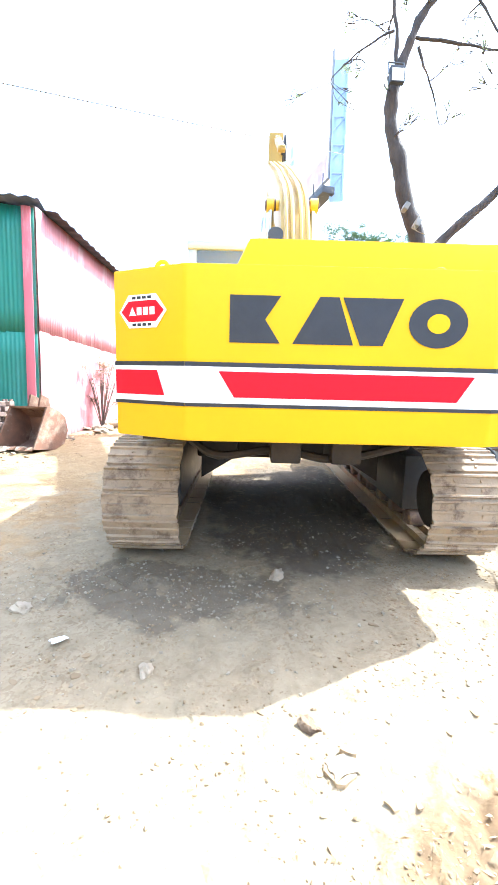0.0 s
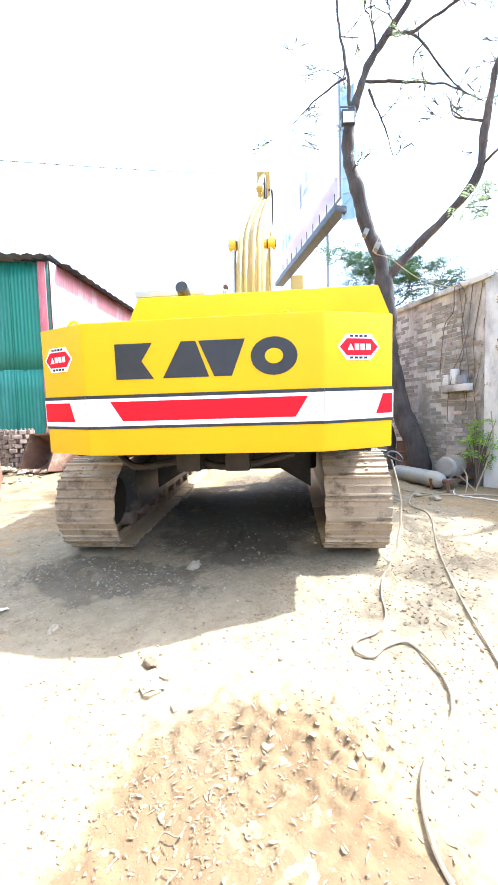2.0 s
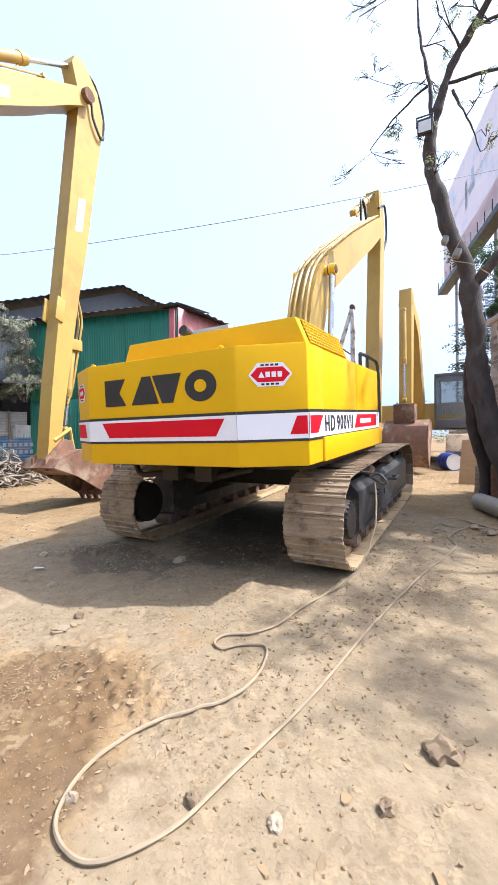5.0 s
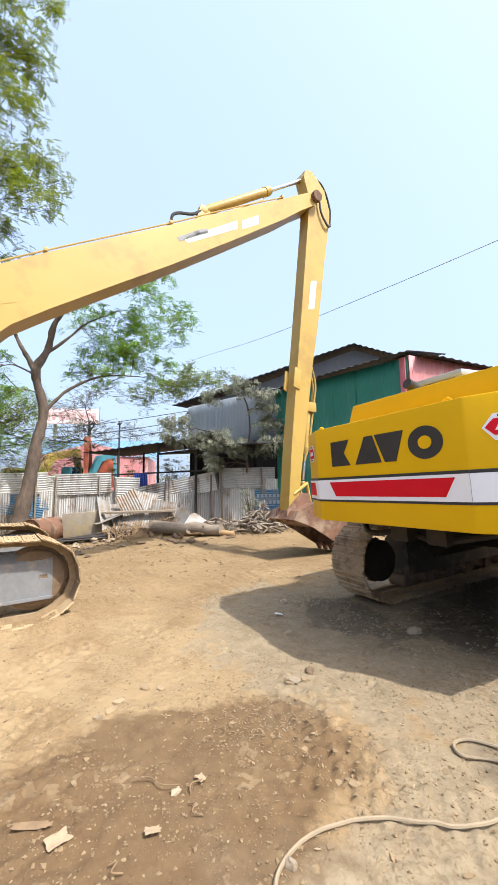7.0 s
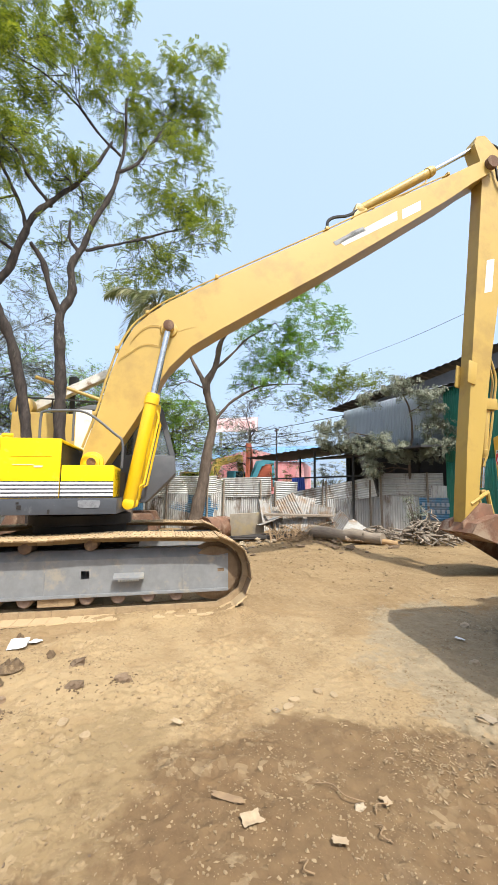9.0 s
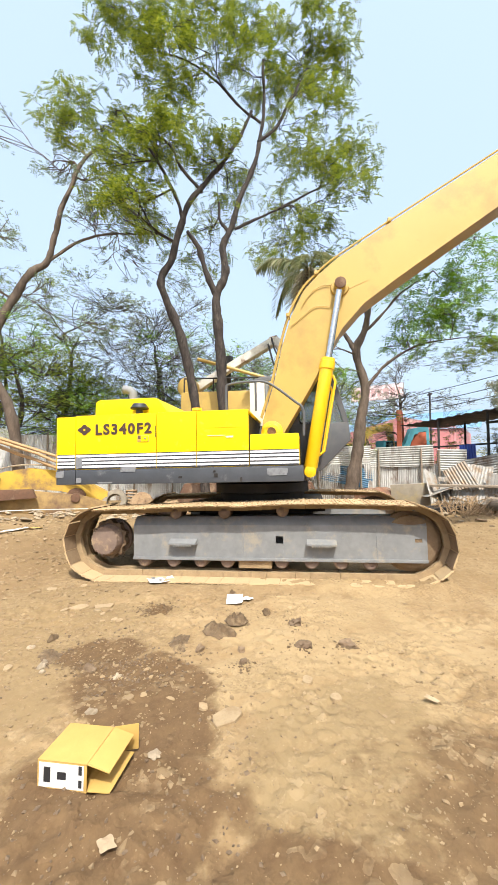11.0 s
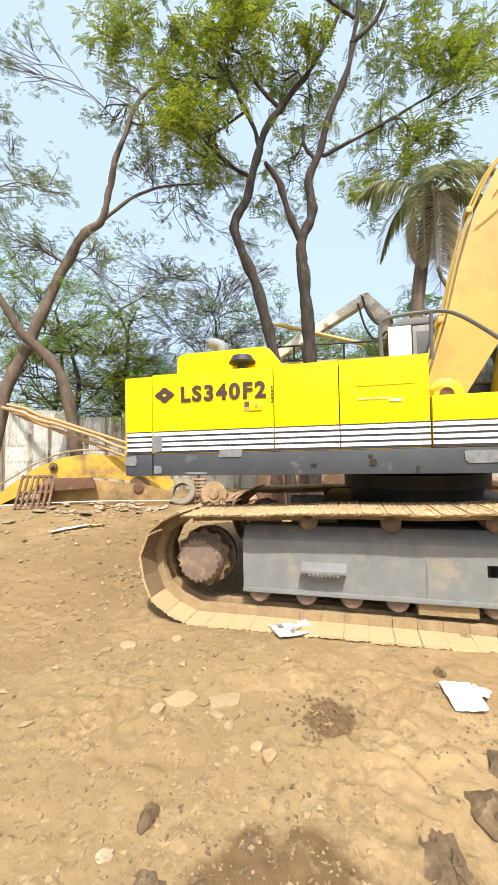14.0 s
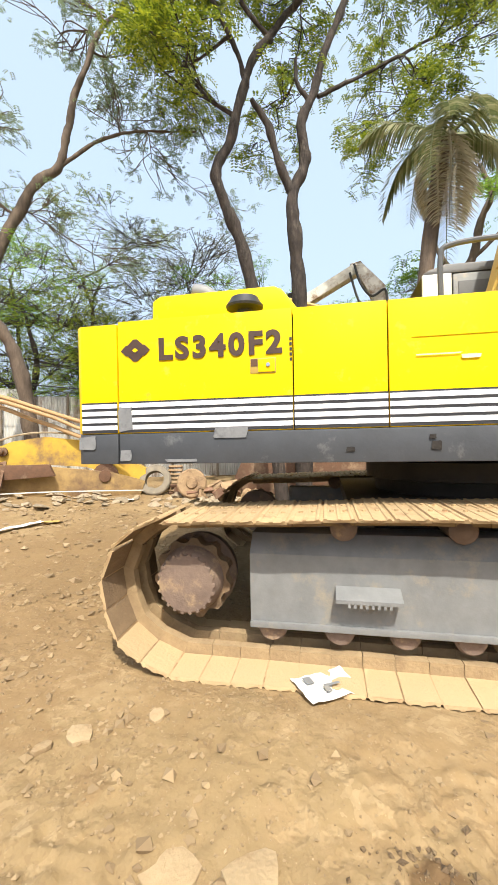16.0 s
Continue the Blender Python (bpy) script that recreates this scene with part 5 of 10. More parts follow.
def build_kx():
    shoe = shoe_mesh(0.56, 0.19, M_SHOE)
    low = 0.085
    spec = dict(rear=0.86, front=4.45, zc=0.525, r=0.43, low=low, top=[(4.45, 0.97), (3.9, 1.0), (3.2, 0.985), (2.5, 1.0), (1.8, 0.985), (0.86, 0.955)], pitch=0.19, face=0.20,
                beam=(1.25, 4.5, 0.30, 0.78), holes=[(2.6, 0.5, 0.04, 0.04)], rollers=[1.3, 1.7, 2.1, 2.5, 2.9, 3.3, 3.7, 4.1], carriers=[(2.0, 0.95), (3.2, 0.95)],
                frame_label="dark grey track frame", hub=M_GREASE)
    for x, s in ((1.135, 1), (-1.275, -1)):
        tr = track(KX, x, s, spec, shoe, (M_FRAME_K,))
        if s > 0:
            for y in (1.75, 2.9):
                bm = bm_new()
                f = x + 0.2
                tube(bm, [(f, y, 0.62), (f + 0.09, y, 0.62), (f + 0.09, y + 0.26, 0.62), (f, y + 0.26, 0.62)], 0.02, 6)
                part("step", bm, M_FRAME_K, tr)
    bm = bm_new()
    box(bm, (-1.05, 1.95, 0.62), (0.9, 3.4, 0.98), 0.03)
    for x, s in ((-0.95, 1), (0.8, -1)):
        prism(bm, [(x, 0.5), (x + s * 0.35, 0.72), (x + s * 0.35, 0.95), (x, 0.9)], 1.5, 3.8, "y")
    part("car_body", bm, M_GREASE, KX, "oily black car body between the tracks")
    bm = bm_new()
    lathe(bm, (-0.05, 2.65, 0.95), (0, 0, 1), [(0, 0.62), (0.1, 0.64), (0.11, 0.7), (0.2, 0.7)], 36)
    part("slewing_ring", bm, M_GREASE, KX)
    bm = bm_new()
    box(bm, (-1.2, 0.25, 1.07), (1.2, 2.7, 1.135))
    for x in (-0.35, 0.05):
        box(bm, (x, 0.2, 0.93), (x + 0.2, 0.5, 1.1), 0.02)
    tube(bm, smooth_path([(-0.9, 0.4, 1.05), (-0.7, 0.3, 0.96), (-0.3, 0.35, 1.0), (0.1, 0.3, 0.95), (0.6, 0.35, 1.05)], 4), 0.03, 8)
    part("house_underside", bm, M_GREASE, KX)

    zb, zt = 1.135, 2.06
    plan = [(-1.285, 0.0), (-0.85, -0.22), (0.80, -0.22), (1.295, 0.0), (1.295, 0.36), (-1.285, 0.36)]
    bm = bm_new()
    prism(bm, plan, zb, zt, "z", 0.018)
    cw = part("counterweight", bm, M_KPAINT, KX, "glossy yellow counterweight with chamfered corners")
    bm = bm_new()
    box(bm, (1.05, 0.363, zb + 0.05), (1.29, 1.43, zt - 0.005), 0.012)
    part("side_door", bm, M_KPAINT, KX)
    bm = bm_new()
    box(bm, (1.05, 1.437, zb + 0.05), (1.29, 2.5, zt - 0.005), 0.012)
    part("side_door", bm, M_KPAINT, KX)
    bm = bm_new()
    box(bm, (-1.28, 0.363, zb + 0.05), (-1.05, 1.5, zt - 0.005), 0.012)
    part("side_door", bm, M_KPAINT, KX)
    bm = bm_new()
    box(bm, (-1.29, 0.3, zb), (1.315, 2.62, 1.335), 0.012)
    part("lower_skirt", bm, M_KPAINT, KX)
    bm = bm_new()
    box(bm, (-1.04, 0.36, 1.34), (1.04, 2.45, 2.0))
    box(bm, (-1.04, 0.36, zt - 0.03), (1.06, 2.45, zt - 0.004))
    part("deck", bm, M_KPAINT, KX)
    # hood, with sloping ends
    bm = bm_new()
    prism(bm, [(-0.62, zt - 0.005), (-0.52, 2.265), (1.20, 2.265), (1.285, zt - 0.005)], 0.02, 1.15, "y", 0.02)
    part("hood", bm, M_KPAINT, KX, "yellow engine hood")
    bm = bm_new()
    for k in range(16):
        y = 0.12 + k * 0.062
        tube(bm, [(1.285, y, 2.075), (1.215, y, 2.25)], 0.008, 5)
    for k in range(7):
        t = k / 6
        tube(bm, [(1.285 - 0.07 * t, 0.1, 2.075 + 0.175 * t), (1.285 - 0.07 * t, 1.08, 2.075 + 0.175 * t)], 0.007, 5)
    part("grille", bm, M_KPAINT, KX, "yellow mesh grille on the hood side")
    bm = bm_new()
    prism(bm, [(1.20, 2.075), (1.283, 2.075), (1.212, 2.25), (1.15, 2.25)], 0.1, 1.08, "y")
    part("grille_shade", bm, M_GREASE, KX)
    # ornaments of the deck
    for x in (-1.0, 0.55):
        bm = bm_new()
        tube(bm, smooth_path([(x - 0.035, -0.02, zt - 0.01), (x - 0.032, -0.02, zt + 0.03), (x, -0.02, zt + 0.05), (x + 0.032, -0.02, zt + 0.03), (x + 0.035, -0.02, zt - 0.01)], 4), 0.013, 8)
        part("lifting_eye", bm, M_KPAINT, KX)
    bm = bm_new()
    tube(bm, smooth_path([(-0.34, 0.75, 2.2), (-0.34, 0.75, 2.40), (-0.34, 0.70, 2.46), (-0.34, 0.62, 2.49)], 5), 0.055, 14)
    part("exhaust_pipe", bm, M_RUBBER, KX, "black bent exhaust pipe")
    bm = bm_new()
    tube(bm, smooth_path([(1.26, 1.75, 2.04), (1.26, 1.75, 2.16), (1.26, 1.82, 2.2), (1.26, 2.45, 2.2), (1.28, 2.56, 2.14), (1.29, 2.58, 1.9), (1.29, 2.58, 1.4)], 5), 0.02, 8)
    tube(bm, [(1.26, 2.1, 2.04), (1.26, 2.1, 2.2)], 0.016, 8)
    part("handrail", bm, M_BLACKPAINT, KX, "black grab rail on the deck edge")

    # striping round the back and flanks
    faces = [((-1.285, 2.5), (-1.285, 0.0)), ((-1.285, 0.0), (-0.85, -0.22)), ((-0.85, -0.22), (0.80, -0.22)), ((0.80, -0.22), (1.295, 0.0)), ((1.295, 0.0), (1.295, 2.5))]
    for i, (p, q) in enumerate(faces):
        length = math.dist(p, q)
        e = 0.0
        lift = 0.003
        decal(KX, "stripe_edge", p, q, [(e, 1.325), (length - e, 1.325), (length - e, 1.562), (e, 1.562)], M_BLACKPAINT, lift)
        decal(KX, "stripe", p, q, [(e, 1.345), (length - e, 1.345), (length - e, 1.538), (e, 1.538)], M_WHITE, lift + 0.0025)

    def red(face, pts):
        p, q = faces[face]
        decal(KX, "red_block", p, q, pts, M_RED, 0.008)

    red(2, [(0.18, 1.515), (1.545, 1.515), (1.46, 1.378), (0.265, 1.378)])
    red(1, [(0.01, 1.515), (0.31, 1.515), (0.36, 1.378), (0.01, 1.378)])
    red(3, [(0.455, 1.515), (0.532, 1.515), (0.532, 1.378), (0.40, 1.378)])
    red(4, [(0.01, 1.515), (0.30, 1.515), (0.18, 1.378), (0.01, 1.378)])
    red(4, [(1.38, 1.515), (2.3, 1.515), (2.3, 1.378), (1.28, 1.378)])
    red(0, [(1.2, 1.515), (2.48, 1.515), (2.48, 1.378), (1.2, 1.378)])
    decal(KX, "sticker", *faces[4], [(1.5, 1.42), (2.0, 1.42), (2.0, 1.47), (1.5, 1.47)], M_WHITE, 0.0105)
    words(KX, "HD 900VII", *faces[4], 0.35, 1.375, 0.86, 0.14, M_BLACKPAINT, 0.02, 0.007)
    # the maker's mark, drawn as plain blocks
    p, q = faces[2]
    z0, z1 = 1.665, 1.905
    for pts in ([(0.235, z0), (0.50, z0), (0.42, 1.785), (0.50, z1), (0.235, z1)],
                [(0.565, z0), (0.885, z0), (0.80, z1), (0.70, z1)],
                [(0.92, z0), (1.04, z0), (1.135, z1), (0.82, z1)],
                [(1.325 + 0.155 * math.cos(a), 1.785 + 0.125 * math.sin(a)) for a in [2 * math.pi * k / 28 for k in range(28)]]):
        decal(KX, "mark_block", p, q, pts, M_BLACKPAINT, 0.003)
    decal(KX, "mark_core", p, q, [(1.325 + 0.06 * math.cos(a), 1.785 + 0.05 * math.sin(a)) for a in [2 * math.pi * k / 28 for k in range(28)]], M_KPAINT, 0.0055)
    # red six-sided warning stickers with bars for their writing
    for face, c in ((3, 0.265), (1, 0.21)):
        p, q = faces[face]
        def hexagon(w, h, lift, m, name):
            decal(KX, name, p, q, [(c - w, 1.83), (c - w * 0.58, 1.83 - h), (c + w * 0.58, 1.83 - h), (c + w, 1.83), (c + w * 0.58, 1.83 + h), (c - w * 0.58, 1.83 + h)], m, lift)
        hexagon(0.165, 0.088, 0.003, M_WHITE, "warning_sticker")
        decal(KX, "warning_field", p, q, [(c - 0.148, 1.83), (c - 0.095, 1.775), (c + 0.095, 1.775), (c + 0.148, 1.83), (c + 0.095, 1.885), (c - 0.095, 1.885)], M_RED, 0.0055)
        decal(KX, "warning_sign", p, q, [(c - 0.09, 1.808), (c - 0.042, 1.808), (c - 0.066, 1.852)], M_WHITE, 0.008)
        for k in range(3):
            decal(KX, "writing_bar", p, q, [(c - 0.035 + k * 0.045, 1.81), (c - 0.002 + k * 0.045, 1.81), (c - 0.002 + k * 0.045, 1.85), (c - 0.035 + k * 0.045, 1.85)], M_WHITE, 0.008)
        for k in range(4):
            for z in (1.895, 1.752):
                decal(KX, "writing_bar", p, q, [(c - 0.07 + k * 0.036, z), (c - 0.045 + k * 0.036, z), (c - 0.045 + k * 0.036, z + 0.014), (c - 0.07 + k * 0.036, z + 0.014)], M_BLACKPAINT, 0.0055)
    # cab at the front
    bm = bm_new()
    box(bm, (-1.08, 1.52, 1.3), (-0.33, 3.1, 2.1), 0.03)
    cab = part("cab", bm, M_CABK, KX, "pale grey-blue cab")
    bm = bm_new()
    box(bm, (-1.10, 1.50, 2.64), (-0.31, 3.0, 2.72), 0.03)
    part("cab_roof", bm, M_CABK, cab)
    for x in (-1.08, -0.40):
        for y in (1.52, 2.3, 2.95):
            bm = bm_new()
            box(bm, (x, y, 2.07), (x + 0.07, y + 0.07, 2.66), 0.01)
            part("cab_post", bm, M_CABK, cab)
    bm = bm_new()
    box(bm, (-1.01, 1.53, 2.1), (-0.41, 1.54, 2.64))
    part("window", bm, M_GLASS, cab).visible_shadow = False
    # boom and arm
    before = set(KX.children)
    cx, half = 0.06, 0.19
    def kz(y, z):
        return (y - 2.53, z)
    top = [kz(*v) for v in ((5.0, 2.0), (5.22, 2.9), (5.4, 3.5), (5.68, 3.98), (6.2, 4.42), (7.0, 4.95), (8.0, 5.6), (9.3, 6.38), (10.6, 7.15), (11.0, 7.3))]
    lowl = [kz(*v) for v in ((5.55, 2.0), (5.85, 2.9), (6.1, 3.45), (6.55, 3.98), (7.2, 4.4), (8.3, 5.1), (9.6, 5.92), (10.6, 6.6), (11.05, 7.0))]
    boom = girder(KX, "boom", top, lowl, cx, half, M_BOOM, "yellow boom with oil pipes on its back")
    for x in (-0.13, -0.05, 0.06, 0.14):
        hose(boom, [(cx + x, y - 0.05, z + 0.03) for y, z in top[1:-1]], 0.026, M_BOOM, "oil_pipe")
    bm = bm_new()
    lathe(bm, (cx - 0.36, *kz(6.05, 4.1)), (1, 0, 0), [(0, 0.10), (0.1, 0.10), (0.11, 0.07), (0.61, 0.07), (0.62, 0.10), (0.72, 0.10)], 18)
    part("pin_boss", bm, M_CYL, boom)
    for x in (cx - 0.30, cx + 0.30):
        ram(KX, (x, *kz(5.75, 1.5)), (x, *kz(6.05, 4.1)), 0.5, 0.085, M_CYL, label="yellow boom cylinder")
    ram(KX, (cx, *kz(8.6, 6.35)), (cx, *kz(10.75, 7.9)), 0.6, 0.08, M_BOOM, label="arm cylinder")
    arm_l = [kz(*v) for v in ((10.55, 7.85), (10.85, 7.95), (11.25, 7.4), (11.3, 6.9), (10.6, 1.6), (10.4, 1.3))]
    arm_r = [kz(*v) for v in ((10.6, 7.6), (10.75, 7.1), (10.75, 6.6), (10.1, 1.5), (10.2, 1.3))]
    arm = girder(KX, "arm", arm_l, arm_r, cx, 0.17, M_BOOM, "yellow dipper arm")
    hose(arm, [(cx + 0.15, *kz(10.6, 7.4)), (cx + 0.2, *kz(11.2, 7.7)), (cx + 0.2, *kz(11.4, 7.0)), (cx + 0.15, *kz(11.2, 6.5))], 0.03)
    hose(boom, [(cx + 0.1, *kz(8.9, 6.3)), (cx + 0.1, *kz(8.9, 6.75)), (cx + 0.1, *kz(9.2, 6.8)), (cx + 0.1, *kz(9.4, 6.55))], 0.03)
    prof = [kz(*v) for v in ((11.6, 0.75), (11.8, 1.05), (11.7, 1.4), (11.3, 1.65), (10.8, 1.7), (10.3, 1.5), (10.2, 1.25), (10.7, 1.1))]
    part("bucket", bucket_bm(prof, cx - 0.55, cx + 0.55), M_RUSTRED, KX, "rusty digging bucket")
    level(KX, before, 2.9)


build_kx()


# ---- trees ----
def leaf_cloud(points, rng, per, spread, size, droop=0.35, narrow=0.42, pairs=3):
    """Many small folded leaves round each twig end, as vertex and face lists."""
    verts, faces = [], []
    for c, scale in points:
        for k in range(max(1, int(per * scale))):
            # a twig of paired leaflets hanging from the twig end
            d = np.array([rng.gauss(0, 1), rng.gauss(0, 1), rng.gauss(0, 0.7)])
            d /= np.linalg.norm(d) + 1e-9
            o = np.array(c) + d * spread * scale * rng.random() ** 0.6
            axis = np.array([rng.gauss(0, 1), rng.gauss(0, 1), -droop + rng.gauss(0, 0.3)])
            axis /= np.linalg.norm(axis) + 1e-9
            side = np.cross(axis, [0.2, 0.1, 1.0])
            side /= np.linalg.norm(side) + 1e-9
            s = size * rng.uniform(0.7, 1.3)
            nrm = np.cross(side, axis)
            pitch = 0.75 if pairs == 3 else 0.55
            for j in range(pairs):
                # the rib bends down towards its end
                b = o + axis * s * pitch * j - np.array([0, 0, 1.0]) * s * 0.05 * j * j * (pairs > 3)
                for sgn in (-1, 1):
                    tip = b + side * sgn * s * 1.05 + axis * s * 0.45 - nrm * s * 0.15
                    m1 = b + side * sgn * s * 0.5 + axis * s * (0.22 + narrow * 0.8)
                    m2 = b + side * sgn * s * 0.55 + axis * s * (0.22 - narrow * 0.4)
                    i = len(verts)
                    verts += [tuple(b), tuple(m2), tuple(tip), tuple(m1)]
                    faces.append((i, i + 1, i + 2, i + 3))
    return verts, faces


def tree(name, stems, clusters, label, seed, bark=None, leaf=None, per=70, spread=0.5, size=0.07, twigs=7, cluster_r=0.75, droop=0.35, group="", bare=0.0, base=True, pairs=3, sway=1.0, stout=1.0):
    """stems: (points, base radius, tip radius); clusters: (x, y, z) middles of leafy masses, joined to the wood by branches that fork."""
    rng = random.Random(seed)
    root = stems[0][0][0]
    t = thing(name, Matrix.Translation((root[0], root[1], rise(root[0], root[1]) - 0.05)), label, "tree", group)
    off = t.matrix_world.translation
    bm = bm_new()
    nodes = []
    for pts, r0, r1 in stems:
        path = smooth_path(pts, 9)
        n = len(path)
        path = [p + Vector((noise.noise(p * 1.3), noise.noise(p * 1.3 + Vector((7, 0, 0))), 0)) * min(0.12, r0) * sway for p in path]
        rs = [r0 + (r1 - r0) * (i / (n - 1)) ** 0.85 for i in range(n)]
        rs = [r * (1 + 0.22 * noise.noise(p * 3.1) + 0.16 * noise.noise(p * 7.3)) for r, p in zip(rs, path)]
        if pts[0] == root and base:
            rs[0] *= 1.35
        tube(bm, [p - off for p in path], rs, 9)
        nodes += [(p, r) for p, r in zip(path[n // 4:], rs[n // 4:])]
    # knots and ridges in the bark
    for v in bm.verts:
        v.co += Vector(noise.noise_vector(v.co * 5.5)) * 0.022 * min(1.0, stems[0][1] / 0.15)
    ends = []

    def limb(a, ra, b, depth):
        mid = a.lerp(b, 0.5) + Vector((rng.gauss(0, 1), rng.gauss(0, 1), rng.gauss(0.5, 0.8))) * (b - a).length * 0.13
        path = smooth_path([a, mid, b], 4)
        r0 = min(ra * 0.75, stout * (0.012 + 0.022 * (b - a).length))
        tube(bm, [p - off for p in path], [r0 + (0.006 * stout - r0) * i / (len(path) - 1) for i in range(len(path))], 5, False)
        return path, r0

    todo = [Vector(c) for c in clusters]
    todo.sort(key=lambda c: min((c - p).length for p, r in nodes))
    for c in todo:
        p, r = min(nodes, key=lambda q: (c - q[0]).length + 0.6 * max(0, q[0].z - c.z))
        path, r0 = limb(p, r, c, 0)
        nodes += [(q, r0 * 0.6) for q in path[2:]]
        for k in range(twigs):
            d = Vector((rng.gauss(0, 1), rng.gauss(0, 1), rng.gauss(0.25, 0.6))) + (c - p).normalized() * 0.5
            e = c + d.normalized() * cluster_r * rng.uniform(0.5, 1.15)
            q = path[rng.randrange(2, len(path))]
            limb(q, r0 * 0.6, e, 1)
            if rng.random() > bare:
                ends.append((e, rng.uniform(0.6, 1.2)))
            for j in range(2):
                f = e + Vector((rng.gauss(0, 1), rng.gauss(0, 1), rng.gauss(0, 0.5))) * cluster_r * 0.35
                tube(bm, [e.lerp(q, 0.4) - off, e.lerp(f, 0.5) - off + Vector((0, 0, 0.03)), f - off], [0.008 * stout, 0.006 * stout, 0.003 * stout], 4, False)
                if rng.random() > bare:
                    ends.append((f, rng.uniform(0.4, 1.0)))
    part("trunk", bm, bark or M_BARK, t, angle=60)
    v, f = leaf_cloud([(e - off, s) for e, s in ends], rng, per, spread, size, droop, pairs=pairs)
    if f:
        me = bpy.data.meshes.new("crown")
        me.from_pydata(v, [], f)
        linked("crown", me, leaf or M_LEAF, t, sharp=True)["kind"] = "stuff"
    return t


def scatter(cs, n, r, seed):
    """More leafy masses round given ones."""
    rng = random.Random(seed)
    return [tuple(c[i] + rng.gauss(0, r) * (0.7 if i == 2 else 1) for i in range(3)) for c in cs for k in range(n)]


# the tall yard tree with two stems behind the ochre machine
A = [(-7.16, -4.14, 0.1), (-7.14, -4.18, 2.97), (-7.08, -4.31, 4.94), (-7.05, -4.37, 5.90), (-7.15, -4.15, 6.55), (-7.13, -4.20, 7.30), (-7.22, -4.00, 7.95), (-7.33, -3.77, 8.85), (-7.48, -3.42, 9.85), (-7.55, -3.29, 10.50), (-7.59, -3.19, 11.44), (-7.59, -3.19, 12.96)]
A2 = [(-7.04, -4.40, 6.0), (-6.92, -4.64, 6.65), (-6.84, -4.80, 7.22), (-6.71, -5.10, 7.65)]
A3 = [(-7.53, -3.32, 10.48), (-7.74, -2.86, 10.98), (-7.92, -2.48, 11.85), (-8.14, -2.0, 12.97)]
A4 = [(-7.26, -3.92, 7.86), (-7.42, -3.55, 8.11), (-7.81, -2.73, 8.64), (-8.32, -1.61, 9.44), (-8.63, -0.93, 9.89)]
A5 = [(-7.56, -3.26, 11.05), (-7.34, -3.74, 11.37), (-7.05, -4.37, 12.0), (-6.7, -5.12, 12.48), (-6.24, -6.12, 12.58)]
A6 = [(-7.17, -4.10, 7.75), (-7.08, -4.30, 8.1), (-7.07, -4.32, 8.55)]
B = [(-6.98, -4.52, 0.1), (-6.84, -4.82, 2.77), (-6.68, -5.18, 4.72), (-6.49, -5.57, 5.74), (-6.44, -5.68, 6.25), (-6.56, -5.43, 6.89), (-6.64, -5.26, 7.78), (-6.74, -5.05, 8.42), (-6.96, -4.58, 9.2), (-7.13, -4.20, 9.75), (-7.35, -3.72, 10.74), (-7.45, -3.50, 11.35)]
B2 = [(-6.67, -5.19, 7.85), (-6.59, -5.36, 8.56), (-6.35, -5.89, 9.6), (-6.11, -6.4, 10.31), (-5.98, -6.68, 10.73)]
B3 = [(-6.88, -4.74, 8.79), (-6.64, -5.27, 9.43), (-6.49, -5.57, 10.03), (-6.18, -6.26, 10.35)]
CM = [(-5.7, -7.2, 13.6), (-6.2, -6.1, 13.8), (-6.6, -5.3, 14.3), (-6.0, -6.6, 13.1), (-5.4, -8.0, 11.6), (-7.4, -3.7, 14.4), (-7.0, -4.4, 13.3), (-7.7, -3.0, 14.0), (-8.2, -1.9, 14.2), (-8.4, -1.5, 13.1), (-8.1, -2.2, 13.3), (-6.5, -5.5, 13.3),
      (-6.8, -5.0, 12.3), (-6.5, -5.7, 11.9), (-5.9, -7.0, 11.0), (-5.4, -7.9, 10.7), (-6.5, -5.5, 10.6), (-6.2, -6.1, 10.1), (-6.0, -6.7, 9.4), (-6.4, -5.7, 9.7), (-6.9, -4.7, 9.9), (-7.2, -4.0, 9.9), (-6.2, -6.3, 8.7), (-6.1, -6.5, 7.5)]
CM += [(-7.8, -2.8, 12.5), (-8.3, -1.6, 11.7), (-7.8, -2.6, 11.1), (-7.2, -3.9, 12.7), (-7.9, -2.6, 8.7), (-8.2, -1.8, 9.4), (-8.7, -0.8, 10.1), (-8.0, -2.2, 8.0), (-8.5, -1.3, 8.8), (-7.8, -2.9, 7.4), (-7.0, -4.5, 8.2)]
rgt = random.Random(8)
CM = [(x + d * 0.9, y + d * 0.42, z) for x, y, z in CM for d in (rgt.uniform(-1.1, 1.1),)]
tree("tree", [(A, 0.16, 0.035), (A2, 0.10, 0.05), (A3, 0.06, 0.025), (A4, 0.05, 0.02), (A5, 0.045, 0.02), (A6, 0.05, 0.03), (B, 0.14, 0.04), (B2, 0.055, 0.02), (B3, 0.05, 0.02)], CM + scatter(CM, 1, 0.55, 1),
     "tall yard tree with two dark stems and airy yellow-green crown", 3, M_BARKD, M_LEAF, per=12, spread=0.34, size=0.06, twigs=6, cluster_r=0.72, pairs=6, sway=0.3)
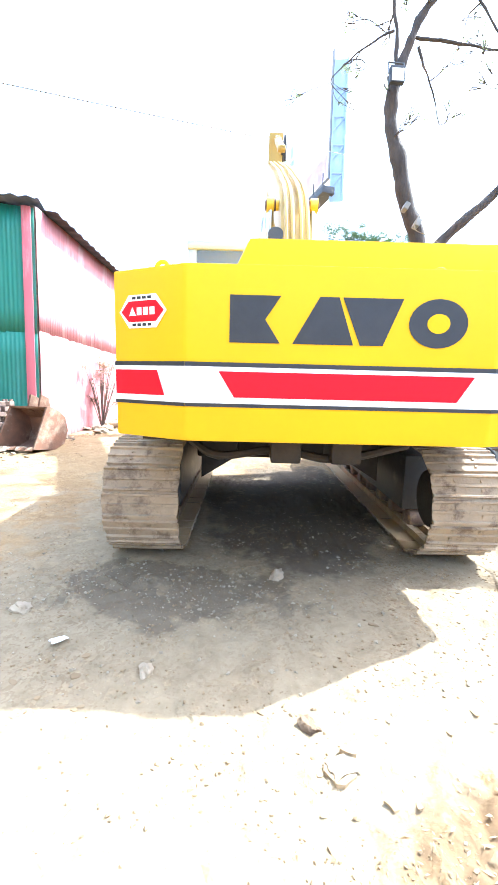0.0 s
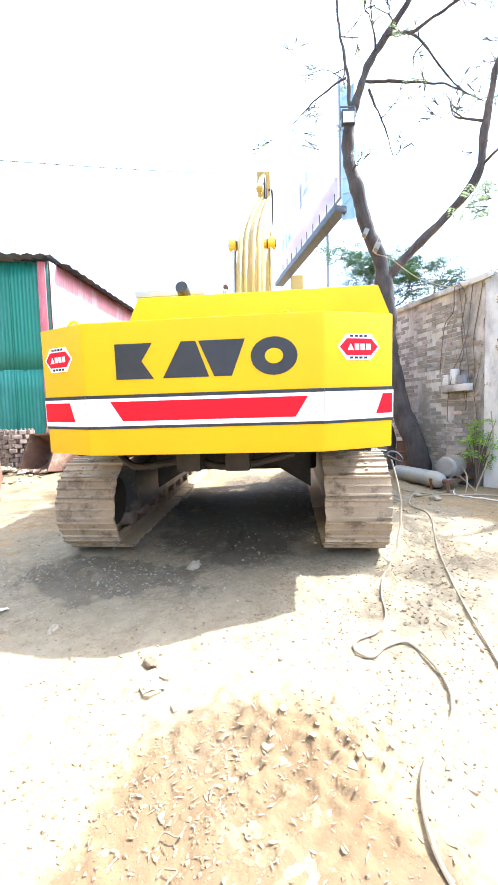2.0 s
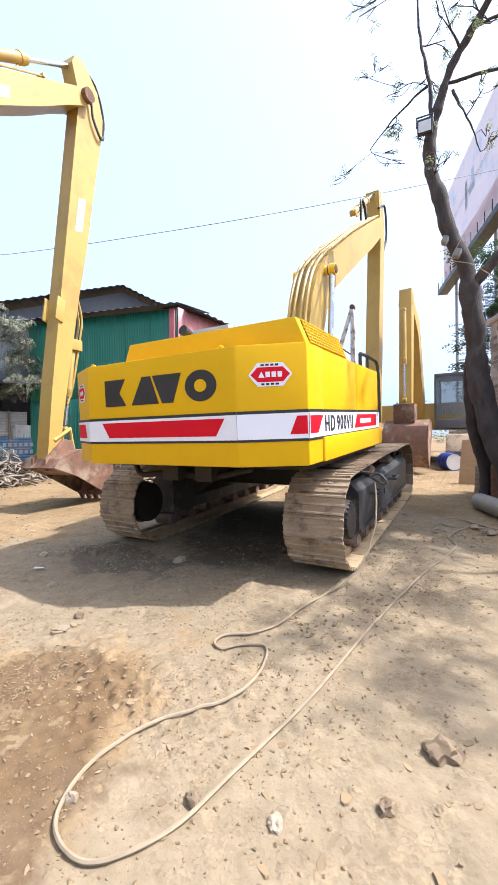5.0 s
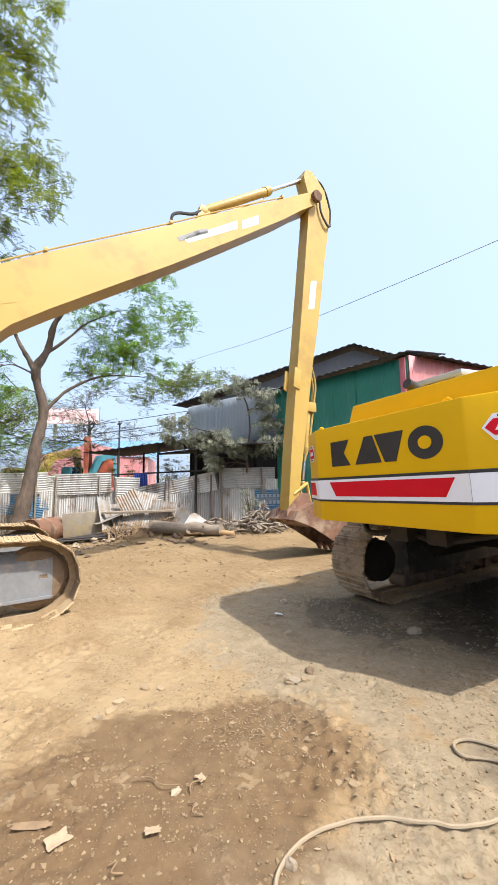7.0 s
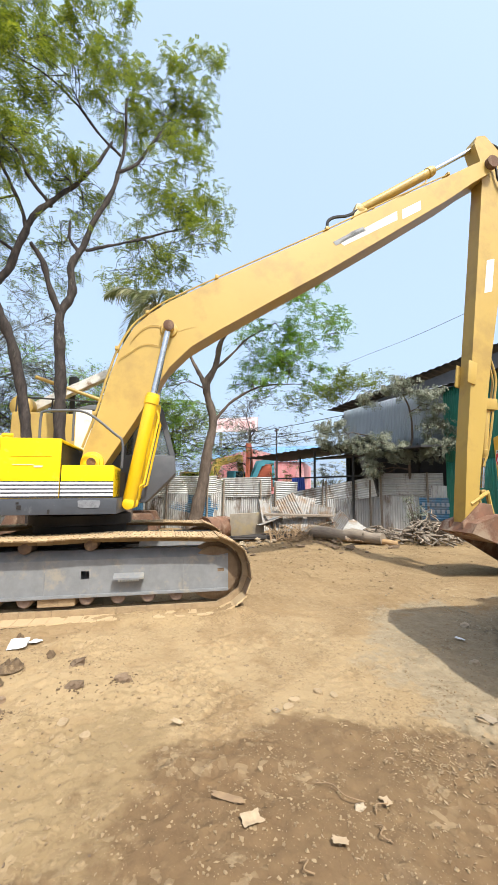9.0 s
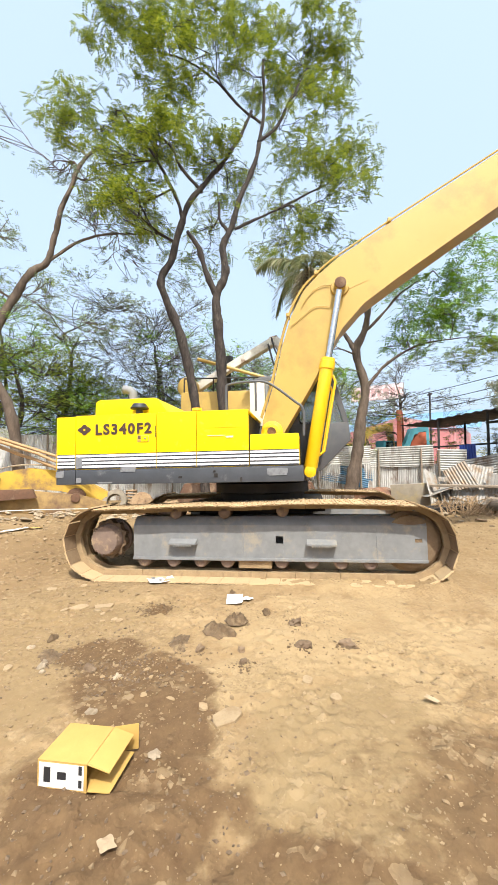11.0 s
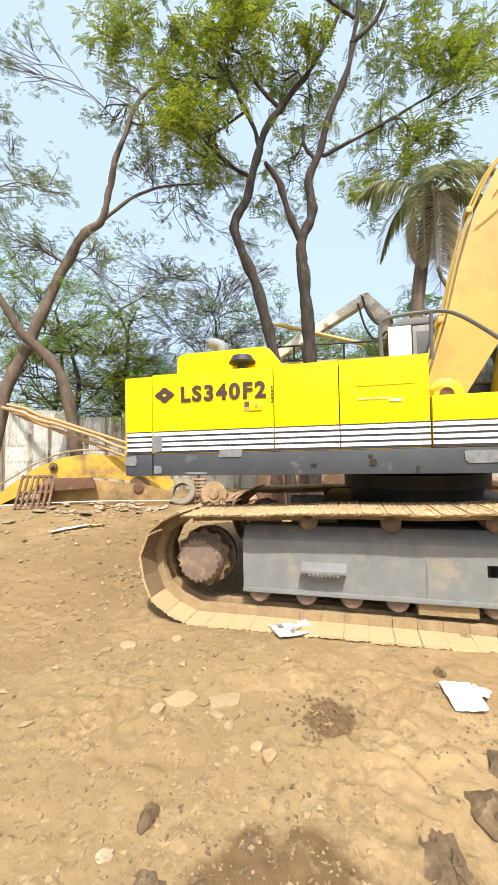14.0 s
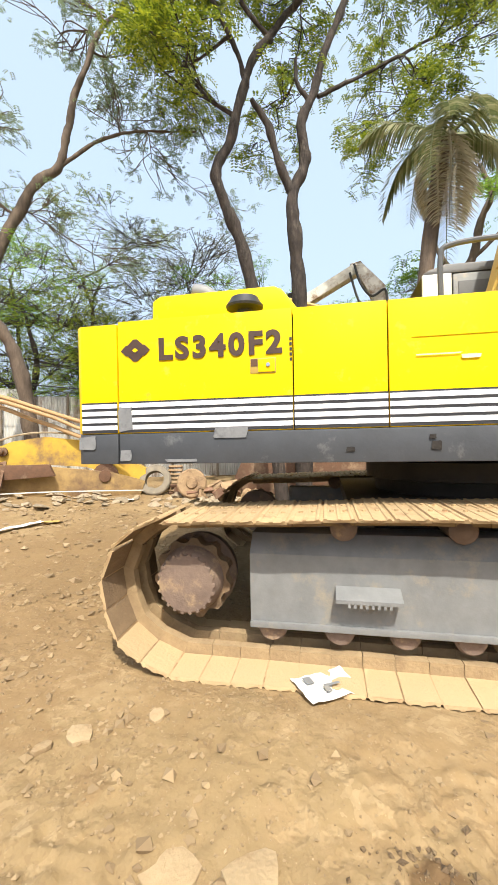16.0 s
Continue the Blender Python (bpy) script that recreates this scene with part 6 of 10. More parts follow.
# leaning sparse tree by the back fence
L1 = [(-6.70, -10.0, 0.3), (-6.61, -10.11, 1.39), (-6.44, -10.27, 2.82), (-6.17, -10.53, 3.64), (-5.7, -10.94, 4.26), (-5.33, -11.23, 5.0), (-4.96, -11.5, 5.69), (-4.2, -12.0, 7.5)]
L2 = [(-5.5, -11.9, 0.3), (-5.75, -11.54, 2.79), (-6.21, -11.16, 4.44), (-6.59, -10.82, 5.86), (-7.06, -10.35, 7.3), (-7.35, -10.03, 7.75), (-7.49, -9.87, 8.79), (-7.63, -9.71, 9.81), (-7.9, -9.36, 11.23), (-8.26, -8.85, 12.04)]
L3 = [(-7.35, -10.03, 7.75), (-7.91, -9.34, 8.64), (-8.45, -8.56, 9.09), (-9.15, -7.27, 9.31)]
CL = [(-6.21, -11.3, 11.34), (-6.04, -11.44, 8.68), (-7.79, -9.66, 11.9), (-8.17, -9.16, 10.72), (-8.78, -8.2, 10.57), (-8.7, -8.34, 8.52), (-8.08, -9.28, 9.52), (-6.26, -11.26, 6.68), (-7.14, -10.41, 6.49), (-8.94, -7.91, 9.25), (-5.2, -12.2, 9.8), (-5.0, -12.2, 12.2)]
tree("tree", [(L1, 0.20, 0.06), (L2, 0.17, 0.05), (L3, 0.06, 0.02)], CL + scatter(CL, 1, 0.8, 2), "leaning half-bare tree with sparse grey-green leaves", 5, M_BARK, M_LEAFT, per=13, spread=0.3, size=0.05, twigs=8, cluster_r=0.75, stout=1.35, bare=0.1, sway=0.4, pairs=4)
# tree beyond the boom
M1 = [(-11.0, -1.1, 0.05), (-11.0, -0.92, 0.68), (-11.0, -0.68, 2.1), (-11.0, -0.55, 3.04), (-11.0, -0.44, 4.1), (-11.0, -0.66, 5.3), (-11.0, -0.40, 6.05), (-11.0, -0.18, 7.0), (-11.0, 0.0, 7.6), (-11.1, -0.2, 8.4)]
M2 = [(-11.0, -0.68, 5.3), (-11.0, -1.11, 6.04), (-11.0, -1.35, 6.6)]
M3 = [(-11.0, -0.43, 4.0), (-11.0, 0.26, 4.78), (-10.95, 1.26, 5.36), (-10.9, 2.52, 5.5)]
M4 = [(-11.0, -0.37, 5.99), (-11.0, 0.22, 6.56), (-11.0, 0.8, 7.2), (-10.9, 1.8, 7.8)]
CB = [(-11.0, 0.5, 8.2), (-11.0, 1.5, 8.5), (-11.0, 3.1, 8.8), (-11.0, 3.7, 8.4), (-11.0, 0.2, 7.3), (-11.0, 1.3, 7.4), (-11.0, 2.5, 7.6), (-11.0, 3.5, 7.4), (-11.0, 1.0, 6.4), (-11.0, 1.9, 6.5), (-11.0, 2.8, 6.7), (-11.0, 3.5, 6.3), (-11.0, 2.4, 8.5), (-11.0, 0.6, 5.6), (-11.0, 1.6, 5.5),
      (-11.0, -1.7, 5.2), (-11.0, -1.2, 4.5), (-11.0, 2.2, 6.2), (-11.0, 2.6, 7.0), (-11.0, 1.7, 7.0), (-11.0, 3.0, 6.1)]
CB = [(x + rgt.uniform(-0.9, 0.9), y, z) for x, y, z in CB]
tree("tree", [(M1, 0.26, 0.05), (M2, 0.10, 0.04), (M3, 0.07, 0.02), (M4, 0.06, 0.02)], CB + scatter(CB, 1, 0.4, 3), "knotty yard tree with bright green leaf masses", 7, M_BARK, M_LEAF2, per=8, spread=0.32, size=0.08, twigs=5, cluster_r=0.5, pairs=4, sway=0.4)
# half-bare tree with the floodlight, beside the brick wall
K1 = [(3.32, 6.35, 0.2), (3.16, 6.3, 0.9), (2.96, 6.38, 1.5), (2.81, 6.41, 2.26), (2.76, 6.42, 3.11), (2.68, 6.44, 3.76), (2.48, 6.47, 4.32), (2.32, 6.5, 5.06), (2.21, 6.51, 5.6), (2.2, 6.51, 6.14), (2.33, 6.5, 6.49), (2.49, 6.47, 6.92), (2.79, 6.42, 7.36), (3.15, 6.33, 7.81), (3.57, 6.2, 8.41)]
K2 = [(2.72, 6.43, 3.5), (3.14, 6.33, 3.97), (3.67, 6.17, 4.45), (4.0, 6.04, 4.92), (4.09, 6.0, 5.53), (4.22, 5.95, 6.37), (4.58, 5.77, 6.68), (4.87, 5.61, 7.09), (5.17, 5.42, 7.65), (5.9, 5.0, 8.3)]
K3 = [(2.2, 6.51, 6.3), (2.2, 6.51, 6.41), (2.16, 6.52, 7.03), (2.06, 6.53, 7.64), (1.99, 6.54, 8.51)]
K4 = [(2.7, 6.43, 7.29), (3.13, 6.33, 7.22), (3.58, 6.2, 6.49), (3.83, 6.11, 6.1)]
K5 = [(2.46, 6.48, 6.7), (2.99, 6.37, 6.55), (3.58, 6.2, 6.32), (4.06, 6.02, 5.92)]
K6 = [(2.51, 6.47, 6.56), (2.71, 6.43, 6.02), (2.86, 6.4, 5.47)]
K7 = [(3.13, 6.33, 7.22), (3.77, 6.13, 7.45), (4.27, 5.92, 7.51), (4.71, 5.7, 7.78)]
K8 = [(2.14, 6.52, 6.81), (1.73, 6.55, 6.6), (1.27, 6.56, 6.18)]
K9 = [(2.92, 6.75, 0.2), (2.86, 6.72, 0.9), (2.70, 6.62, 1.9), (2.72, 6.5, 2.7), (2.74, 6.44, 3.3)]
CK = [(4.8, 5.65, 4.78), (4.87, 5.61, 4.44), (4.59, 5.76, 5.0), (3.98, 6.05, 5.98), (4.61, 5.75, 6.04), (4.22, 5.95, 7.22), (1.33, 6.56, 7.38), (3.4, 6.3, 6.0), (5.6, 5.1, 5.2), (6.2, 4.8, 6.3), (6.6, 4.6, 7.2), (5.7, 5.0, 7.6), (7.0, 4.2, 6.6), (6.3, 4.3, 5.4)]
CK += scatter(K2[4:] + K3[2:] + K4[1:] + K5[1:] + K6[1:] + K7[1:] + K8[1:] + K1[-3:], 2, 0.28, 17)
K1, K2, K3, K4, K5, K6, K7, K8, K9, CK = [[(1.366 + 1.09 * (x - 1.366), 1.09 * (y + 0.337) - 0.337, 1.359 + 1.09 * (z - 1.359)) for x, y, z in line] for line in (K1, K2, K3, K4, K5, K6, K7, K8, K9, CK)]
tree("tree", [(K1, 0.21, 0.035), (K2, 0.085, 0.03), (K3, 0.045, 0.015), (K4, 0.03, 0.01), (K5, 0.03, 0.01), (K6, 0.022, 0.008), (K7, 0.03, 0.01), (K8, 0.022, 0.008), (K9, 0.10, 0.06)], CK,
     "gnarled half-bare tree with few leaves beside the brick wall", 9, M_BARKK, M_LEAFT, per=4, spread=0.12, size=0.034, twigs=3, cluster_r=0.24, bare=0.4, pairs=3, sway=0.5)
# leafy tree standing behind the brick wall, its boughs over the yard
CW = [(4.80, 5.75, 5.1), (5.0, 5.6, 5.0), (4.66, 5.81, 4.8), (4.95, 5.66, 4.65), (4.55, 5.9, 4.5), (4.8, 5.76, 4.3), (5.1, 5.6, 4.4), (4.15, 6.11, 4.4), (5.7, 5.1, 5.3), (6.3, 4.7, 5.7), (5.8, 4.6, 5.9), (6.5, 4.1, 6.2), (6.7, 3.6, 6.4), (5.4, 5.3, 5.7), (6.1, 3.9, 6.6)]
tree("tree", [([(6.9, 6.1, 0.2), (6.8, 6.0, 2.2), (6.5, 5.7, 3.9), (6.3, 5.2, 5.2)], 0.15, 0.06), ([(6.6, 5.8, 3.5), (5.9, 5.8, 4.3), (5.2, 5.75, 4.7)], 0.05, 0.02)], CW, "green-leaved tree reaching over the old brick wall", 41, M_BARKK, M_LEAFT, per=7, spread=0.24, size=0.05, twigs=5, cluster_r=0.36, bare=0.1, pairs=4)
# dusty shrub hanging over the fence before the grey shed
S1 = [(-9.75, 6.2, 0.3), (-9.6, 6.1, 1.8), (-9.3, 6.0, 3.0), (-9.05, 5.95, 4.1), (-9.1, 5.7, 4.8)]
CS = [(-9.67, 4.69, 4.75), (-9.39, 5.17, 4.97), (-9.11, 5.65, 5.08), (-8.87, 6.06, 4.8), (-8.67, 6.39, 4.72), (-8.72, 6.31, 4.22), (-8.62, 6.48, 3.74), (-8.48, 6.73, 3.40), (-8.72, 6.32, 3.2), (-8.67, 6.4, 2.96), (-10.43, 3.4, 3.6), (-10.21, 3.78, 3.75),
      (-10.03, 4.09, 3.45), (-9.8, 4.48, 3.2), (-9.66, 4.71, 3.35), (-10.3, 3.63, 3.3), (-9.75, 4.57, 2.94), (-9.43, 5.11, 3.2), (-9.19, 5.51, 3.1), (-9.1, 5.67, 2.85), (-9.54, 4.93, 2.42)]
tree("tree", [(S1, 0.06, 0.025), ([(-9.4, 6.0, 2.6), (-9.5, 5.2, 3.3), (-9.9, 4.3, 3.6)], 0.035, 0.015)], CS + scatter(CS, 1, 0.18, 4), "dust-covered shrub tree drooping before the shed", 11, M_BARK, M_DUSTLEAF, per=9, spread=0.18, size=0.06, twigs=4, cluster_r=0.32, droop=1.2, pairs=4)
# green tree behind the shed roof
CR = [(-13.93, 3.6, 5.6), (-14.2, 4.2, 6.0), (-14.49, 4.85, 6.3), (-14.8, 5.56, 6.6), (-15.29, 6.66, 7.0), (-15.77, 7.73, 7.2), (-14.04, 3.85, 5.35), (-14.68, 5.29, 6.1), (-15.15, 6.35, 6.6), (-14.6, 5.0, 6.35), (-15.0, 6.0, 6.8)]
tree("tree", [([(-15.2, 6.0, 0.4), (-15.1, 6.0, 3.0), (-15.0, 6.1, 5.2)], 0.12, 0.05)], CR + scatter(CR, 1, 0.3, 6), "green spreading tree behind the shed", 13, M_BARK, M_LEAF, per=9, spread=0.36, size=0.08, twigs=5, cluster_r=0.5, droop=0.1)
# dark dense tree behind the painted machine, under the billboard
rngk = random.Random(31)
CD = [(4.6 + rngk.uniform(-1.6, 1.6), 14.5 + rngk.uniform(-1.2, 1.2), rngk.uniform(2.6, 6.6)) for k in range(34)]
tree("tree", [([(4.6, 14.6, 0.5), (4.5, 14.6, 2.5), (4.7, 14.5, 5.0)], 0.18, 0.06)], CD, "dense dark-leaved tree behind the yard", 15, M_BARKD, M_LEAFK, per=13, spread=0.5, size=0.095, twigs=6, cluster_r=0.7)
# bare-twigged trees beyond the fence
for i, (x, y, h) in enumerate([(-13.5, -9.5, 8.5), (-15.5, -6.0, 7.0), (-12.0, -13.0, 9.0), (-17.0, -11.0, 8.5), (-9.0, -18.0, 9.5), (-16.5, -2.5, 6.2), (-19.0, 1.5, 6.5), (-13.0, -17.5, 10.0), (-19.5, -7.0, 8.0), (-6.0, -19.0, 10.5), (-11.2, -10.8, 5.5), (-9.8, -13.4, 6.5), (-13.9, -6.6, 6.0), (-14.6, -4.2, 5.0), (-12.4, -12.2, 5.0)]):
    rg = random.Random(50 + i)
    stem = [(x, y, rise(x, y)), (x + 0.2, y, h * 0.3), (x - 0.1, y + 0.2, h * 0.55), (x + 0.2, y + 0.1, h * 0.8)]
    cl = [(x + rg.gauss(0, 1.6), y + rg.gauss(0, 1.6), rg.uniform(h * 0.35, h)) for k in range(26)]
    tree("tree", [(stem, 0.18, 0.05)], cl, "half-bare tree with thin twigs beyond the fence", 60 + i, M_BARKK, (M_LEAFD, M_LEAF2, M_LEAF)[i % 3], per=(9, 14, 14)[i % 3], spread=0.40, size=0.062, twigs=8, cluster_r=0.9, bare=0.2, stout=1.3, group="trees beyond the fence")


# ---- coconut palm beyond the ochre machine ----
def frond(parent, base, yaw, length, lift, sag, mat, rng, name="frond", hang=False):
    d = Vector((math.cos(yaw), math.sin(yaw), 0))
    side = Vector((-d.y, d.x, 0))
    pts = []
    for k in range(13):
        t = k / 12
        if hang:
            # a dead frond folded down against the stem
            pts.append(Vector(base) + d * (0.10 + 0.24 * math.sin(min(1.0, t * 2.2) * 1.57) - 0.10 * t) + Vector((0, 0, 0.12 * math.sin(min(1.0, t * 4) * 3.14) - length * t ** 1.2)))
            continue
        pts.append(Vector(base) + d * length * (t - 0.25 * sag * t * t) + Vector((0, 0, length * (lift * t - sag * t * t))))
    bm = bm_new()
    tube(bm, pts, [0.028 - 0.024 * k / 12 for k in range(13)], 5)
    for k in range(2, 13):
        for h in (0, 0.2, 0.4, 0.6, 0.8):
            if k + h > 12:
                continue
            a = pts[k].lerp(pts[min(k + 1, 12)], h)
            ll = length * 0.34 * math.sin(math.pi * min(0.97, 0.12 + 0.85 * (k + h) / 13))
            for s in (-1, 1):
                tip = a + side * s * ll * 0.6 + d * ll * 0.35 + Vector((0, 0, -ll * rng.uniform(0.35, 0.8)))
                mid = a.lerp(tip, 0.45) + Vector((0, 0, ll * 0.10))
                w = d * 0.014
                va, vb, vc, vd, ve = bm.verts.new(a - w), bm.verts.new(a + w), bm.verts.new(mid + w), bm.verts.new(mid - w), bm.verts.new(tip)
                bm.faces.new((va, vb, vc, vd))
                bm.faces.new((vd, vc, ve))
    me = bpy.data.meshes.new(name)
    bm.to_mesh(me)
    bm.free()
    return linked(name, me, mat, parent, sharp=True)


def palm(base, height, seed):
    rng = random.Random(seed)
    t = thing("palm_tree", Matrix.Translation((base[0], base[1], rise(base[0], base[1]))), "coconut palm with drooping dry lower fronds", "palm tree")
    bm = bm_new()
    pts = [(0.05 * math.sin(k * 0.5), 0.45 * (k / 12) ** 2, height * k / 12) for k in range(13)]
    tube(bm, pts, [0.13 - 0.002 * k + 0.01 * (k % 2) for k in range(13)], 12)
    part("trunk", bm, M_BARK, t, angle=60)
    top = pts[-1]
    for k in range(10):
        frond(t, top, k * 2.4 + rng.uniform(-0.2, 0.2), rng.uniform(1.3, 1.9), rng.uniform(0.3, 1.0), rng.uniform(0.8, 1.3), M_PALM, rng)
    for k in range(9):
        frond(t, top, k * 0.7 + rng.uniform(-0.2, 0.2), rng.uniform(1.0, 1.5), rng.uniform(-0.1, 0.15), rng.uniform(1.2, 1.5), M_PALMDRY, rng, "dry_frond", True)
    return t


palm((-6.38, -2.3), 5.9, 4)


# ---- brick wall beside the gnarled tree ----
def brick_wall(name, p, q, z0, z1, seed, label, keep=0.82, parts=True):
    """A rendered wall with courses of bricks standing a little proud where the render has gone."""
    rng = random.Random(seed)
    length = math.hypot(q[0] - p[0], q[1] - p[1])
    bm = bm_new()
    n = 14
    tops = [z1 + 0.06 * noise.noise(Vector((k * 0.7, seed, 0))) for k in range(n + 1)]
    prism(bm, [(0, z0), (length, z0)] + [(length * k / n, tops[k]) for k in range(n, -1, -1)], 0.0, 0.26, "y")
    w = part(name, bm, M_CONC)
    w.matrix_world = along((*p, 0), (*q, 0))
    tagged(w, label, "wall", kind="structure")
    bl, bh, gap = 0.215, 0.060, 0.010
    base = bpy.data.meshes.new("brick")
    bm = bm_new()
    box(bm, (0, -0.011, 0), (bl, 0.01, bh), 0.005)
    bm.to_mesh(base)
    bm.free()
    base.materials.append(M_BRICK)
    rest = bm_new()
    made = 0
    row, z = 0, z0 + 0.05
    while z < z1 - 0.12:
        x = -0.12 * (row % 2)
        while x < length - 0.05:
            a, b = max(0.0, x), min(length, x + bl)
            open_here = noise.noise(Vector((x * 0.9 + seed, z * 0.9, 1.7))) + 0.6 * noise.noise(Vector((x * 2.6, z * 2.6, seed))) > -0.36
            if b - a > 0.2 and rng.random() < keep and open_here:
                dy = rng.uniform(-0.007, 0.009)
                if parts and made < 300 and 0.5 < z < 3.0:
                    ob = new("brick", base)
                    ob.parent = w
                    ob.location = (a, dy, z)
                    ob.rotation_euler = (0, rng.uniform(-0.012, 0.012), 0)
                    made += 1
                else:
                    box(rest, (a, -0.010 + dy, z), (b, 0.01, z + bh))
            x += bl + gap
        z += bh + gap
        row += 1
    r = part("brick_courses", rest, M_BRICK, w, sharp=True)
    r["kind"] = "stuff"
    return w


brick_wall("wall_brick", (3.15, 7.85), (4.02, 5.82), 0.0, 3.3, 3, "old soot-stained brick wall with worn render", keep=0.72)
brick_wall("wall_brick_front", (4.22, 5.72), (8.6, 3.4), 0.0, 3.2, 5, "old brick wall with creeper roots and worn render", keep=0.66, parts=True)
brick_wall("wall_brick_far", (1.9, 20.0), (5.5, 19.0), 0.3, 2.6, 8, "low brick wall behind the yard", parts=False)
bm = bm_new()
box(bm, (-0.13, -0.06, 0), (0.13, 0.2, 3.36), 0.03)
tagged(part("wall_pillar", bm, M_CONC), "cement-rendered wall pillar", "pillar", kind="structure").matrix_world = along((4.12, 5.78, 0), (5.0, 5.3, 0))
bm = bm_new()
box(bm, (-0.05, -0.06, 0), (2.3, 0.32, 0.09), 0.012)
tagged(part("wall_coping", bm, M_CONC), "rough cement coping on the brick wall", "coping", kind="structure").matrix_world = along((3.15, 7.85, 3.28), (4.02, 5.82, 3.28))


def creeper(seed, p, q, z1, n, label, per=5, long=0.25, mat=None):
    """Dry creeper stems hanging down a wall face with tufts of dead leaves."""
    rng = random.Random(seed)
    t = thing("creeper", along((*p, 0), (*q, 0)), label, "climbing plant")
    length = math.hypot(q[0] - p[0], q[1] - p[1])
    bm = bm_new()
    ends = []
    for k in range(n):
        x = rng.uniform(0, length)
        z = z1 + rng.uniform(-0.05, 0.15)
        pts = [Vector((x, 0.1, z)), Vector((x, -0.05, z + 0.03))]
        for j in range(6):
            z -= rng.uniform(0.04, long)
            x += rng.gauss(0, 0.06)
            pts.append(Vector((x, -0.045 - rng.random() * 0.04, z)))
            ends.append((pts[-1], rng.uniform(0.5, 1)))
        tube(bm, smooth_path(pts, 3), 0.007, 4, False)
    part("vine", bm, M_BARK, t)
    v, f = leaf_cloud(ends, rng, per, 0.12, 0.04, 1.6)
    me = bpy.data.meshes.new("foliage")
    me.from_pydata(v, [], f)
    linked("foliage", me, mat or M_DRYLEAF, t, sharp=True)["kind"] = "stuff"


creeper(4, (4.25, 5.66), (8.0, 3.67), 3.15, 110, "dry creeper hanging over the old brick wall", 4, 0.30)
creeper(5, (4.6, 5.5), (8.0, 3.67), 3.28, 46, "dusty green creeper along the wall top", 8, 0.06, M_LEAFT)
creeper(6, (3.75, 6.30), (4.30, 5.60), 3.25, 16, "thin dead roots hanging over the wall corner", 1, 0.5)


def shrub(base, seed, r, h, mat, label, n=26, size=0.05):
    rng = random.Random(seed)
    z = ground_z(*base)
    t = thing("shrub", Matrix.Translation((*base, z)), label, "shrub")
    bm = bm_new()
    ends = []
    for k in range(n):
        a = rng.uniform(0, 6.28)
        e = Vector((math.cos(a) * r * rng.random(), math.sin(a) * r * rng.random(), h * rng.uniform(0.35, 1)))
        tube(bm, smooth_path([(0, 0, -0.03), e * 0.5 + Vector((0, 0, 0.1 * h)), e], 3), [0.012, 0.01, 0.009, 0.008, 0.006, 0.005, 0.004], 4, False)
        ends.append((e, rng.uniform(0.6, 1.1)))
    part("vine", bm, M_BARK, t)
    v, f = leaf_cloud(ends, rng, 7, 0.14, size, 0.5)
    me = bpy.data.meshes.new("foliage")
    me.from_pydata(v, [], f)
    linked("foliage", me, mat, t, sharp=True)["kind"] = "stuff"


shrub((3.85, 5.72), 3, 0.3, 1.0, M_LEAF2, "small bright green shrub at the foot of the brick wall")
shrub((-3.8, 10.6), 4, 0.7, 1.9, M_DRYLEAF, "straggly shrub with dry leaves against the pink shed", 34, 0.06)
shrub((-8.3, 5.6), 6, 0.4, 1.2, M_LEAFD, "dusty shrub growing among the roots", 24)
shrub((-12.9, 4.3), 18, 0.8, 2.5, M_LEAFD, "dry grey-green bush behind the fence", 44, 0.07)
shrub((-13.8, 2.8), 8, 0.9, 2.6, M_LEAF, "green bush behind the fence", 40, 0.07)
shrub((-14.5, -8.5), 9, 1.0, 2.8, M_LEAF2, "green bush behind the fence", 40, 0.08)
shrub((-8.6, -13.8), 10, 1.0, 3.0, M_LEAF, "green bush behind the fence", 40, 0.08)


# floodlight and small boxes strapped to the tree
def floodlight():
    t = thing("floodlight", Matrix.Translation((2.21, 6.84, 6.44)) @ Matrix.Rotation(radians(4), 4, "Z"), "dark floodlight with a pale lens strapped to the tree", "floodlight")
    bm = bm_new()
    box(bm, (-0.115, -0.05, -0.14), (0.115, 0.03, 0.10), 0.012)
    for k in range(6):
        box(bm, (-0.10 + k * 0.036, 0.025, -0.12), (-0.088 + k * 0.036, 0.075, 0.08))
    part("housing", bm, M_BLACKPAINT, t)
    bm = bm_new()
    box(bm, (-0.095, -0.056, -0.122), (0.095, -0.049, 0.055))
    part("lens", bm, M_LAMP, t)
    bm = bm_new()
    tube(bm, [(-0.125, 0.0, 0.0), (-0.125, 0.05, 0.2), (0.125, 0.05, 0.2), (0.125, 0.0, 0.0)], 0.014, 6)
    part("bracket", bm, M_CAB, t)


floodlight()
for (x, y, z), s in (((2.49, 6.84, 4.51), 0.055), ((2.67, 6.79, 4.24), 0.06)):
    bm = bm_new()
    box(bm, (-s * 0.7, -0.04, -s), (s * 0.7, 0.12, s), 0.01)
    ob = part("junction_box", bm, M_TANK)
    ob.matrix_world = pose(x, y, z, 0, 25, 0)
    tagged(ob, "grey plastic junction box strapped to the tree", "junction box", "tree boxes")


def wire(pts, r=0.008, mat=None, name="cable", label="black cable", category="cable", steps=6):
    bm = bm_new()
    tube(bm, smooth_path(pts, steps), r, 6)
    ob = part(name, bm, mat or M_RUBBER)
    return tagged(ob, label, category)


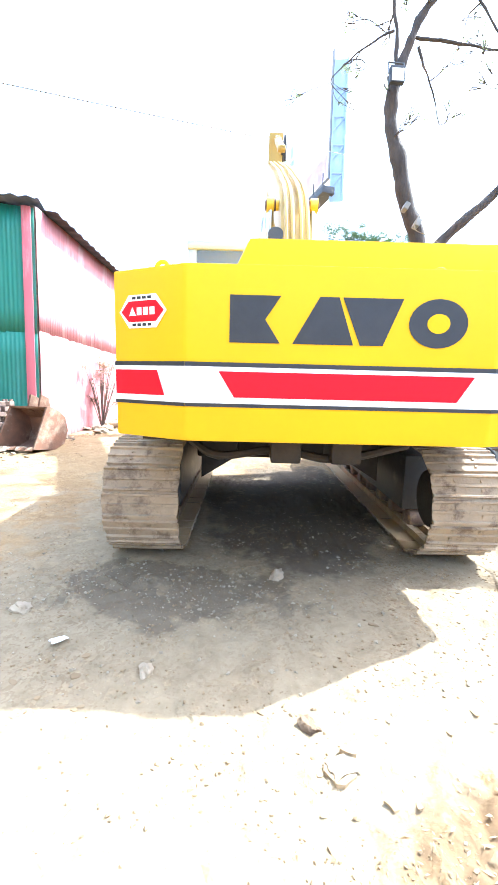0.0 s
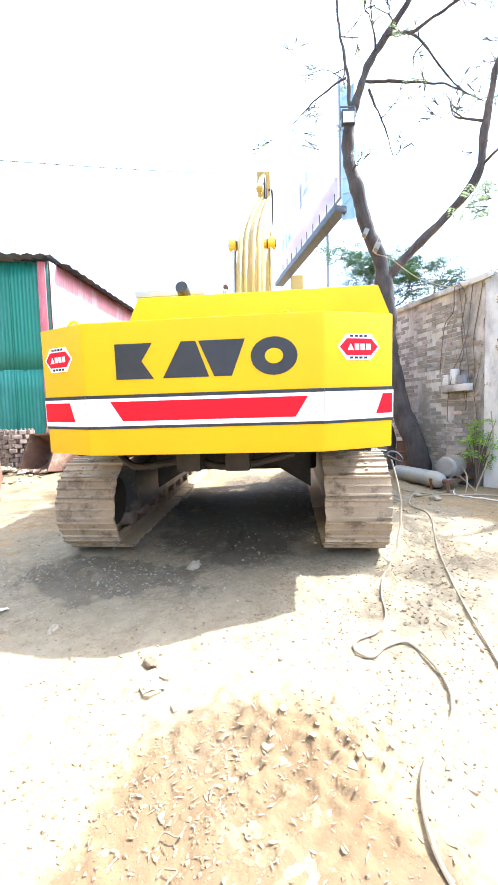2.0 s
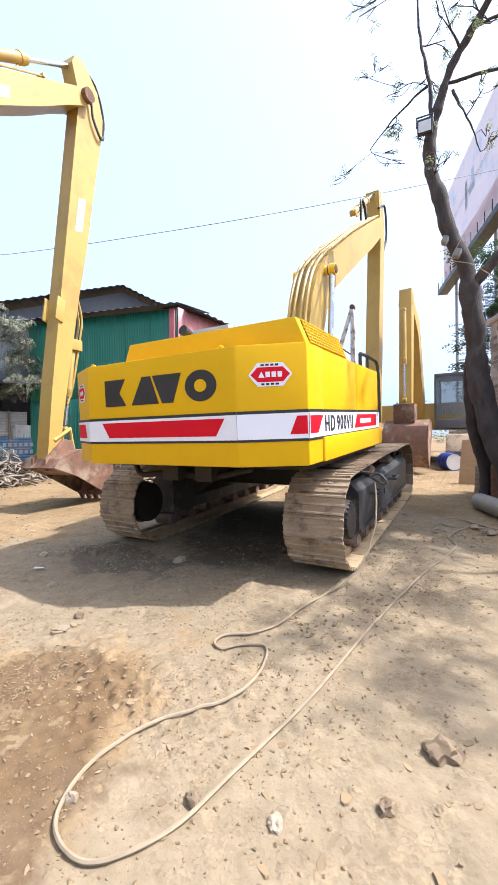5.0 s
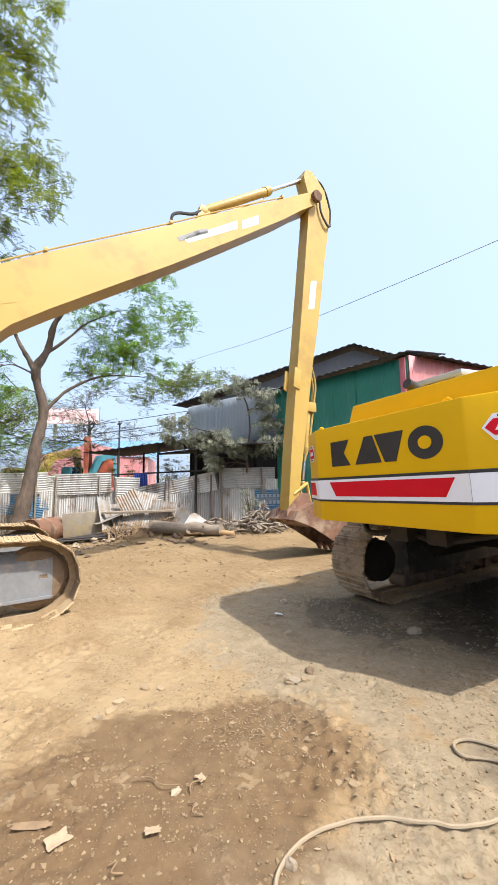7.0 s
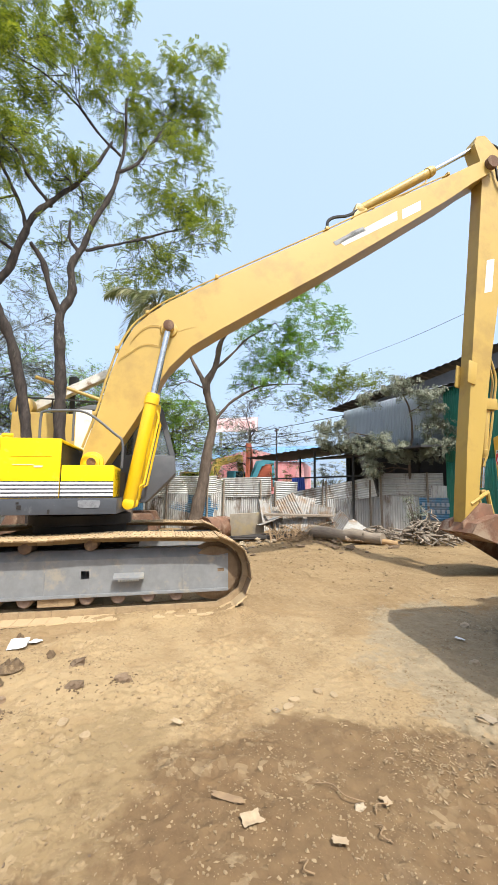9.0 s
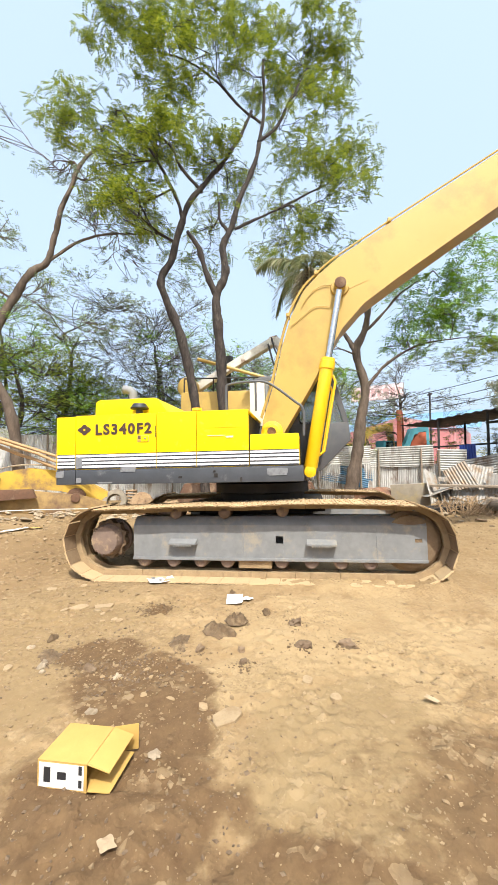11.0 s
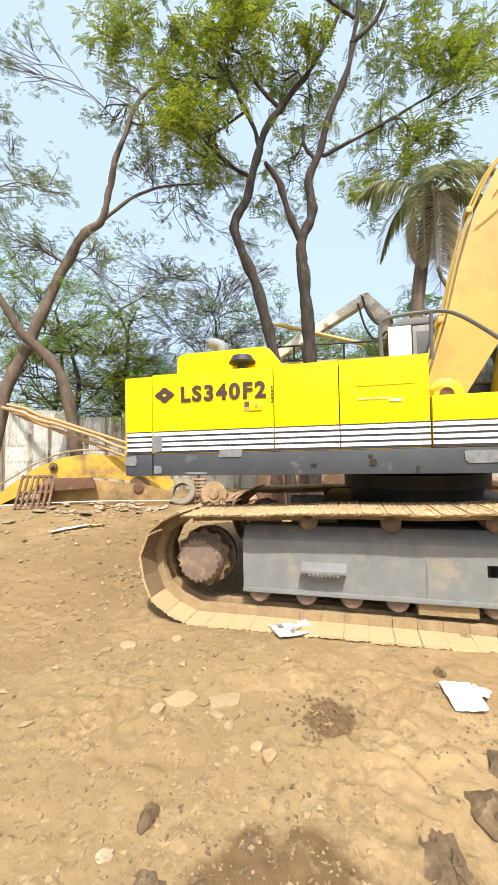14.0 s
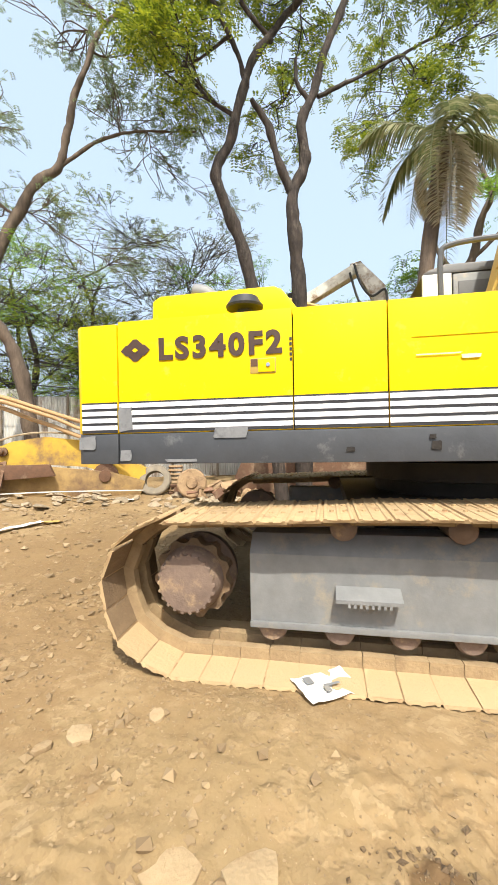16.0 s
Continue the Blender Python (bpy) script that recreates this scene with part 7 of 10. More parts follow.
wire([(2.73, 6.79, 4.45), (2.6, 6.73, 4.13), (2.87, 6.68, 3.97), (3.3, 6.5, 3.55), (3.7, 6.0, 3.25), (4.1, 5.6, 3.3)], 0.007, M_HOSE, label="grey cable from the tree to the wall top")
wire([(3.98, 5.76, 1.75), (3.8, 5.9, 1.55), (3.55, 6.2, 1.6), (3.6, 6.3, 2.2), (3.75, 6.2, 2.9), (3.85, 6.0, 3.3)], 0.008, M_HOSE, label="thin cable stapled along the brick wall")

# meter boxes on a shelf on the wall
m = along((3.15, 7.85, 0), (4.02, 5.82, 0))
for i, (x, w, h, mt) in enumerate(((1.50, 0.12, 0.16, M_CREAM), (1.66, 0.10, 0.24, M_CREAM), (1.80, 0.14, 0.13, M_FRAME))):
    bm = bm_new()
    box(bm, (0, -0.13, 0), (w, -0.025, h), 0.008)
    ob = part("meter_box", bm, mt)
    ob.matrix_world = m @ Matrix.Translation((x, 0, 1.80))
    tagged(ob, "pale switch box on the brick wall", "switch box", "wall boxes")
bm = bm_new()
box(bm, (0, -0.16, 0), (0.55, -0.02, 0.11), 0.01)
tagged(part("concrete_ledge", bm, M_CONC), "pale concrete ledge under the switch boxes", "ledge").matrix_world = m @ Matrix.Translation((1.45, 0, 1.68))


# ---- panels hung on and behind the fence ----
def hung_sheet(p, q, z0, z1, slope, mat, label, sideways=False, seed=1, bars=False):
    """A sheet fixed along the fence between two places of the plan, its foot at z0, tilted in its own plane."""
    m = along((*p, z0), (*q, z0))
    w = math.hypot(q[0] - p[0], q[1] - p[1])
    t = thing("corrugated_sheet", m @ pose(0, 0, 0, 0, -slope, 0), label, "metal sheet", "fence sheets")
    linked("sheet", corrugated(w, z1 - z0, sideways=sideways, seed=seed), mat, t)
    if bars:
        for k in range(2):
            for i in range(6):
                bm = bm_new()
                a = 0.08 + i * (w - 0.16) / 6
                box(bm, (a, -0.022, (z1 - z0) * (0.62 - 0.3 * k)), (a + 0.6 * (w - 0.16) / 6, -0.014, (z1 - z0) * (0.78 - 0.3 * k)))
                part("writing_bar", bm, M_GREYWALL, t)
    return t


hung_sheet((-11.64, 1.88), (-11.26, 2.68), 1.26, 1.98, -2, M_ZINC, "weathered corrugated sheet along the fence top", True, 2)
hung_sheet((-11.28, 2.62), (-10.80, 3.60), 0.94, 1.60, 11, M_ZINC, "pale corrugated sheet rising slantwise on the fence", True, 3)
hung_sheet((-10.82, 3.54), (-9.93, 5.14), 1.13, 1.79, 11, M_ZINC, "pale corrugated sheet rising slantwise on the fence", True, 9)
hung_sheet((-10.74, 3.66), (-10.34, 4.40), 0.22, 1.36, 3, M_ZINC, "weathered corrugated sheet leaning on the fence", False, 4)
hung_sheet((-11.42, 2.56), (-11.22, 2.98), 1.50, 2.10, 3, M_BLUEPLASTIC, "bright blue panel standing behind the fence", False, 5)
hung_sheet((-9.28, 6.22), (-8.78, 7.08), 0.75, 1.46, 0, M_BLUESHEET, "faded blue sign panel low on the fence", True, 6, True)
hung_sheet((-12.86, -2.10), (-12.40, -0.10), 1.22, 1.62, -10, M_BLUESHEET, "blue corrugated sheet fixed slantwise on the fence", True, 7)
hung_sheet((-12.84, -2.05), (-12.42, -0.30), 0.90, 1.25, -10, M_BLUESHEET, "blue corrugated sheet fixed slantwise on the fence", True, 8)


# ---- junk at the wall's foot ----
def gas_cylinder(p, q, r):
    p, q = Vector(p), Vector(q)
    t = thing("gas_cylinder", Matrix.Translation(p), "grey steel gas cylinder lying on the ground", "gas cylinder")
    d = q - p
    bm = bm_new()
    n = d.length
    lathe(bm, (0, 0, 0), d, [(0.0, r * 0.35), (0.02, r * 0.7), (0.06, r * 0.93), (0.11, r), (n - 0.14, r), (n - 0.07, r * 0.9), (n - 0.02, r * 0.6), (n, r * 0.3)], 24)
    part("body", bm, M_TANK, t)
    bm = bm_new()
    lathe(bm, d, d, [(0, r * 0.28), (0.08, r * 0.28), (0.09, r * 0.15)], 12)
    part("valve", bm, M_RUST, t)


zt_ = ground_z(3.1, 6.0)
gas_cylinder((2.92, 6.62, zt_ + 0.14), (3.34, 5.60, zt_ + 0.13), 0.125)


def motor(p, yaw):
    t = thing("old_motor", Matrix.Translation((*p, ground_z(*p))) @ Matrix.Rotation(yaw, 4, "Z"), "rusty grey electric motor with belt wheel on a frame", "motor")
    bm = bm_new()
    fins = [q for k in range(9) for q in ((0.07 + k * 0.03, 0.148), (0.071 + k * 0.03, 0.162), (0.079 + k * 0.03, 0.162), (0.08 + k * 0.03, 0.148))]
    lathe(bm, (-0.2, 0, 0.34), (1, 0, 0), [(0, 0.06), (0.01, 0.13), (0.05, 0.148)] + fins + [(0.33, 0.15), (0.37, 0.13), (0.38, 0.05)], 20)
    part("housing", bm, M_TANK, t)
    bm = bm_new()
    lathe(bm, (0.2, 0, 0.34), (1, 0, 0), [(0, 0.05), (0.03, 0.17), (0.05, 0.155), (0.07, 0.17), (0.09, 0.05)], 20)
    part("belt_wheel", bm, M_RUST, t)
    bm = bm_new()
    for y in (-0.14, 0.11):
        box(bm, (-0.35, y, 0.12), (0.4, y + 0.04, 0.17))
    for x, y in ((-0.33, -0.14), (0.36, -0.14), (-0.33, 0.12), (0.36, 0.12)):
        box(bm, (x, y, -0.02), (x + 0.03, y + 0.03, 0.13))
    part("frame", bm, M_RUST, t)


motor((3.52, 5.78), 0.7)


def board(p, yaw, lean, w, h, th, mat, label, name="board", category="board", sink=0.02):
    bm = bm_new()
    box(bm, (-w / 2, 0, 0), (w / 2, th, h), min(0.006, th * 0.3))
    ob = part(name, bm, mat)
    ob.matrix_world = Matrix.Translation((*p, ground_z(*p) - sink)) @ Matrix.Rotation(yaw, 4, "Z") @ Matrix.Rotation(radians(-lean), 4, "X")
    return tagged(ob, label, category)


board((3.62, 6.15), radians(-60), 18, 0.34, 0.62, 0.04, M_WOOD, "weathered plank leaning on the wall")
board((3.72, 6.02), radians(-60), 30, 0.42, 0.40, 0.03, M_FRAME_K, "dark sheet leaning on the wall", "metal_sheet", "sheet")
board((4.42, 5.38), radians(-29), 24, 0.50, 0.52, 0.02, M_RUSTRED, "brown board leaning on the brick wall").rotation_euler.rotate_axis("Y", radians(-13))
board((4.62, 5.18), radians(-20), 12, 0.14, 0.34, 0.03, M_WOOD, "short timber offcut leaning on a board")
board((4.95, 5.12), radians(-29), 14, 0.5, 0.74, 0.02, M_DARK, "dark torn panel leaning on the brick wall", "panel", "panel")
board((5.35, 4.72), radians(-29), 6, 0.3, 0.45, 0.16, M_BRICK, "block of broken red brickwork", "brick_block", "rubble")
wire([(4.72, 5.20, ground_z(4.72, 5.2)), (4.80, 5.24, 0.45), (4.88, 5.26, 0.78), (5.05, 5.18, 0.88), (5.22, 5.10, 0.86), (5.26, 5.06, 0.45), (5.30, 5.02, ground_z(5.3, 5.02))], 0.018, M_TANK, "bent_pipe", "bent grey pipe frame leaning by the wall", "pipe", 4)
wire([(3.42, 5.9, 0.5), (3.5, 5.72, 0.62), (3.66, 5.62, 0.45), (3.6, 5.5, 0.2), (3.45, 5.5, 0.12), (3.4, 5.62, 0.3), (3.56, 5.7, 0.42), (3.72, 5.55, 0.25), (3.8, 5.4, 0.09)], 0.011, M_HOSE, "cable", "dusty cable tangled over the old motor")
wire([(4.0, 5.62, 1.35), (4.02, 5.6, 0.9), (3.88, 5.55, 0.5), (3.75, 5.5, 0.2), (3.85, 5.35, 0.08)], 0.009, M_HOSE, "cable", "grey cable hanging down the wall pillar")
board((2.80, 8.7), radians(-15), 16, 0.42, 0.95, 0.018, M_PLY, "raw plywood board leaning beside the yard", "plywood_board")
board((3.02, 7.85), radians(-20), 5, 0.3, 0.5, 0.05, M_WOOD, "low weathered timber offcut standing on edge")


def drum(p, yaw, r, h, mat, label, lying=True, lid=None):
    z = ground_z(p[0], p[1])
    m = Matrix.Translation((p[0], p[1], z + (r if lying else 0) - 0.01)) @ Matrix.Rotation(yaw, 4, "Z")
    if lying:
        m = m @ Matrix.Rotation(radians(90), 4, "X") @ Matrix.Translation((0, 0, -h / 2))
    t = thing("drum", m, label, "drum")
    bm = bm_new()
    lathe(bm, (0, 0, 0), (0, 0, 1), [(0.02, r * 0.92), (0, r * 0.96), (0, r), (h * 0.31, r * 0.99), (h * 0.33, r * 1.03), (h * 0.35, r * 0.99), (h * 0.64, r * 0.99), (h * 0.66, r * 1.03), (h * 0.68, r * 0.99), (h, r), (h, r * 0.95), (h - 0.02, r * 0.92)], 28)
    part("shell", bm, mat, t)
    if lid:
        bm = bm_new()
        lathe(bm, (0, 0, h - 0.025), (0, 0, 1), [(0, r * 0.93), (0.012, r * 0.9), (0.014, 0.05)], 28)
        part("lid", bm, lid, t)


drum((3.33, 7.25), 0, 0.22, 0.55, M_RUST, "rusty cut-down steel drum", False)
drum((2.35, 10.9), 0.5, 0.22, 0.5, M_BLUEPLASTIC, "blue plastic drum lying on its side", True, M_CREAM)
drum((-9.6, -0.25), 0.9, 0.34, 1.1, M_RUSTRED, "rust-brown steel drum lying by the fence")

# slack cables and welding lead on the ground
def on_ground(pts, up=0.018):
    path = smooth_path([(x, y, 0) for x, y in pts], 6)
    zs = [ground_z(p[0], p[1]) for p in path]
    out = []
    for i, p in enumerate(path):
        near = zs[max(0, i - 3):i + 4]
        out.append((p[0], p[1], max(sum(near) / len(near), zs[i] - up * 0.4) + up * 0.8))
    return out


LEAD = [(2.06, 3.50, 0.92), (2.10, 3.32, 0.55), (2.0, 3.08, 0.2)] + on_ground([(1.80, 2.75), (1.72, 2.45), (1.68, 2.15), (1.58, 1.95), (1.44, 1.84), (1.42, 1.74), (1.50, 1.70), (1.60, 1.80), (1.74, 1.84), (1.82, 1.58), (1.77, 1.32), (1.55, 1.03), (1.49, 0.75), (1.56, 0.54), (1.69, 0.47), (1.83, 0.5), (1.96, 0.69), (2.02, 0.97), (2.14, 1.56), (2.26, 2.43), (2.44, 3.35), (2.70, 4.33), (2.62, 4.75), (2.75, 5.2), (2.95, 5.6)])
wire(LEAD, 0.0085, M_HOSE, "welding_lead", "dusty rubber welding lead looping over the ground", "cable", 2)
wire(on_ground([(3.5, 5.6), (3.0, 5.35), (2.62, 5.3), (2.5, 5.5), (2.62, 5.75), (2.9, 5.55), (3.2, 5.3), (3.9, 5.2), (4.6, 4.9), (5.4, 4.6)], 0.012), 0.010, M_HOSE, "cable", "thin dusty cable trailing past the wall")
wire(on_ground([(3.55, 5.75), (3.4, 5.3), (3.7, 5.0), (4.2, 4.75), (5.2, 4.3)], 0.012), 0.008, M_CREAM, "cable", "thin pale cable trailing past the wall")
wire([(0.95, 3.45, 1.02), (1.3, 3.48, 1.03), (1.65, 3.5, 1.04), (2.02, 3.52, 1.0)], 0.014, M_RUBBER, "cable", "black lead lying on the track")
bm = bm_new()
tube(bm, smooth_path([(0, 0, 0), (0.03, 0.01, 0.03), (0.09, 0.0, 0.025), (0.14, -0.02, -0.03), (0.12, -0.02, -0.06), (0.05, -0.01, -0.025), (0, 0, 0)], 5), 0.011, 8)
tagged(part("electrode_clamp", bm, M_FRAME_K), "black welding clamp hanging on the track", "welding clamp").matrix_world = pose(2.02, 3.52, 0.96)


# ---- scrap beside the shed ----
def spare_bucket(m, w, label, seed):
    t = thing("spare_bucket", m, label, "excavator bucket")
    prof = [(-0.38, 0.06), (0.10, 0.0), (0.34, 0.10), (0.44, 0.34), (0.38, 0.60), (0.16, 0.76), (-0.05, 0.80)]
    part("shell", bucket_bm(prof, -w / 2, w / 2, 0.035), M_RUSTRED, t, sharp=False)
    for x in (-0.14, 0.10):
        bm = bm_new()
        prism(bm, [(0.05, 0.76), (0.36, 0.62), (0.30, 0.95), (0.12, 1.02)], x, x + 0.045, "x", 0.01)
        part("ear", bm, M_RUST, t)
    for k in range(5):
        bm = bm_new()
        x = -w / 2 + 0.06 + k * (w - 0.12) / 4
        prism(bm, [(-0.52, 0.05), (-0.36, 0.03), (-0.36, 0.10)], x - 0.035, x + 0.035, "x", 0.008)
        part("tooth", bm, M_RUST, t)


spare_bucket(pose(-3.98, 7.45, ground_z(-3.98, 7.45), 0, 0, -18), 0.85, "rusty spare bucket standing with its mouth open", 1)


def chain_stack(x, y, r, turns, seed):
    """A coil of track chain: stacked rings of link blocks."""
    rng = random.Random(seed)
    t = thing("track_chain", Matrix.Translation((x, y, ground_z(x, y))), "rolled-up dusty track chain standing in a stack", "track chain", "track chains")
    me = bpy.data.meshes.new("link")
    bm = bm_new()
    box(bm, (-0.07, -0.05, 0), (0.07, 0.05, 0.085), 0.012)
    lathe(bm, (0.06, 0, 0.02), (0, 0, 1), [(0, 0.028), (0.10, 0.028)], 8)
    bm.to_mesh(me)
    bm.free()
    me.materials.append(M_ROLLER)
    for k in range(turns):
        n = int(2 * math.pi * r / 0.165)
        for i in range(n):
            a = 2 * math.pi * (i + 0.5 * (k % 2)) / n
            ob = new("link", me)
            ob.parent = t
            rr = r + rng.uniform(-0.02, 0.03)
            ob.location = (rr * math.cos(a), rr * math.sin(a), k * 0.096)
            ob.rotation_euler = (rng.uniform(-0.05, 0.05), rng.uniform(-0.05, 0.05), a + math.pi / 2 + rng.uniform(-0.1, 0.1))
    return t


chain_stack(-4.78, 7.60, 0.30, 9, 1)
chain_stack(-5.50, 7.30, 0.30, 7, 2)


def rubble(name, cx, cy, rx, ry, n, size, mat, label, seed, category="rubble"):
    """Loose stones, each a piece."""
    rng = random.Random(seed)
    t = thing(name, Matrix.Translation((cx, cy, ground_z(cx, cy))), label, category)
    kinds = []
    for k in range(6):
        bm = bm_new()
        rock(bm, (0, 0, 0), (1, rng.uniform(0.6, 1), rng.uniform(0.5, 0.9)), rng, 0.8, 2)
        me = bpy.data.meshes.new("stone")
        bm.to_mesh(me)
        bm.free()
        me.materials.append(mat)
        kinds.append(me)
    for k in range(n):
        ob = new("stone", kinds[k % 6])
        ob.parent = t
        x, y = rng.gauss(0, rx), rng.gauss(0, ry)
        s = size * rng.uniform(0.4, 1.3)
        ob.location = (x, y, ground_z(cx + x, cy + y) - ground_z(cx, cy) + s * 0.15 + max(0, 0.25 * size * 4 * math.exp(-(x / rx) ** 2 - (y / ry) ** 2)) * rng.random())
        ob.rotation_euler = (rng.uniform(-0.3, 0.3), rng.uniform(-0.3, 0.3), rng.uniform(0, 6))
        ob.scale = (s, s, s)
    return t


rubble("rubble_heap", -3.7, 11.6, 0.45, 1.3, 50, 0.14, M_STONE, "broken bricks and stones heaped along the pink shed", 3)
rubble("rubble_heap", -4.6, 6.9, 0.7, 0.25, 14, 0.13, M_STONE, "scattered stones before the chain stacks", 4)
rubble("rubble_row", -6.0, -8.6, 0.9, 1.1, 90, 0.10, M_STONE, "row of stones and broken concrete before the scrap", 5)
rubble("rubble_row", -7.2, -5.6, 0.7, 0.7, 40, 0.09, M_STONE, "stones and broken concrete among scrap parts", 6)
rubble("rubble_heap", -7.6, 3.4, 0.7, 1.1, 46, 0.10, M_CLOD, "earth clods and rubble before the fence", 7)
rubble("rubble_heap", -8.5, 0.6, 0.5, 1.0, 34, 0.09, M_STONE, "earth clods and rubble by the pipes", 8)
rubble("rubble_heap", 3.2, 5.2, 0.5, 0.3, 16, 0.05, M_STONE, "small stones at the wall's foot", 9)
for i, (x, y, L, r, yaw, lean) in enumerate(((-3.55, 13.2, 2.0, 0.05, 1.2, 62), (-3.5, 12.6, 1.8, 0.045, 1.6, 68), (-3.55, 13.8, 2.2, 0.06, 1.4, 70), (-3.6, 14.4, 1.7, 0.05, 1.1, 60))):
    bm = bm_new()
    tube(bm, [(0, 0, 0), (0.02, 0, L * 0.5), (0, 0, L)], [r, r * 0.9, r * 0.8], 8)
    tagged(part("timber_pole", bm, M_WOOD), "grey timber pole leaning against the pink shed", "pole", "leaning poles").matrix_world = Matrix.Translation((x, y, ground_z(x, y) - 0.03)) @ Matrix.Rotation(yaw, 4, "Z") @ Matrix.Rotation(radians(90 - lean), 4, "Y")


# ---- timber, roots and pipes before the fence ----
def log(p, q, r0, r1, seed, mat, label, name="log"):
    rng = random.Random(seed)
    p, q = Vector(p), Vector(q)
    pts = [p.lerp(q, k / 8) + Vector((rng.gauss(0, 0.02), rng.gauss(0, 0.02), rng.gauss(0, 0.02))) for k in range(9)]
    bm = bm_new()
    tube(bm, pts, [(r0 + (r1 - r0) * k / 8) * rng.uniform(0.92, 1.08) for k in range(9)], 12)
    return tagged(part(name, bm, mat, angle=50), label, "log")


log((-9.0, 2.6, 0.42), (-7.2, 4.05, 0.36), 0.19, 0.15, 1, M_WOOD, "big grey weathered log before the fence")
log((-8.2, 3.2, 0.30), (-6.9, 4.3, 0.30), 0.09, 0.07, 2, M_PLY, "pale split log lying on rubble")
rg = random.Random(77)


def root_heap(cx, cy, rx, ry, h, n, seed):
    rng = random.Random(seed)
    t = thing("root_heap", Matrix.Translation((cx, cy, ground_z(cx, cy))), "tangled heap of dug-up dry roots and branches", "roots")
    for k in range(n):
        a = rng.uniform(0, 6.28)
        rr = rng.random() ** 0.6
        x, y = rx * rr * math.cos(a), ry * rr * math.sin(a)
        z = h * (1 - rr) * rng.uniform(0.3, 1.0) + 0.03
        d = Vector((rng.gauss(0, 1), rng.gauss(0, 1), rng.gauss(0, 0.35))).normalized() * rng.uniform(0.3, 0.8)
        p = Vector((x, y, z))
        pts = [p - d * 0.5, p - d * 0.2 + Vector((rng.gauss(0, 0.08), rng.gauss(0, 0.08), rng.uniform(0, 0.12))), p + d * 0.2 + Vector((rng.gauss(0, 0.08), rng.gauss(0, 0.08), rng.uniform(0, 0.12))), p + d * 0.5]
        for q in pts:
            q.z = max(q.z, 0.015)
        bm = bm_new()
        r = rng.uniform(0.015, 0.05)
        path = smooth_path(pts, 3)
        tube(bm, path, [r * (1 - 0.6 * i / (len(path) - 1)) for i in range(len(path))], 6)
        part("root", bm, M_WOOD, t, angle=60)


root_heap(-7.3, 5.45, 0.8, 0.85, 0.8, 110, 4)
root_heap(-7.9, 4.3, 0.6, 0.8, 0.4, 40, 5)
for i in range(9):
    y0, x0 = 0.1 + rg.uniform(-0.2, 0.2), -8.75 + rg.uniform(-0.25, 0.2)
    bm = bm_new()
    z = ground_z(x0, y0) + 0.05 + 0.05 * (i % 3)
    tube(bm, [(x0, y0, z), (x0 - 0.35 + rg.gauss(0, 0.1), y0 + 1.9, z + rg.uniform(0.0, 0.2))], 0.028, 8)
    tagged(part("steel_pipe", bm, M_GREASE), "dark steel pipe lying in a bundle", "pipe", "pipe bundle")
for i in range(13):
    me = corrugated(0.55 + 0.3 * rg.random(), 0.8 + 0.5 * rg.random(), seed=i + 90)
    ob = linked("scrap_sheet", me, M_SCRAPZINC)
    ob.matrix_world = pose(-9.35 + rg.gauss(0, 0.2), 1.0 + i * 0.19, 0.36 + 0.22 * rg.random(), -60 + rg.gauss(0, 22), rg.gauss(0, 24), 75 + rg.gauss(0, 40))
    tagged(ob, "bent zinc sheet lying in a scrap heap", "metal sheet", "scrap sheets")
bm = bm_new()
box(bm, (-0.09, 0.0, -0.03), (0.09, 2.1, 0.03), 0.006)
tagged(part("plank", bm, M_WOOD), "pale grey plank lying across the scrap heap", "plank").matrix_world = pose(-9.45, 1.25, 0.86, 0, 5, -12)
bm = bm_new()
box(bm, (-0.03, 0.0, 0.0), (0.03, 1.05, 0.72), 0.01)
tagged(part("metal_board", bm, M_PANEL), "beige stained steel panel leaning at the fence", "panel").matrix_world = pose(-9.75, 0.25, 0.14, 4, 8, -6)
bm = bm_new()
for k in range(150):
    x0, y0 = -9.0 + rg.gauss(0, 0.22), 1.3 + 2.0 * rg.random()
    z0 = ground_z(x0, y0) + 0.02 + 0.28 * rg.random()
    dx, dy, L = rg.uniform(0.2, 0.6), rg.gauss(0, 0.35), rg.uniform(0.5, 1.0)
    tube(bm, [(x0 - 0.3 * dx, y0 - 0.3 * dy, z0 + 0.25 * L), (x0, y0, z0 + 0.16 * L), (x0 + dx * L, y0 + dy * L, ground_z(x0 + dx * L, y0 + dy * L) + 0.02)], 0.011, 4)
tagged(part("dry_fronds", bm, M_TWIG), "dry grey-brown fronds and sticks under the scrap sheets", "dry fronds", kind="stuff")
log((-9.0, 3.2, 0.80), (-8.9, 3.45, 0.25), 0.03, 0.03, 9, M_WOOD, "grey prop under a pole", "pole")


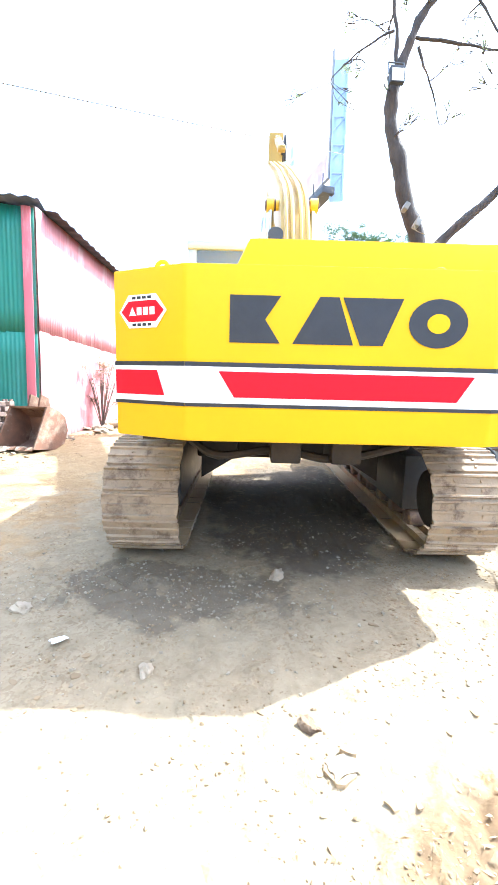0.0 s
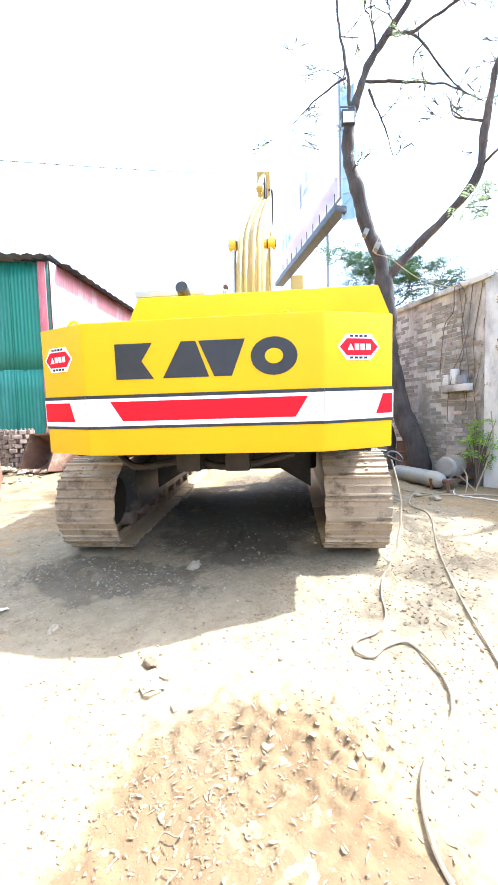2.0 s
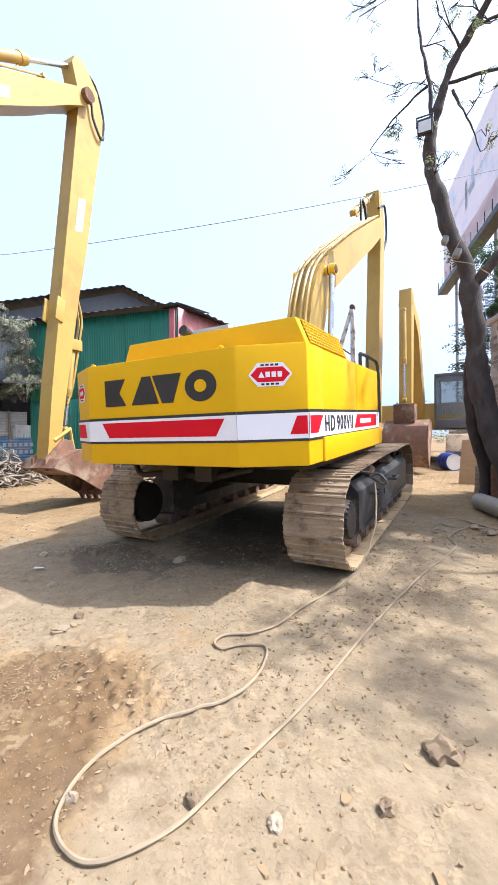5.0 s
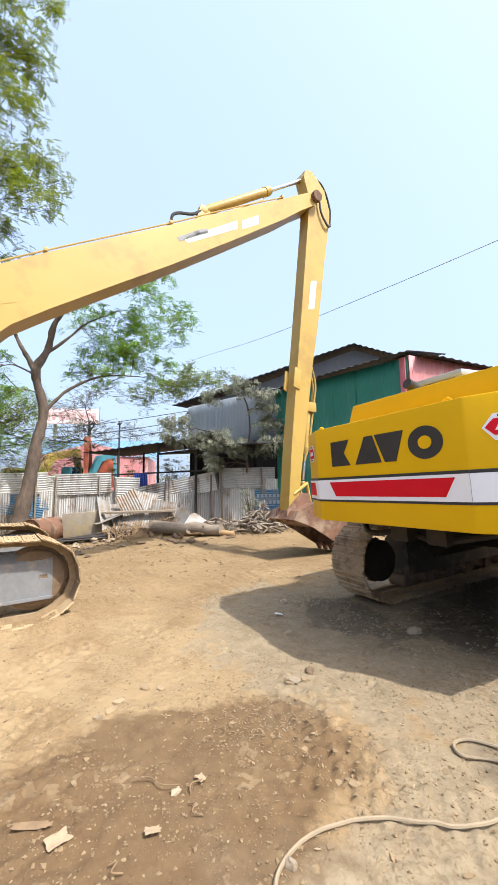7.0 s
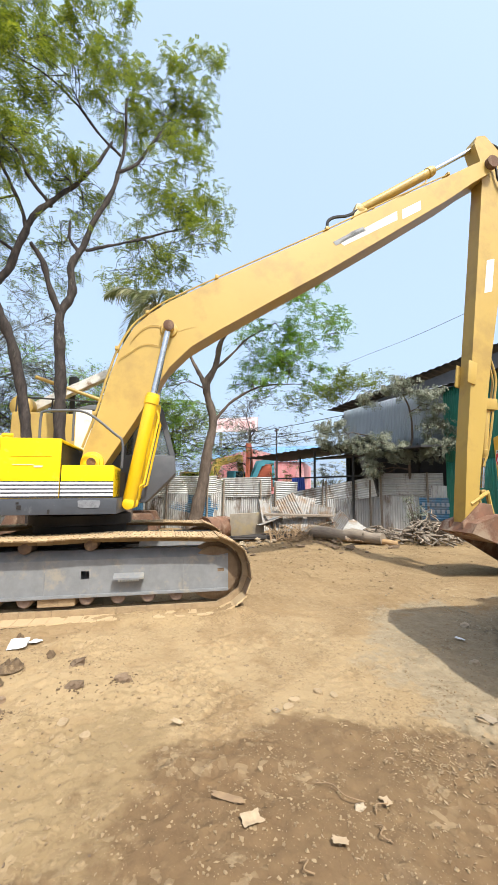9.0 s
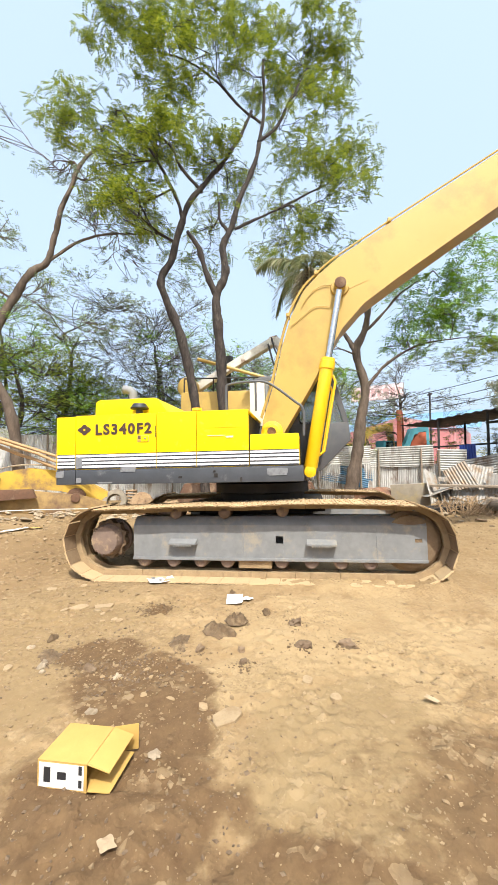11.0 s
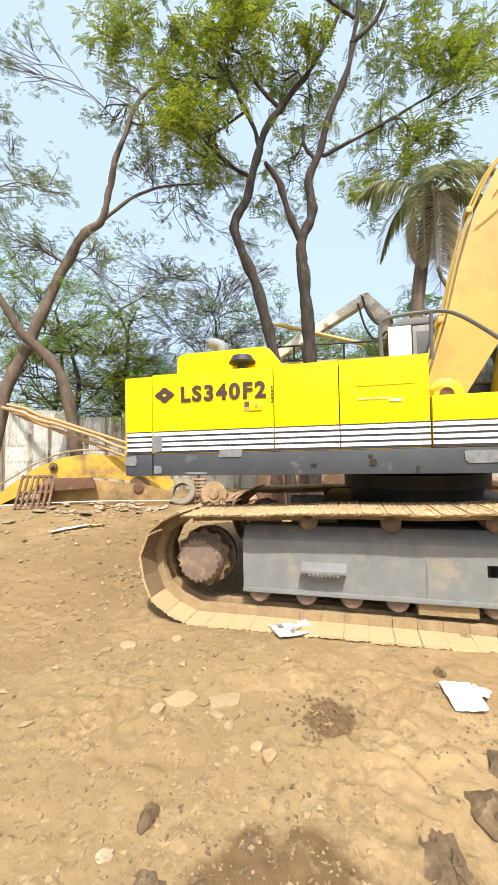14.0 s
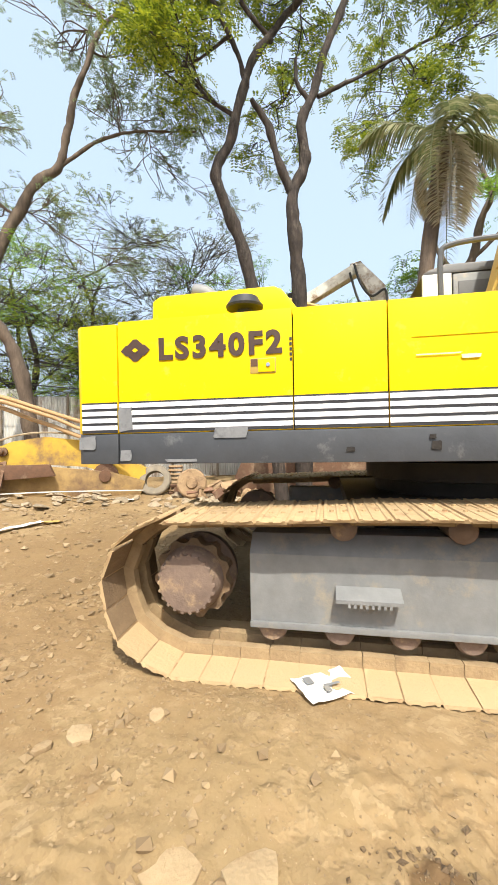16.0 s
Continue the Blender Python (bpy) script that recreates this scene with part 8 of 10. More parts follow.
# ---- scrap by the back fence ----
def scrap_boom():
    t = thing("scrap_boom", along((-5.15, -11.15, 0.12), (-7.0, -7.6, 0.12)), "old yellow excavator boom lying on the ground", "excavator boom")
    top = [(0.0, 0.12), (0.35, 0.45), (0.9, 0.85), (1.5, 1.12), (2.1, 1.22), (2.8, 1.14), (3.4, 0.92), (4.1, 0.55)]
    low = [(0.1, 0.0), (0.6, 0.25), (1.2, 0.52), (2.0, 0.66), (2.9, 0.6), (3.5, 0.42), (4.1, 0.2)]
    bm = bm_new()
    prism(bm, top + low[::-1], -0.02, 0.42, "y")
    part("beam", bm, material("old machine yellow", (0.55, 0.36, 0.04), (0.45, 0.28, 0.04), 3, 0.6, 0, 0.1, stain=(0.20, 0.12, 0.06), amount=0.35), t)
    bm = bm_new()
    prism(bm, [(1.0, 0.0), (4.0, 0.0), (4.1, 0.3), (3.4, 0.5), (2.2, 0.62), (1.2, 0.48)], -0.16, -0.05, "y", 0.01)
    part("lower_plate", bm, material("ochre scrap plate", (0.36, 0.24, 0.09), (0.24, 0.15, 0.06), 4, 0.8, 0, 0.2, stain=(0.14, 0.085, 0.05), amount=0.5), t)
    for x, z, r in ((1.35, 0.92, 0.09), (3.3, 0.42, 0.26)):
        bm = bm_new()
        lathe(bm, (x, -0.04, z), (0, -1, 0), [(0, r), (0.05, r), (0.06, r * 0.5), (0.16, r * 0.45), (0.17, r * 0.2)], 20)
        part("boss", bm, M_RUST, t)
    hose(t, [(0.2, -0.05, 0.5), (0.9, -0.03, 0.95), (1.6, 0.0, 1.25), (2.4, 0.0, 1.3), (3.2, 0.0, 1.12)], 0.02, M_HOSE)
    bm = bm_new()
    prism(bm, [(1.0, 0.35), (2.4, 0.45), (2.3, 0.68), (1.3, 0.66)], -0.42, -0.3, "y", 0.01)
    part("bent_plate", bm, M_RUST, t)


scrap_boom()


def grate(m):
    t = thing("steel_grate", m, "rusty steel grate leaning on scrap", "grate")
    bm = bm_new()
    for z in (0.0, 0.38, 0.76):
        box(bm, (0, -0.02, z), (0.72, 0.02, z + 0.05))
    part("crossbar", bm, M_RUST, t)
    for k in range(7):
        bm = bm_new()
        box(bm, (k * 0.112, -0.035, 0), (k * 0.112 + 0.05, 0.0, 0.82), 0.004)
        part("bar", bm, M_RUST, t)


grate(along((-4.95, -10.15, 0.15), (-5.45, -9.25, 0.15)) @ pose(0, -0.1, 0, -32, 0, 0))


M_TYREDUST = material("dust-grey tyre rubber", (0.24, 0.205, 0.155), (0.15, 0.13, 0.10), 6, 0.9, 0, 0.15, 60)


def tyre(m, r, label):
    t = thing("tyre", m, label, "tyre")
    bm = bm_new()
    w = r * 0.4
    prof = [(-w * 0.5, r * 0.58), (-w * 0.55, r * 0.75), (-w * 0.5, r * 0.93), (-w * 0.3, r), (w * 0.3, r), (w * 0.5, r * 0.93), (w * 0.55, r * 0.75), (w * 0.5, r * 0.58)]
    n = 28
    rings = []
    for k in range(n):
        a = 2 * math.pi * k / n
        rings.append([bm.verts.new((h, q * math.cos(a), q * math.sin(a))) for h, q in prof])
    for k in range(n):
        a, b = rings[k], rings[(k + 1) % n]
        for j in range(len(prof)):
            bm.faces.new((a[j], a[(j + 1) % len(prof)], b[(j + 1) % len(prof)], b[j]))
    part("tread", bm, M_TYREDUST, t)


tyre(pose(-7.1, -7.32, 0.42, 0, -24, 16), 0.34, "worn dusty tyre leaning on scrap")


def scrap_parts(cx, cy, seed):
    rng = random.Random(seed)
    for k in range(9):
        x, y = cx + rng.gauss(0, 0.35), cy + rng.gauss(0, 0.5)
        z = ground_z(x, y)
        bm = bm_new()
        kind = k % 3
        r = rng.uniform(0.10, 0.2)
        if kind == 0:
            lathe(bm, (0, 0, 0), (0, 0, 1), [(0, r * 0.3), (0, r), (0.06, r), (0.07, r * 0.7), (0.10, r * 0.65), (0.12, r * 0.3)], 20)
            name, label = "machine_wheel", "rusty flanged machine wheel in the scrap"
        elif kind == 1:
            box(bm, (-r, -r * 0.7, 0), (r, r * 0.7, r * 1.5), 0.02)
            for j in range(4):
                lathe(bm, (-r * 0.75 + j * r * 0.5, 0, r * 1.5), (0, 0, 1), [(0, 0.03), (0.05, 0.03)], 8)
            name, label = "engine_block", "rusty engine block in the scrap"
        else:
            for j in range(6):
                box(bm, (-0.25 + j * 0.085, -0.1, 0), (-0.25 + j * 0.085 + 0.04, 0.1, 0.05), 0.006)
            box(bm, (-0.27, -0.11, -0.02), (0.27, -0.06, 0.06), 0.006)
            box(bm, (-0.27, 0.06, -0.02), (0.27, 0.11, 0.06), 0.006)
            name, label = "chain_piece", "rusty length of ladder chain in the scrap"
        ob = part(name, bm, (M_SCRAP, M_RUST, M_RUSTRED, M_SCRAP)[k % 4])
        ob.matrix_world = Matrix.Translation((x, y, z + 0.08)) @ Euler((rng.uniform(0.6, 1.4), rng.uniform(-0.4, 0.4), rng.uniform(0, 6))).to_matrix().to_4x4()
        tagged(ob, label, "scrap part", "scrap parts")


M_SCRAP = material("mud-coated scrap steel", (0.34, 0.235, 0.135), (0.24, 0.155, 0.085), 6, 0.9, 0, 0.3, 40, stain=(0.14, 0.085, 0.05), amount=0.35, stain_scale=5)
bm = bm_new()
lathe(bm, (0, 0, 0), (1, 0, 0), [(-0.04, 0.06), (-0.04, 0.10), (0.0, 0.12), (0.0, 0.27), (0.03, 0.30), (0.10, 0.30), (0.13, 0.27), (0.13, 0.12), (0.17, 0.10), (0.17, 0.05)], 32)
ob = part("idler_wheel", bm, M_SCRAP)
ob.matrix_world = pose(-7.0, -6.42, ground_z(-7.0, -6.4) + 0.27, 0, -12, 22)
tagged(ob, "mud-coated idler wheel leaning in the scrap", "scrap part", "scrap parts")
t = thing("ladder_chain", pose(-7.25, -6.95, ground_z(-7.2, -6.9) + 0.02, 0, -22, 18), "mud-coated length of track chain leaning on scrap", "scrap part", "scrap parts")
for k in range(7):
    bm = bm_new()
    box(bm, (0.0, -0.15, 0.03 + k * 0.09), (0.05, 0.15, 0.075 + k * 0.09), 0.008)
    for y in (-0.15, 0.10):
        box(bm, (-0.04, y, 0.0 + k * 0.09), (0.0, y + 0.05, 0.085 + k * 0.09), 0.008)
    part("chain_link", bm, M_SCRAP, t)
scrap_parts(-7.2, -5.75, 3)
scrap_parts(-7.5, -6.6, 8)
for i, dz in enumerate((0, 0.10, -0.12)):
    log((-5.6 - 0.1 * i, -11.4, 2.45 + dz), (-6.4, -7.6 - 0.1 * i, 1.25 + dz * 1.2), 0.045, 0.04, 20 + i, M_PLY, "bare timber pole lashed to the leaning tree", "pole")
wire([(-4.6, -10.9, 0.2), (-5.6, -9.0, 0.28), (-6.6, -7.3, 0.27)], 0.012, M_CREAM, "cord", "pale cord stretched over the stones", "cord")


# ---- beyond the fence ----
roof_sheets("roof_open_shed", [(-13.6, 1.0, 3.0), (-9.6, 4.9, 3.35), (-12.4, 7.0, 3.5), (-16.0, 3.0, 3.1)], M_ROOF, "thin sheet roof of the open shed behind the fence", 7)
for x, y in ((-12.55, 2.15), (-11.3, 3.35), (-10.2, 4.4), (-14.8, 3.6)):
    bm = bm_new()
    box(bm, (-0.035, -0.035, 0), (0.035, 0.035, 3.0), 0.005)
    tagged(part("shed_post", bm, M_DARK), "dark steel post of the open shed", "post", "open shed posts").matrix_world = pose(x, y, rise(x, y) - 0.05)
bm = bm_new()
tube(bm, [(-13.0, 1.7, 2.1), (-10.0, 4.6, 2.15)], 0.03, 6)
tagged(part("shed_rail", bm, M_DARK), "dark rail between the shed posts", "rail")


def parked_machine(m, body, arm, label):
    """A distant excavator: tracks, house, cab and a folded arm."""
    t = thing("excavator", m, label, "excavator", "machines beyond the fence")
    for s in (-1, 1):
        bm = bm_new()
        prism(bm, [(-1.7, 0.35), (-1.5, 0.05), (1.5, 0.05), (1.7, 0.35), (1.5, 0.75), (-1.5, 0.75)], s * 1.0 - 0.25, s * 1.0 + 0.25, "x", 0.05)
        part("track", bm, M_GREASE, t)
    bm = bm_new()
    box(bm, (-1.2, -2.0, 1.0), (1.2, 1.0, 1.9), 0.06)
    part("house", bm, body, t)
    bm = bm_new()
    box(bm, (-1.15, -0.3, 1.9), (-0.25, 1.1, 2.75), 0.05)
    cab = part("cab", bm, body, t)
    bm = bm_new()
    box(bm, (-0.246, -0.1, 2.1), (-0.238, 0.9, 2.65))
    part("window", bm, M_GLASS, cab)
    bm = bm_new()
    prism(bm, [(0.6, 1.6), (1.0, 1.5), (1.9, 3.2), (3.2, 3.55), (3.1, 3.9), (1.6, 3.6)], 0.1, 0.45, "x", 0.02)
    part("boom", bm, arm, t)
    bm = bm_new()
    prism(bm, [(2.9, 3.9), (3.3, 3.9), (3.5, 1.7), (3.3, 1.6)], 0.15, 0.4, "x", 0.02)
    part("arm", bm, arm, t)
    return t


parked_machine(pose(-20.6, 2.2, 0.9, 0, 0, -100) @ Matrix.Scale(0.85, 4), M_ORANGE, M_ORANGE, "orange-red excavator standing beyond the fence")
parked_machine(pose(-18.9, 1.1, 0.8, 0, 0, 35) @ Matrix.Scale(0.72, 4), M_TEAL, M_TEAL, "teal excavator standing beyond the fence")
parked_machine(pose(-18.6, -1.6, 0.2, 0, 0, 20) @ Matrix.Scale(0.9, 4), M_BOOM, M_BOOM, "ochre excavator standing beyond the fence")
bm = bm_new()
prism(bm, [(0, 0), (7, 0), (7, 3.4), (3.5, 4.3), (0, 3.4)], 0, 5, "y")
shed = part("far_shed_wall", bm, M_PINK)
tagged(shed, "pink-washed shed far behind the fence", "shed").matrix_world = along((-25, -1.0, 0.3), (-22.5, 6.0, 0.3))
roof_sheets("roof_far_shed", [(-25.3, -1.4, 3.7), (-22.2, 6.4, 3.7), (-25.0, 7.4, 5.1), (-28.0, 0.0, 5.1)], M_BLUEROOF, "blue sheet roof of a far shed", 8)


def billboard(m, w, h, label, panels, frame_mat):
    t = thing("billboard", m, label, "billboard")
    bm = bm_new()
    box(bm, (0, 0, 0), (w, 0.15, h), 0.02)
    part("backing", bm, frame_mat, t)
    for a, b, c, d, mt in panels:
        bm = bm_new()
        box(bm, (a * w, -0.02, c * h), (b * w, -0.002, d * h))
        part("print_panel", bm, mt, t)
    for x in (0.2, 0.8):
        bm = bm_new()
        tube(bm, [(x * w, 0.3, -m.translation.z), (x * w, 0.3, h)], 0.12, 8)
        part("mast", bm, M_FRAME, t)
    return t


M_PALEPRINT = material("faded pale print", (0.84, 0.78, 0.82), (0.82, 0.72, 0.76), 1.2, 0.7, 0, 0.0, stain=(0.55, 0.66, 0.78), amount=0.3, stain_scale=0.5)
M_PINKPRINT = material("faded pink print", (0.86, 0.70, 0.70), (0.84, 0.64, 0.65), 1.2, 0.7, 0, 0.0)
M_CYANPRINT = material("faded pale blue print", (0.48, 0.68, 0.80), (0.52, 0.70, 0.82), 1.0, 0.7, 0, 0.0)
M_SKYPRINT = material("faded blue print", (0.30, 0.42, 0.62), (0.36, 0.48, 0.64), 1.0, 0.7, 0, 0.0)
billboard(along((-33.0, -0.6, 7.1), (-31.6, 3.6, 7.1)), 4.4, 1.3, "pale billboard with a row of bars far behind the fence", [(0.01, 0.99, 0.02, 0.98, M_PINKPRINT)] + [(0.04 + k * 0.118, 0.04 + k * 0.118 + (0.09, 0.07, 0.1)[k % 3], 0.25, 0.75, M_FADERED) for k in range(8)], M_FRAME)
billboard(along((0.65, 39.7, 15.0), (4.7, 26.0, 15.0)), 14.3, 7.2, "tall faded billboard on a steel lattice", [(0.01, 0.99, 0.01, 0.99, M_PALEPRINT), (0.02, 0.98, 0.02, 0.22, M_PINKPRINT), (0.08, 0.13, 0.24, 0.40, M_CYANPRINT), (0.15, 0.19, 0.22, 0.42, M_CYANPRINT), (0.21, 0.27, 0.26, 0.36, M_CYANPRINT), (0.45, 0.49, 0.42, 0.70, M_CYANPRINT), (0.51, 0.60, 0.50, 0.57, M_CYANPRINT), (0.55, 0.59, 0.60, 0.72, M_CYANPRINT), (0.03, 0.97, 0.585, 0.592, M_FRAME), (0.03, 0.97, 0.56, 0.566, M_FRAME)], M_FRAME)


def lattice():
    t = thing("steel_lattice", along((4.75, 25.9, 13.6), (5.6, 25.8, 13.6)), "blue-grey steel lattice edge of the billboard", "steel lattice")
    for x in (0.0, 0.75):
        bm = bm_new()
        box(bm, (x, 0, 0), (x + 0.10, 0.1, 8.0))
        part("upright", bm, M_SKYPRINT, t)
    for k in range(10):
        bm = bm_new()
        tube(bm, [(0.05, 0.05, k * 0.8), (0.8, 0.05, k * 0.8 + (0.8 if k % 2 else 0.0))], 0.035, 5)
        part("brace", bm, M_SKYPRINT, t)
    bm = bm_new()
    box(bm, (0.02, 0.12, 0), (0.83, 0.16, 8.0))
    part("backing_sheet", bm, M_SKYPRINT, t)
    c = thing("catwalk", along((0.65, 39.3, 14.4), (4.75, 25.6, 14.0)), "dark steel catwalk under the billboard", "catwalk")
    bm = bm_new()
    box(bm, (0, -0.5, -0.5), (14.3, 0.3, -0.1), 0.02)
    part("deck", bm, M_FRAME_K, c)
    for k in range(12):
        bm = bm_new()
        tube(bm, [(k * 1.28 + 0.1, -0.45, -0.3), (k * 1.28 + 0.1, -0.45, 0.6)], 0.03, 5)
        part("baluster", bm, M_FRAME_K, c)


lattice()
# overhead lines and a lamp pole
wire([(-30.0, 9.0, 10.6), (-19.9, 6.86, 9.1), (-11.0, 7.6, 7.8), (-5.43, 8.4, 7.35), (-1.0, 11.0, 8.2), (4.5, 17.0, 11.0)], 0.009, M_FRAME, "overhead_line", "grey overhead line across the yard", "overhead line")
for dz in (0.0, 0.35, 0.8):
    wire([(-26.0, -6.0, 4.3 + dz), (-18.0, 1.0, 3.9 + dz), (-14.0, 6.0, 4.4 + dz)], 0.014, M_RUBBER, "overhead_line", "black overhead line beyond the fence", "overhead line")
for dz in (0.0, 0.5):
    wire([(-14.0, -4.0, 2.75 + dz), (-9.0, -9.0, 2.55 + dz), (-5.5, -14.0, 2.9 + dz)], 0.012, M_RUBBER, "overhead_line", "black line slung along the back fence", "overhead line")


def lamp_pole():
    t = thing("street_lamp", pose(-21.5, 3.6, 0.3), "slim street lamp beyond the fence", "street lamp")
    bm = bm_new()
    tube(bm, [(0, 0, 0), (0, 0, 5.2)], [0.07, 0.05], 8)
    part("pole", bm, M_FRAME_K, t)
    bm = bm_new()
    box(bm, (-0.3, -0.1, 5.2), (0.3, 0.1, 5.3), 0.03)
    part("lamp_head", bm, M_FRAME_K, t)


lamp_pole()


# ---- machines standing close behind ----
M_OLDWHITE = material("rust-streaked off-white paint", (0.66, 0.64, 0.58), (0.50, 0.48, 0.43), 5, 0.6, 0, 0.1, stain=(0.22, 0.14, 0.08), amount=0.5, stain_scale=3)


def old_machine():
    """The old yellow machine whose deck and off-white boom show above the ochre machine's house."""
    t = thing("excavator", pose(-9.3, -3.9, 0.05, 0, 0, 4), "old yellow excavator with off-white boom behind the trees", "excavator", "parked excavators")
    for s in (-1, 1):
        bm = bm_new()
        prism(bm, [(-2.0, 0.4), (-1.8, 0.05), (1.8, 0.05), (2.0, 0.4), (1.8, 0.85), (-1.8, 0.85)], s * 1.0 - 0.3, s * 1.0 + 0.3, "x", 0.05)
        part("track", bm, M_RUST, t)
    bm = bm_new()
    box(bm, (-1.1, -2.0, 1.1), (1.1, 1.4, 3.55), 0.08)
    part("house", bm, M_BOOM, t)
    bm = bm_new()
    lathe(bm, (0.0, -2.05, 3.85), (1, 0, 0), [(0, 0.3), (0.05, 0.32), (0.35, 0.32), (0.4, 0.25), (0.42, 0.1)], 20)
    part("winch_drum", bm, M_BOOM, t)
    bm = bm_new()
    tube(bm, [(1.0, -1.5, 4.55), (1.0, 0.7, 3.85)], 0.05, 8)
    tube(bm, [(1.0, -0.7, 4.3), (1.0, -0.7, 3.5)], 0.03, 6)
    part("deck_pipe", bm, M_BOOM, t)
    bm = bm_new()
    tube(bm, [(1.05, -1.9, 3.95), (1.05, 1.3, 3.9)], 0.025, 6)
    for y in (-1.9, -1.0, 0.2, 1.3):
        tube(bm, [(1.05, y, 3.5), (1.05, y, 3.93)], 0.022, 6)
    part("railing", bm, M_GREASE, t)
    bm = bm_new()
    prism(bm, [(-2.3, 3.8), (-2.2, 3.55), (-1.0, 4.28), (0.72, 5.22), (0.70, 5.40), (0.55, 5.42), (-1.05, 4.52)], -0.3, 0.0, "x", 0.02)
    part("boom", bm, M_OLDWHITE, t)
    bm = bm_new()
    prism(bm, [(0.5, 5.45), (0.75, 5.5), (1.3, 4.9), (1.6, 3.9), (1.3, 3.85), (1.0, 4.7)], -0.28, -0.02, "x", 0.02)
    part("arm", bm, M_OLDWHITE, t)
    hose(t, [(0.05, 0.6, 5.4), (0.1, 0.75, 4.9), (0.1, 1.0, 4.6), (0.05, 1.3, 4.75), (0.05, 1.35, 4.3)], 0.03)
    hose(t, [(0.05, 0.5, 5.2), (0.15, 0.7, 4.5), (0.1, 0.95, 4.2), (0.05, 1.2, 4.4)], 0.03)
    bm = bm_new()
    lathe(bm, (-0.5, -0.9, 3.5), (0, 0, 1), [(0, 0.08), (1.2, 0.08), (1.2, 0.15), (1.5, 0.15)], 14)
    part("exhaust", bm, M_DARK, t)


old_machine()


def far_digger():
    """The machine parked head-on beyond the painted one: wide bucket before a raised yellow arm."""
    t = thing("excavator", pose(1.55, 12.9, rise(1.5, 12.0), 0, 0, 178), "yellow excavator parked facing the yard with its bucket down", "excavator", "parked excavators")
    for s in (-1, 1):
        bm = bm_new()
        prism(bm, [(-2.0, 0.4), (-1.8, 0.05), (1.5, 0.05), (1.8, 0.4), (1.5, 0.85), (-1.8, 0.85)], s * 1.05 - 0.3, s * 1.05 + 0.3, "x", 0.05)
        part("track", bm, M_SHOE, t)
    bm = bm_new()
    box(bm, (-1.2, -2.2, 1.0), (1.2, 0.6, 1.75), 0.05)
    part("house", bm, M_BOOM, t)
    bm = bm_new()
    box(bm, (-1.3, -0.4, 1.0), (-0.4, 0.9, 1.25), 0.03)
    cab = part("cab", bm, M_CAB, t)
    bm = bm_new()
    box(bm, (-1.3, -0.4, 2.45), (-0.4, 0.9, 2.55), 0.03)
    part("cab_roof", bm, M_CAB, cab)
    for x in (-1.3, -0.46):
        for y in (-0.4, 0.84):
            bm = bm_new()
            box(bm, (x, y, 1.23), (x + 0.06, y + 0.06, 2.47), 0.01)
            part("cab_post", bm, M_CAB, cab)
    for a, b in (((-1.25, 0.85, 1.25), (-0.45, 0.86, 2.45)), ((-0.42, -0.35, 1.25), (-0.41, 0.85, 2.45))):
        bm = bm_new()
        box(bm, a, b)
        part("window", bm, M_GLASS, cab).visible_shadow = False
    bm = bm_new()
    prism(bm, [(0.2, 1.4), (0.6, 1.3), (1.6, 3.6), (2.6, 4.1), (2.5, 4.4), (1.3, 4.0)], -0.1, 0.22, "x", 0.02)
    part("boom", bm, M_BOOM, t)
    bm = bm_new()
    prism(bm, [(2.2, 4.5), (2.6, 4.5), (2.75, 1.5), (2.5, 1.4)], -0.1, 0.2, "x", 0.02)
    part("arm", bm, M_BOOM, t)
    ram(t, (0.05, 2.85, 3.9), (0.05, 2.85, 1.7), 0.6, 0.06, M_BOOM)
    prof = [(2.9, 0.05), (3.15, 0.3), (3.2, 0.7), (3.05, 1.05), (2.8, 1.2), (2.5, 1.15), (2.35, 0.9)]
    part("bucket", bucket_bm(prof, -0.5, 0.5), M_RUSTRED, t, "wide brown bucket")
    bm = bm_new()
    box(bm, (-0.2, 2.55, 1.1), (0.3, 2.95, 1.6), 0.03)
    part("linkage", bm, M_RUST, t)


far_digger()


def mast_arm(m, label):
    t = thing("crane_arm", m, label, "crane arm")
    bm = bm_new()
    prism(bm, [(-0.10, 0), (0.12, 0), (0.09, 5.3), (0.04, 6.1), (-0.06, 6.1), (-0.07, 5.3)], -0.08, 0.08, "y", 0.015)
    part("mast", bm, M_OLDWHITE, t)
    bm = bm_new()
    prism(bm, [(-0.62, 4.35), (-0.46, 4.30), (0.02, 5.95), (-0.08, 6.0)], -0.07, 0.07, "y", 0.015)
    part("arm", bm, M_OLDWHITE, t)
    bm = bm_new()
    tube(bm, [(-0.50, 4.5, 0), (-0.05, 4.15, 0)], 0.03, 8)
    bmesh.ops.transform(bm, matrix=Matrix.Rotation(radians(90), 4, "X"), verts=bm.verts)
    part("strut", bm, M_RUST, t)
    bm = bm_new()
    lathe(bm, (0.0, -0.11, 6.0), (0, 1, 0), [(0, 0.08), (0.02, 0.10), (0.20, 0.10), (0.22, 0.08)], 14)
    part("pin", bm, M_RUST, t)


mast_arm(pose(-1.2, 15.2, 0.4), "off-white crane arm standing far behind")
# plain shed walls that close the yard behind the camera
for p, q in (((8.6, 3.4), (9.5, -6.0)), ((9.5, -6.0), (4.0, -16.5)), ((4.0, -16.5), (-5.2, -16.6))):
    fence_run(p, q, int(abs(p[0] * 7)) + 3, 2.2, False)
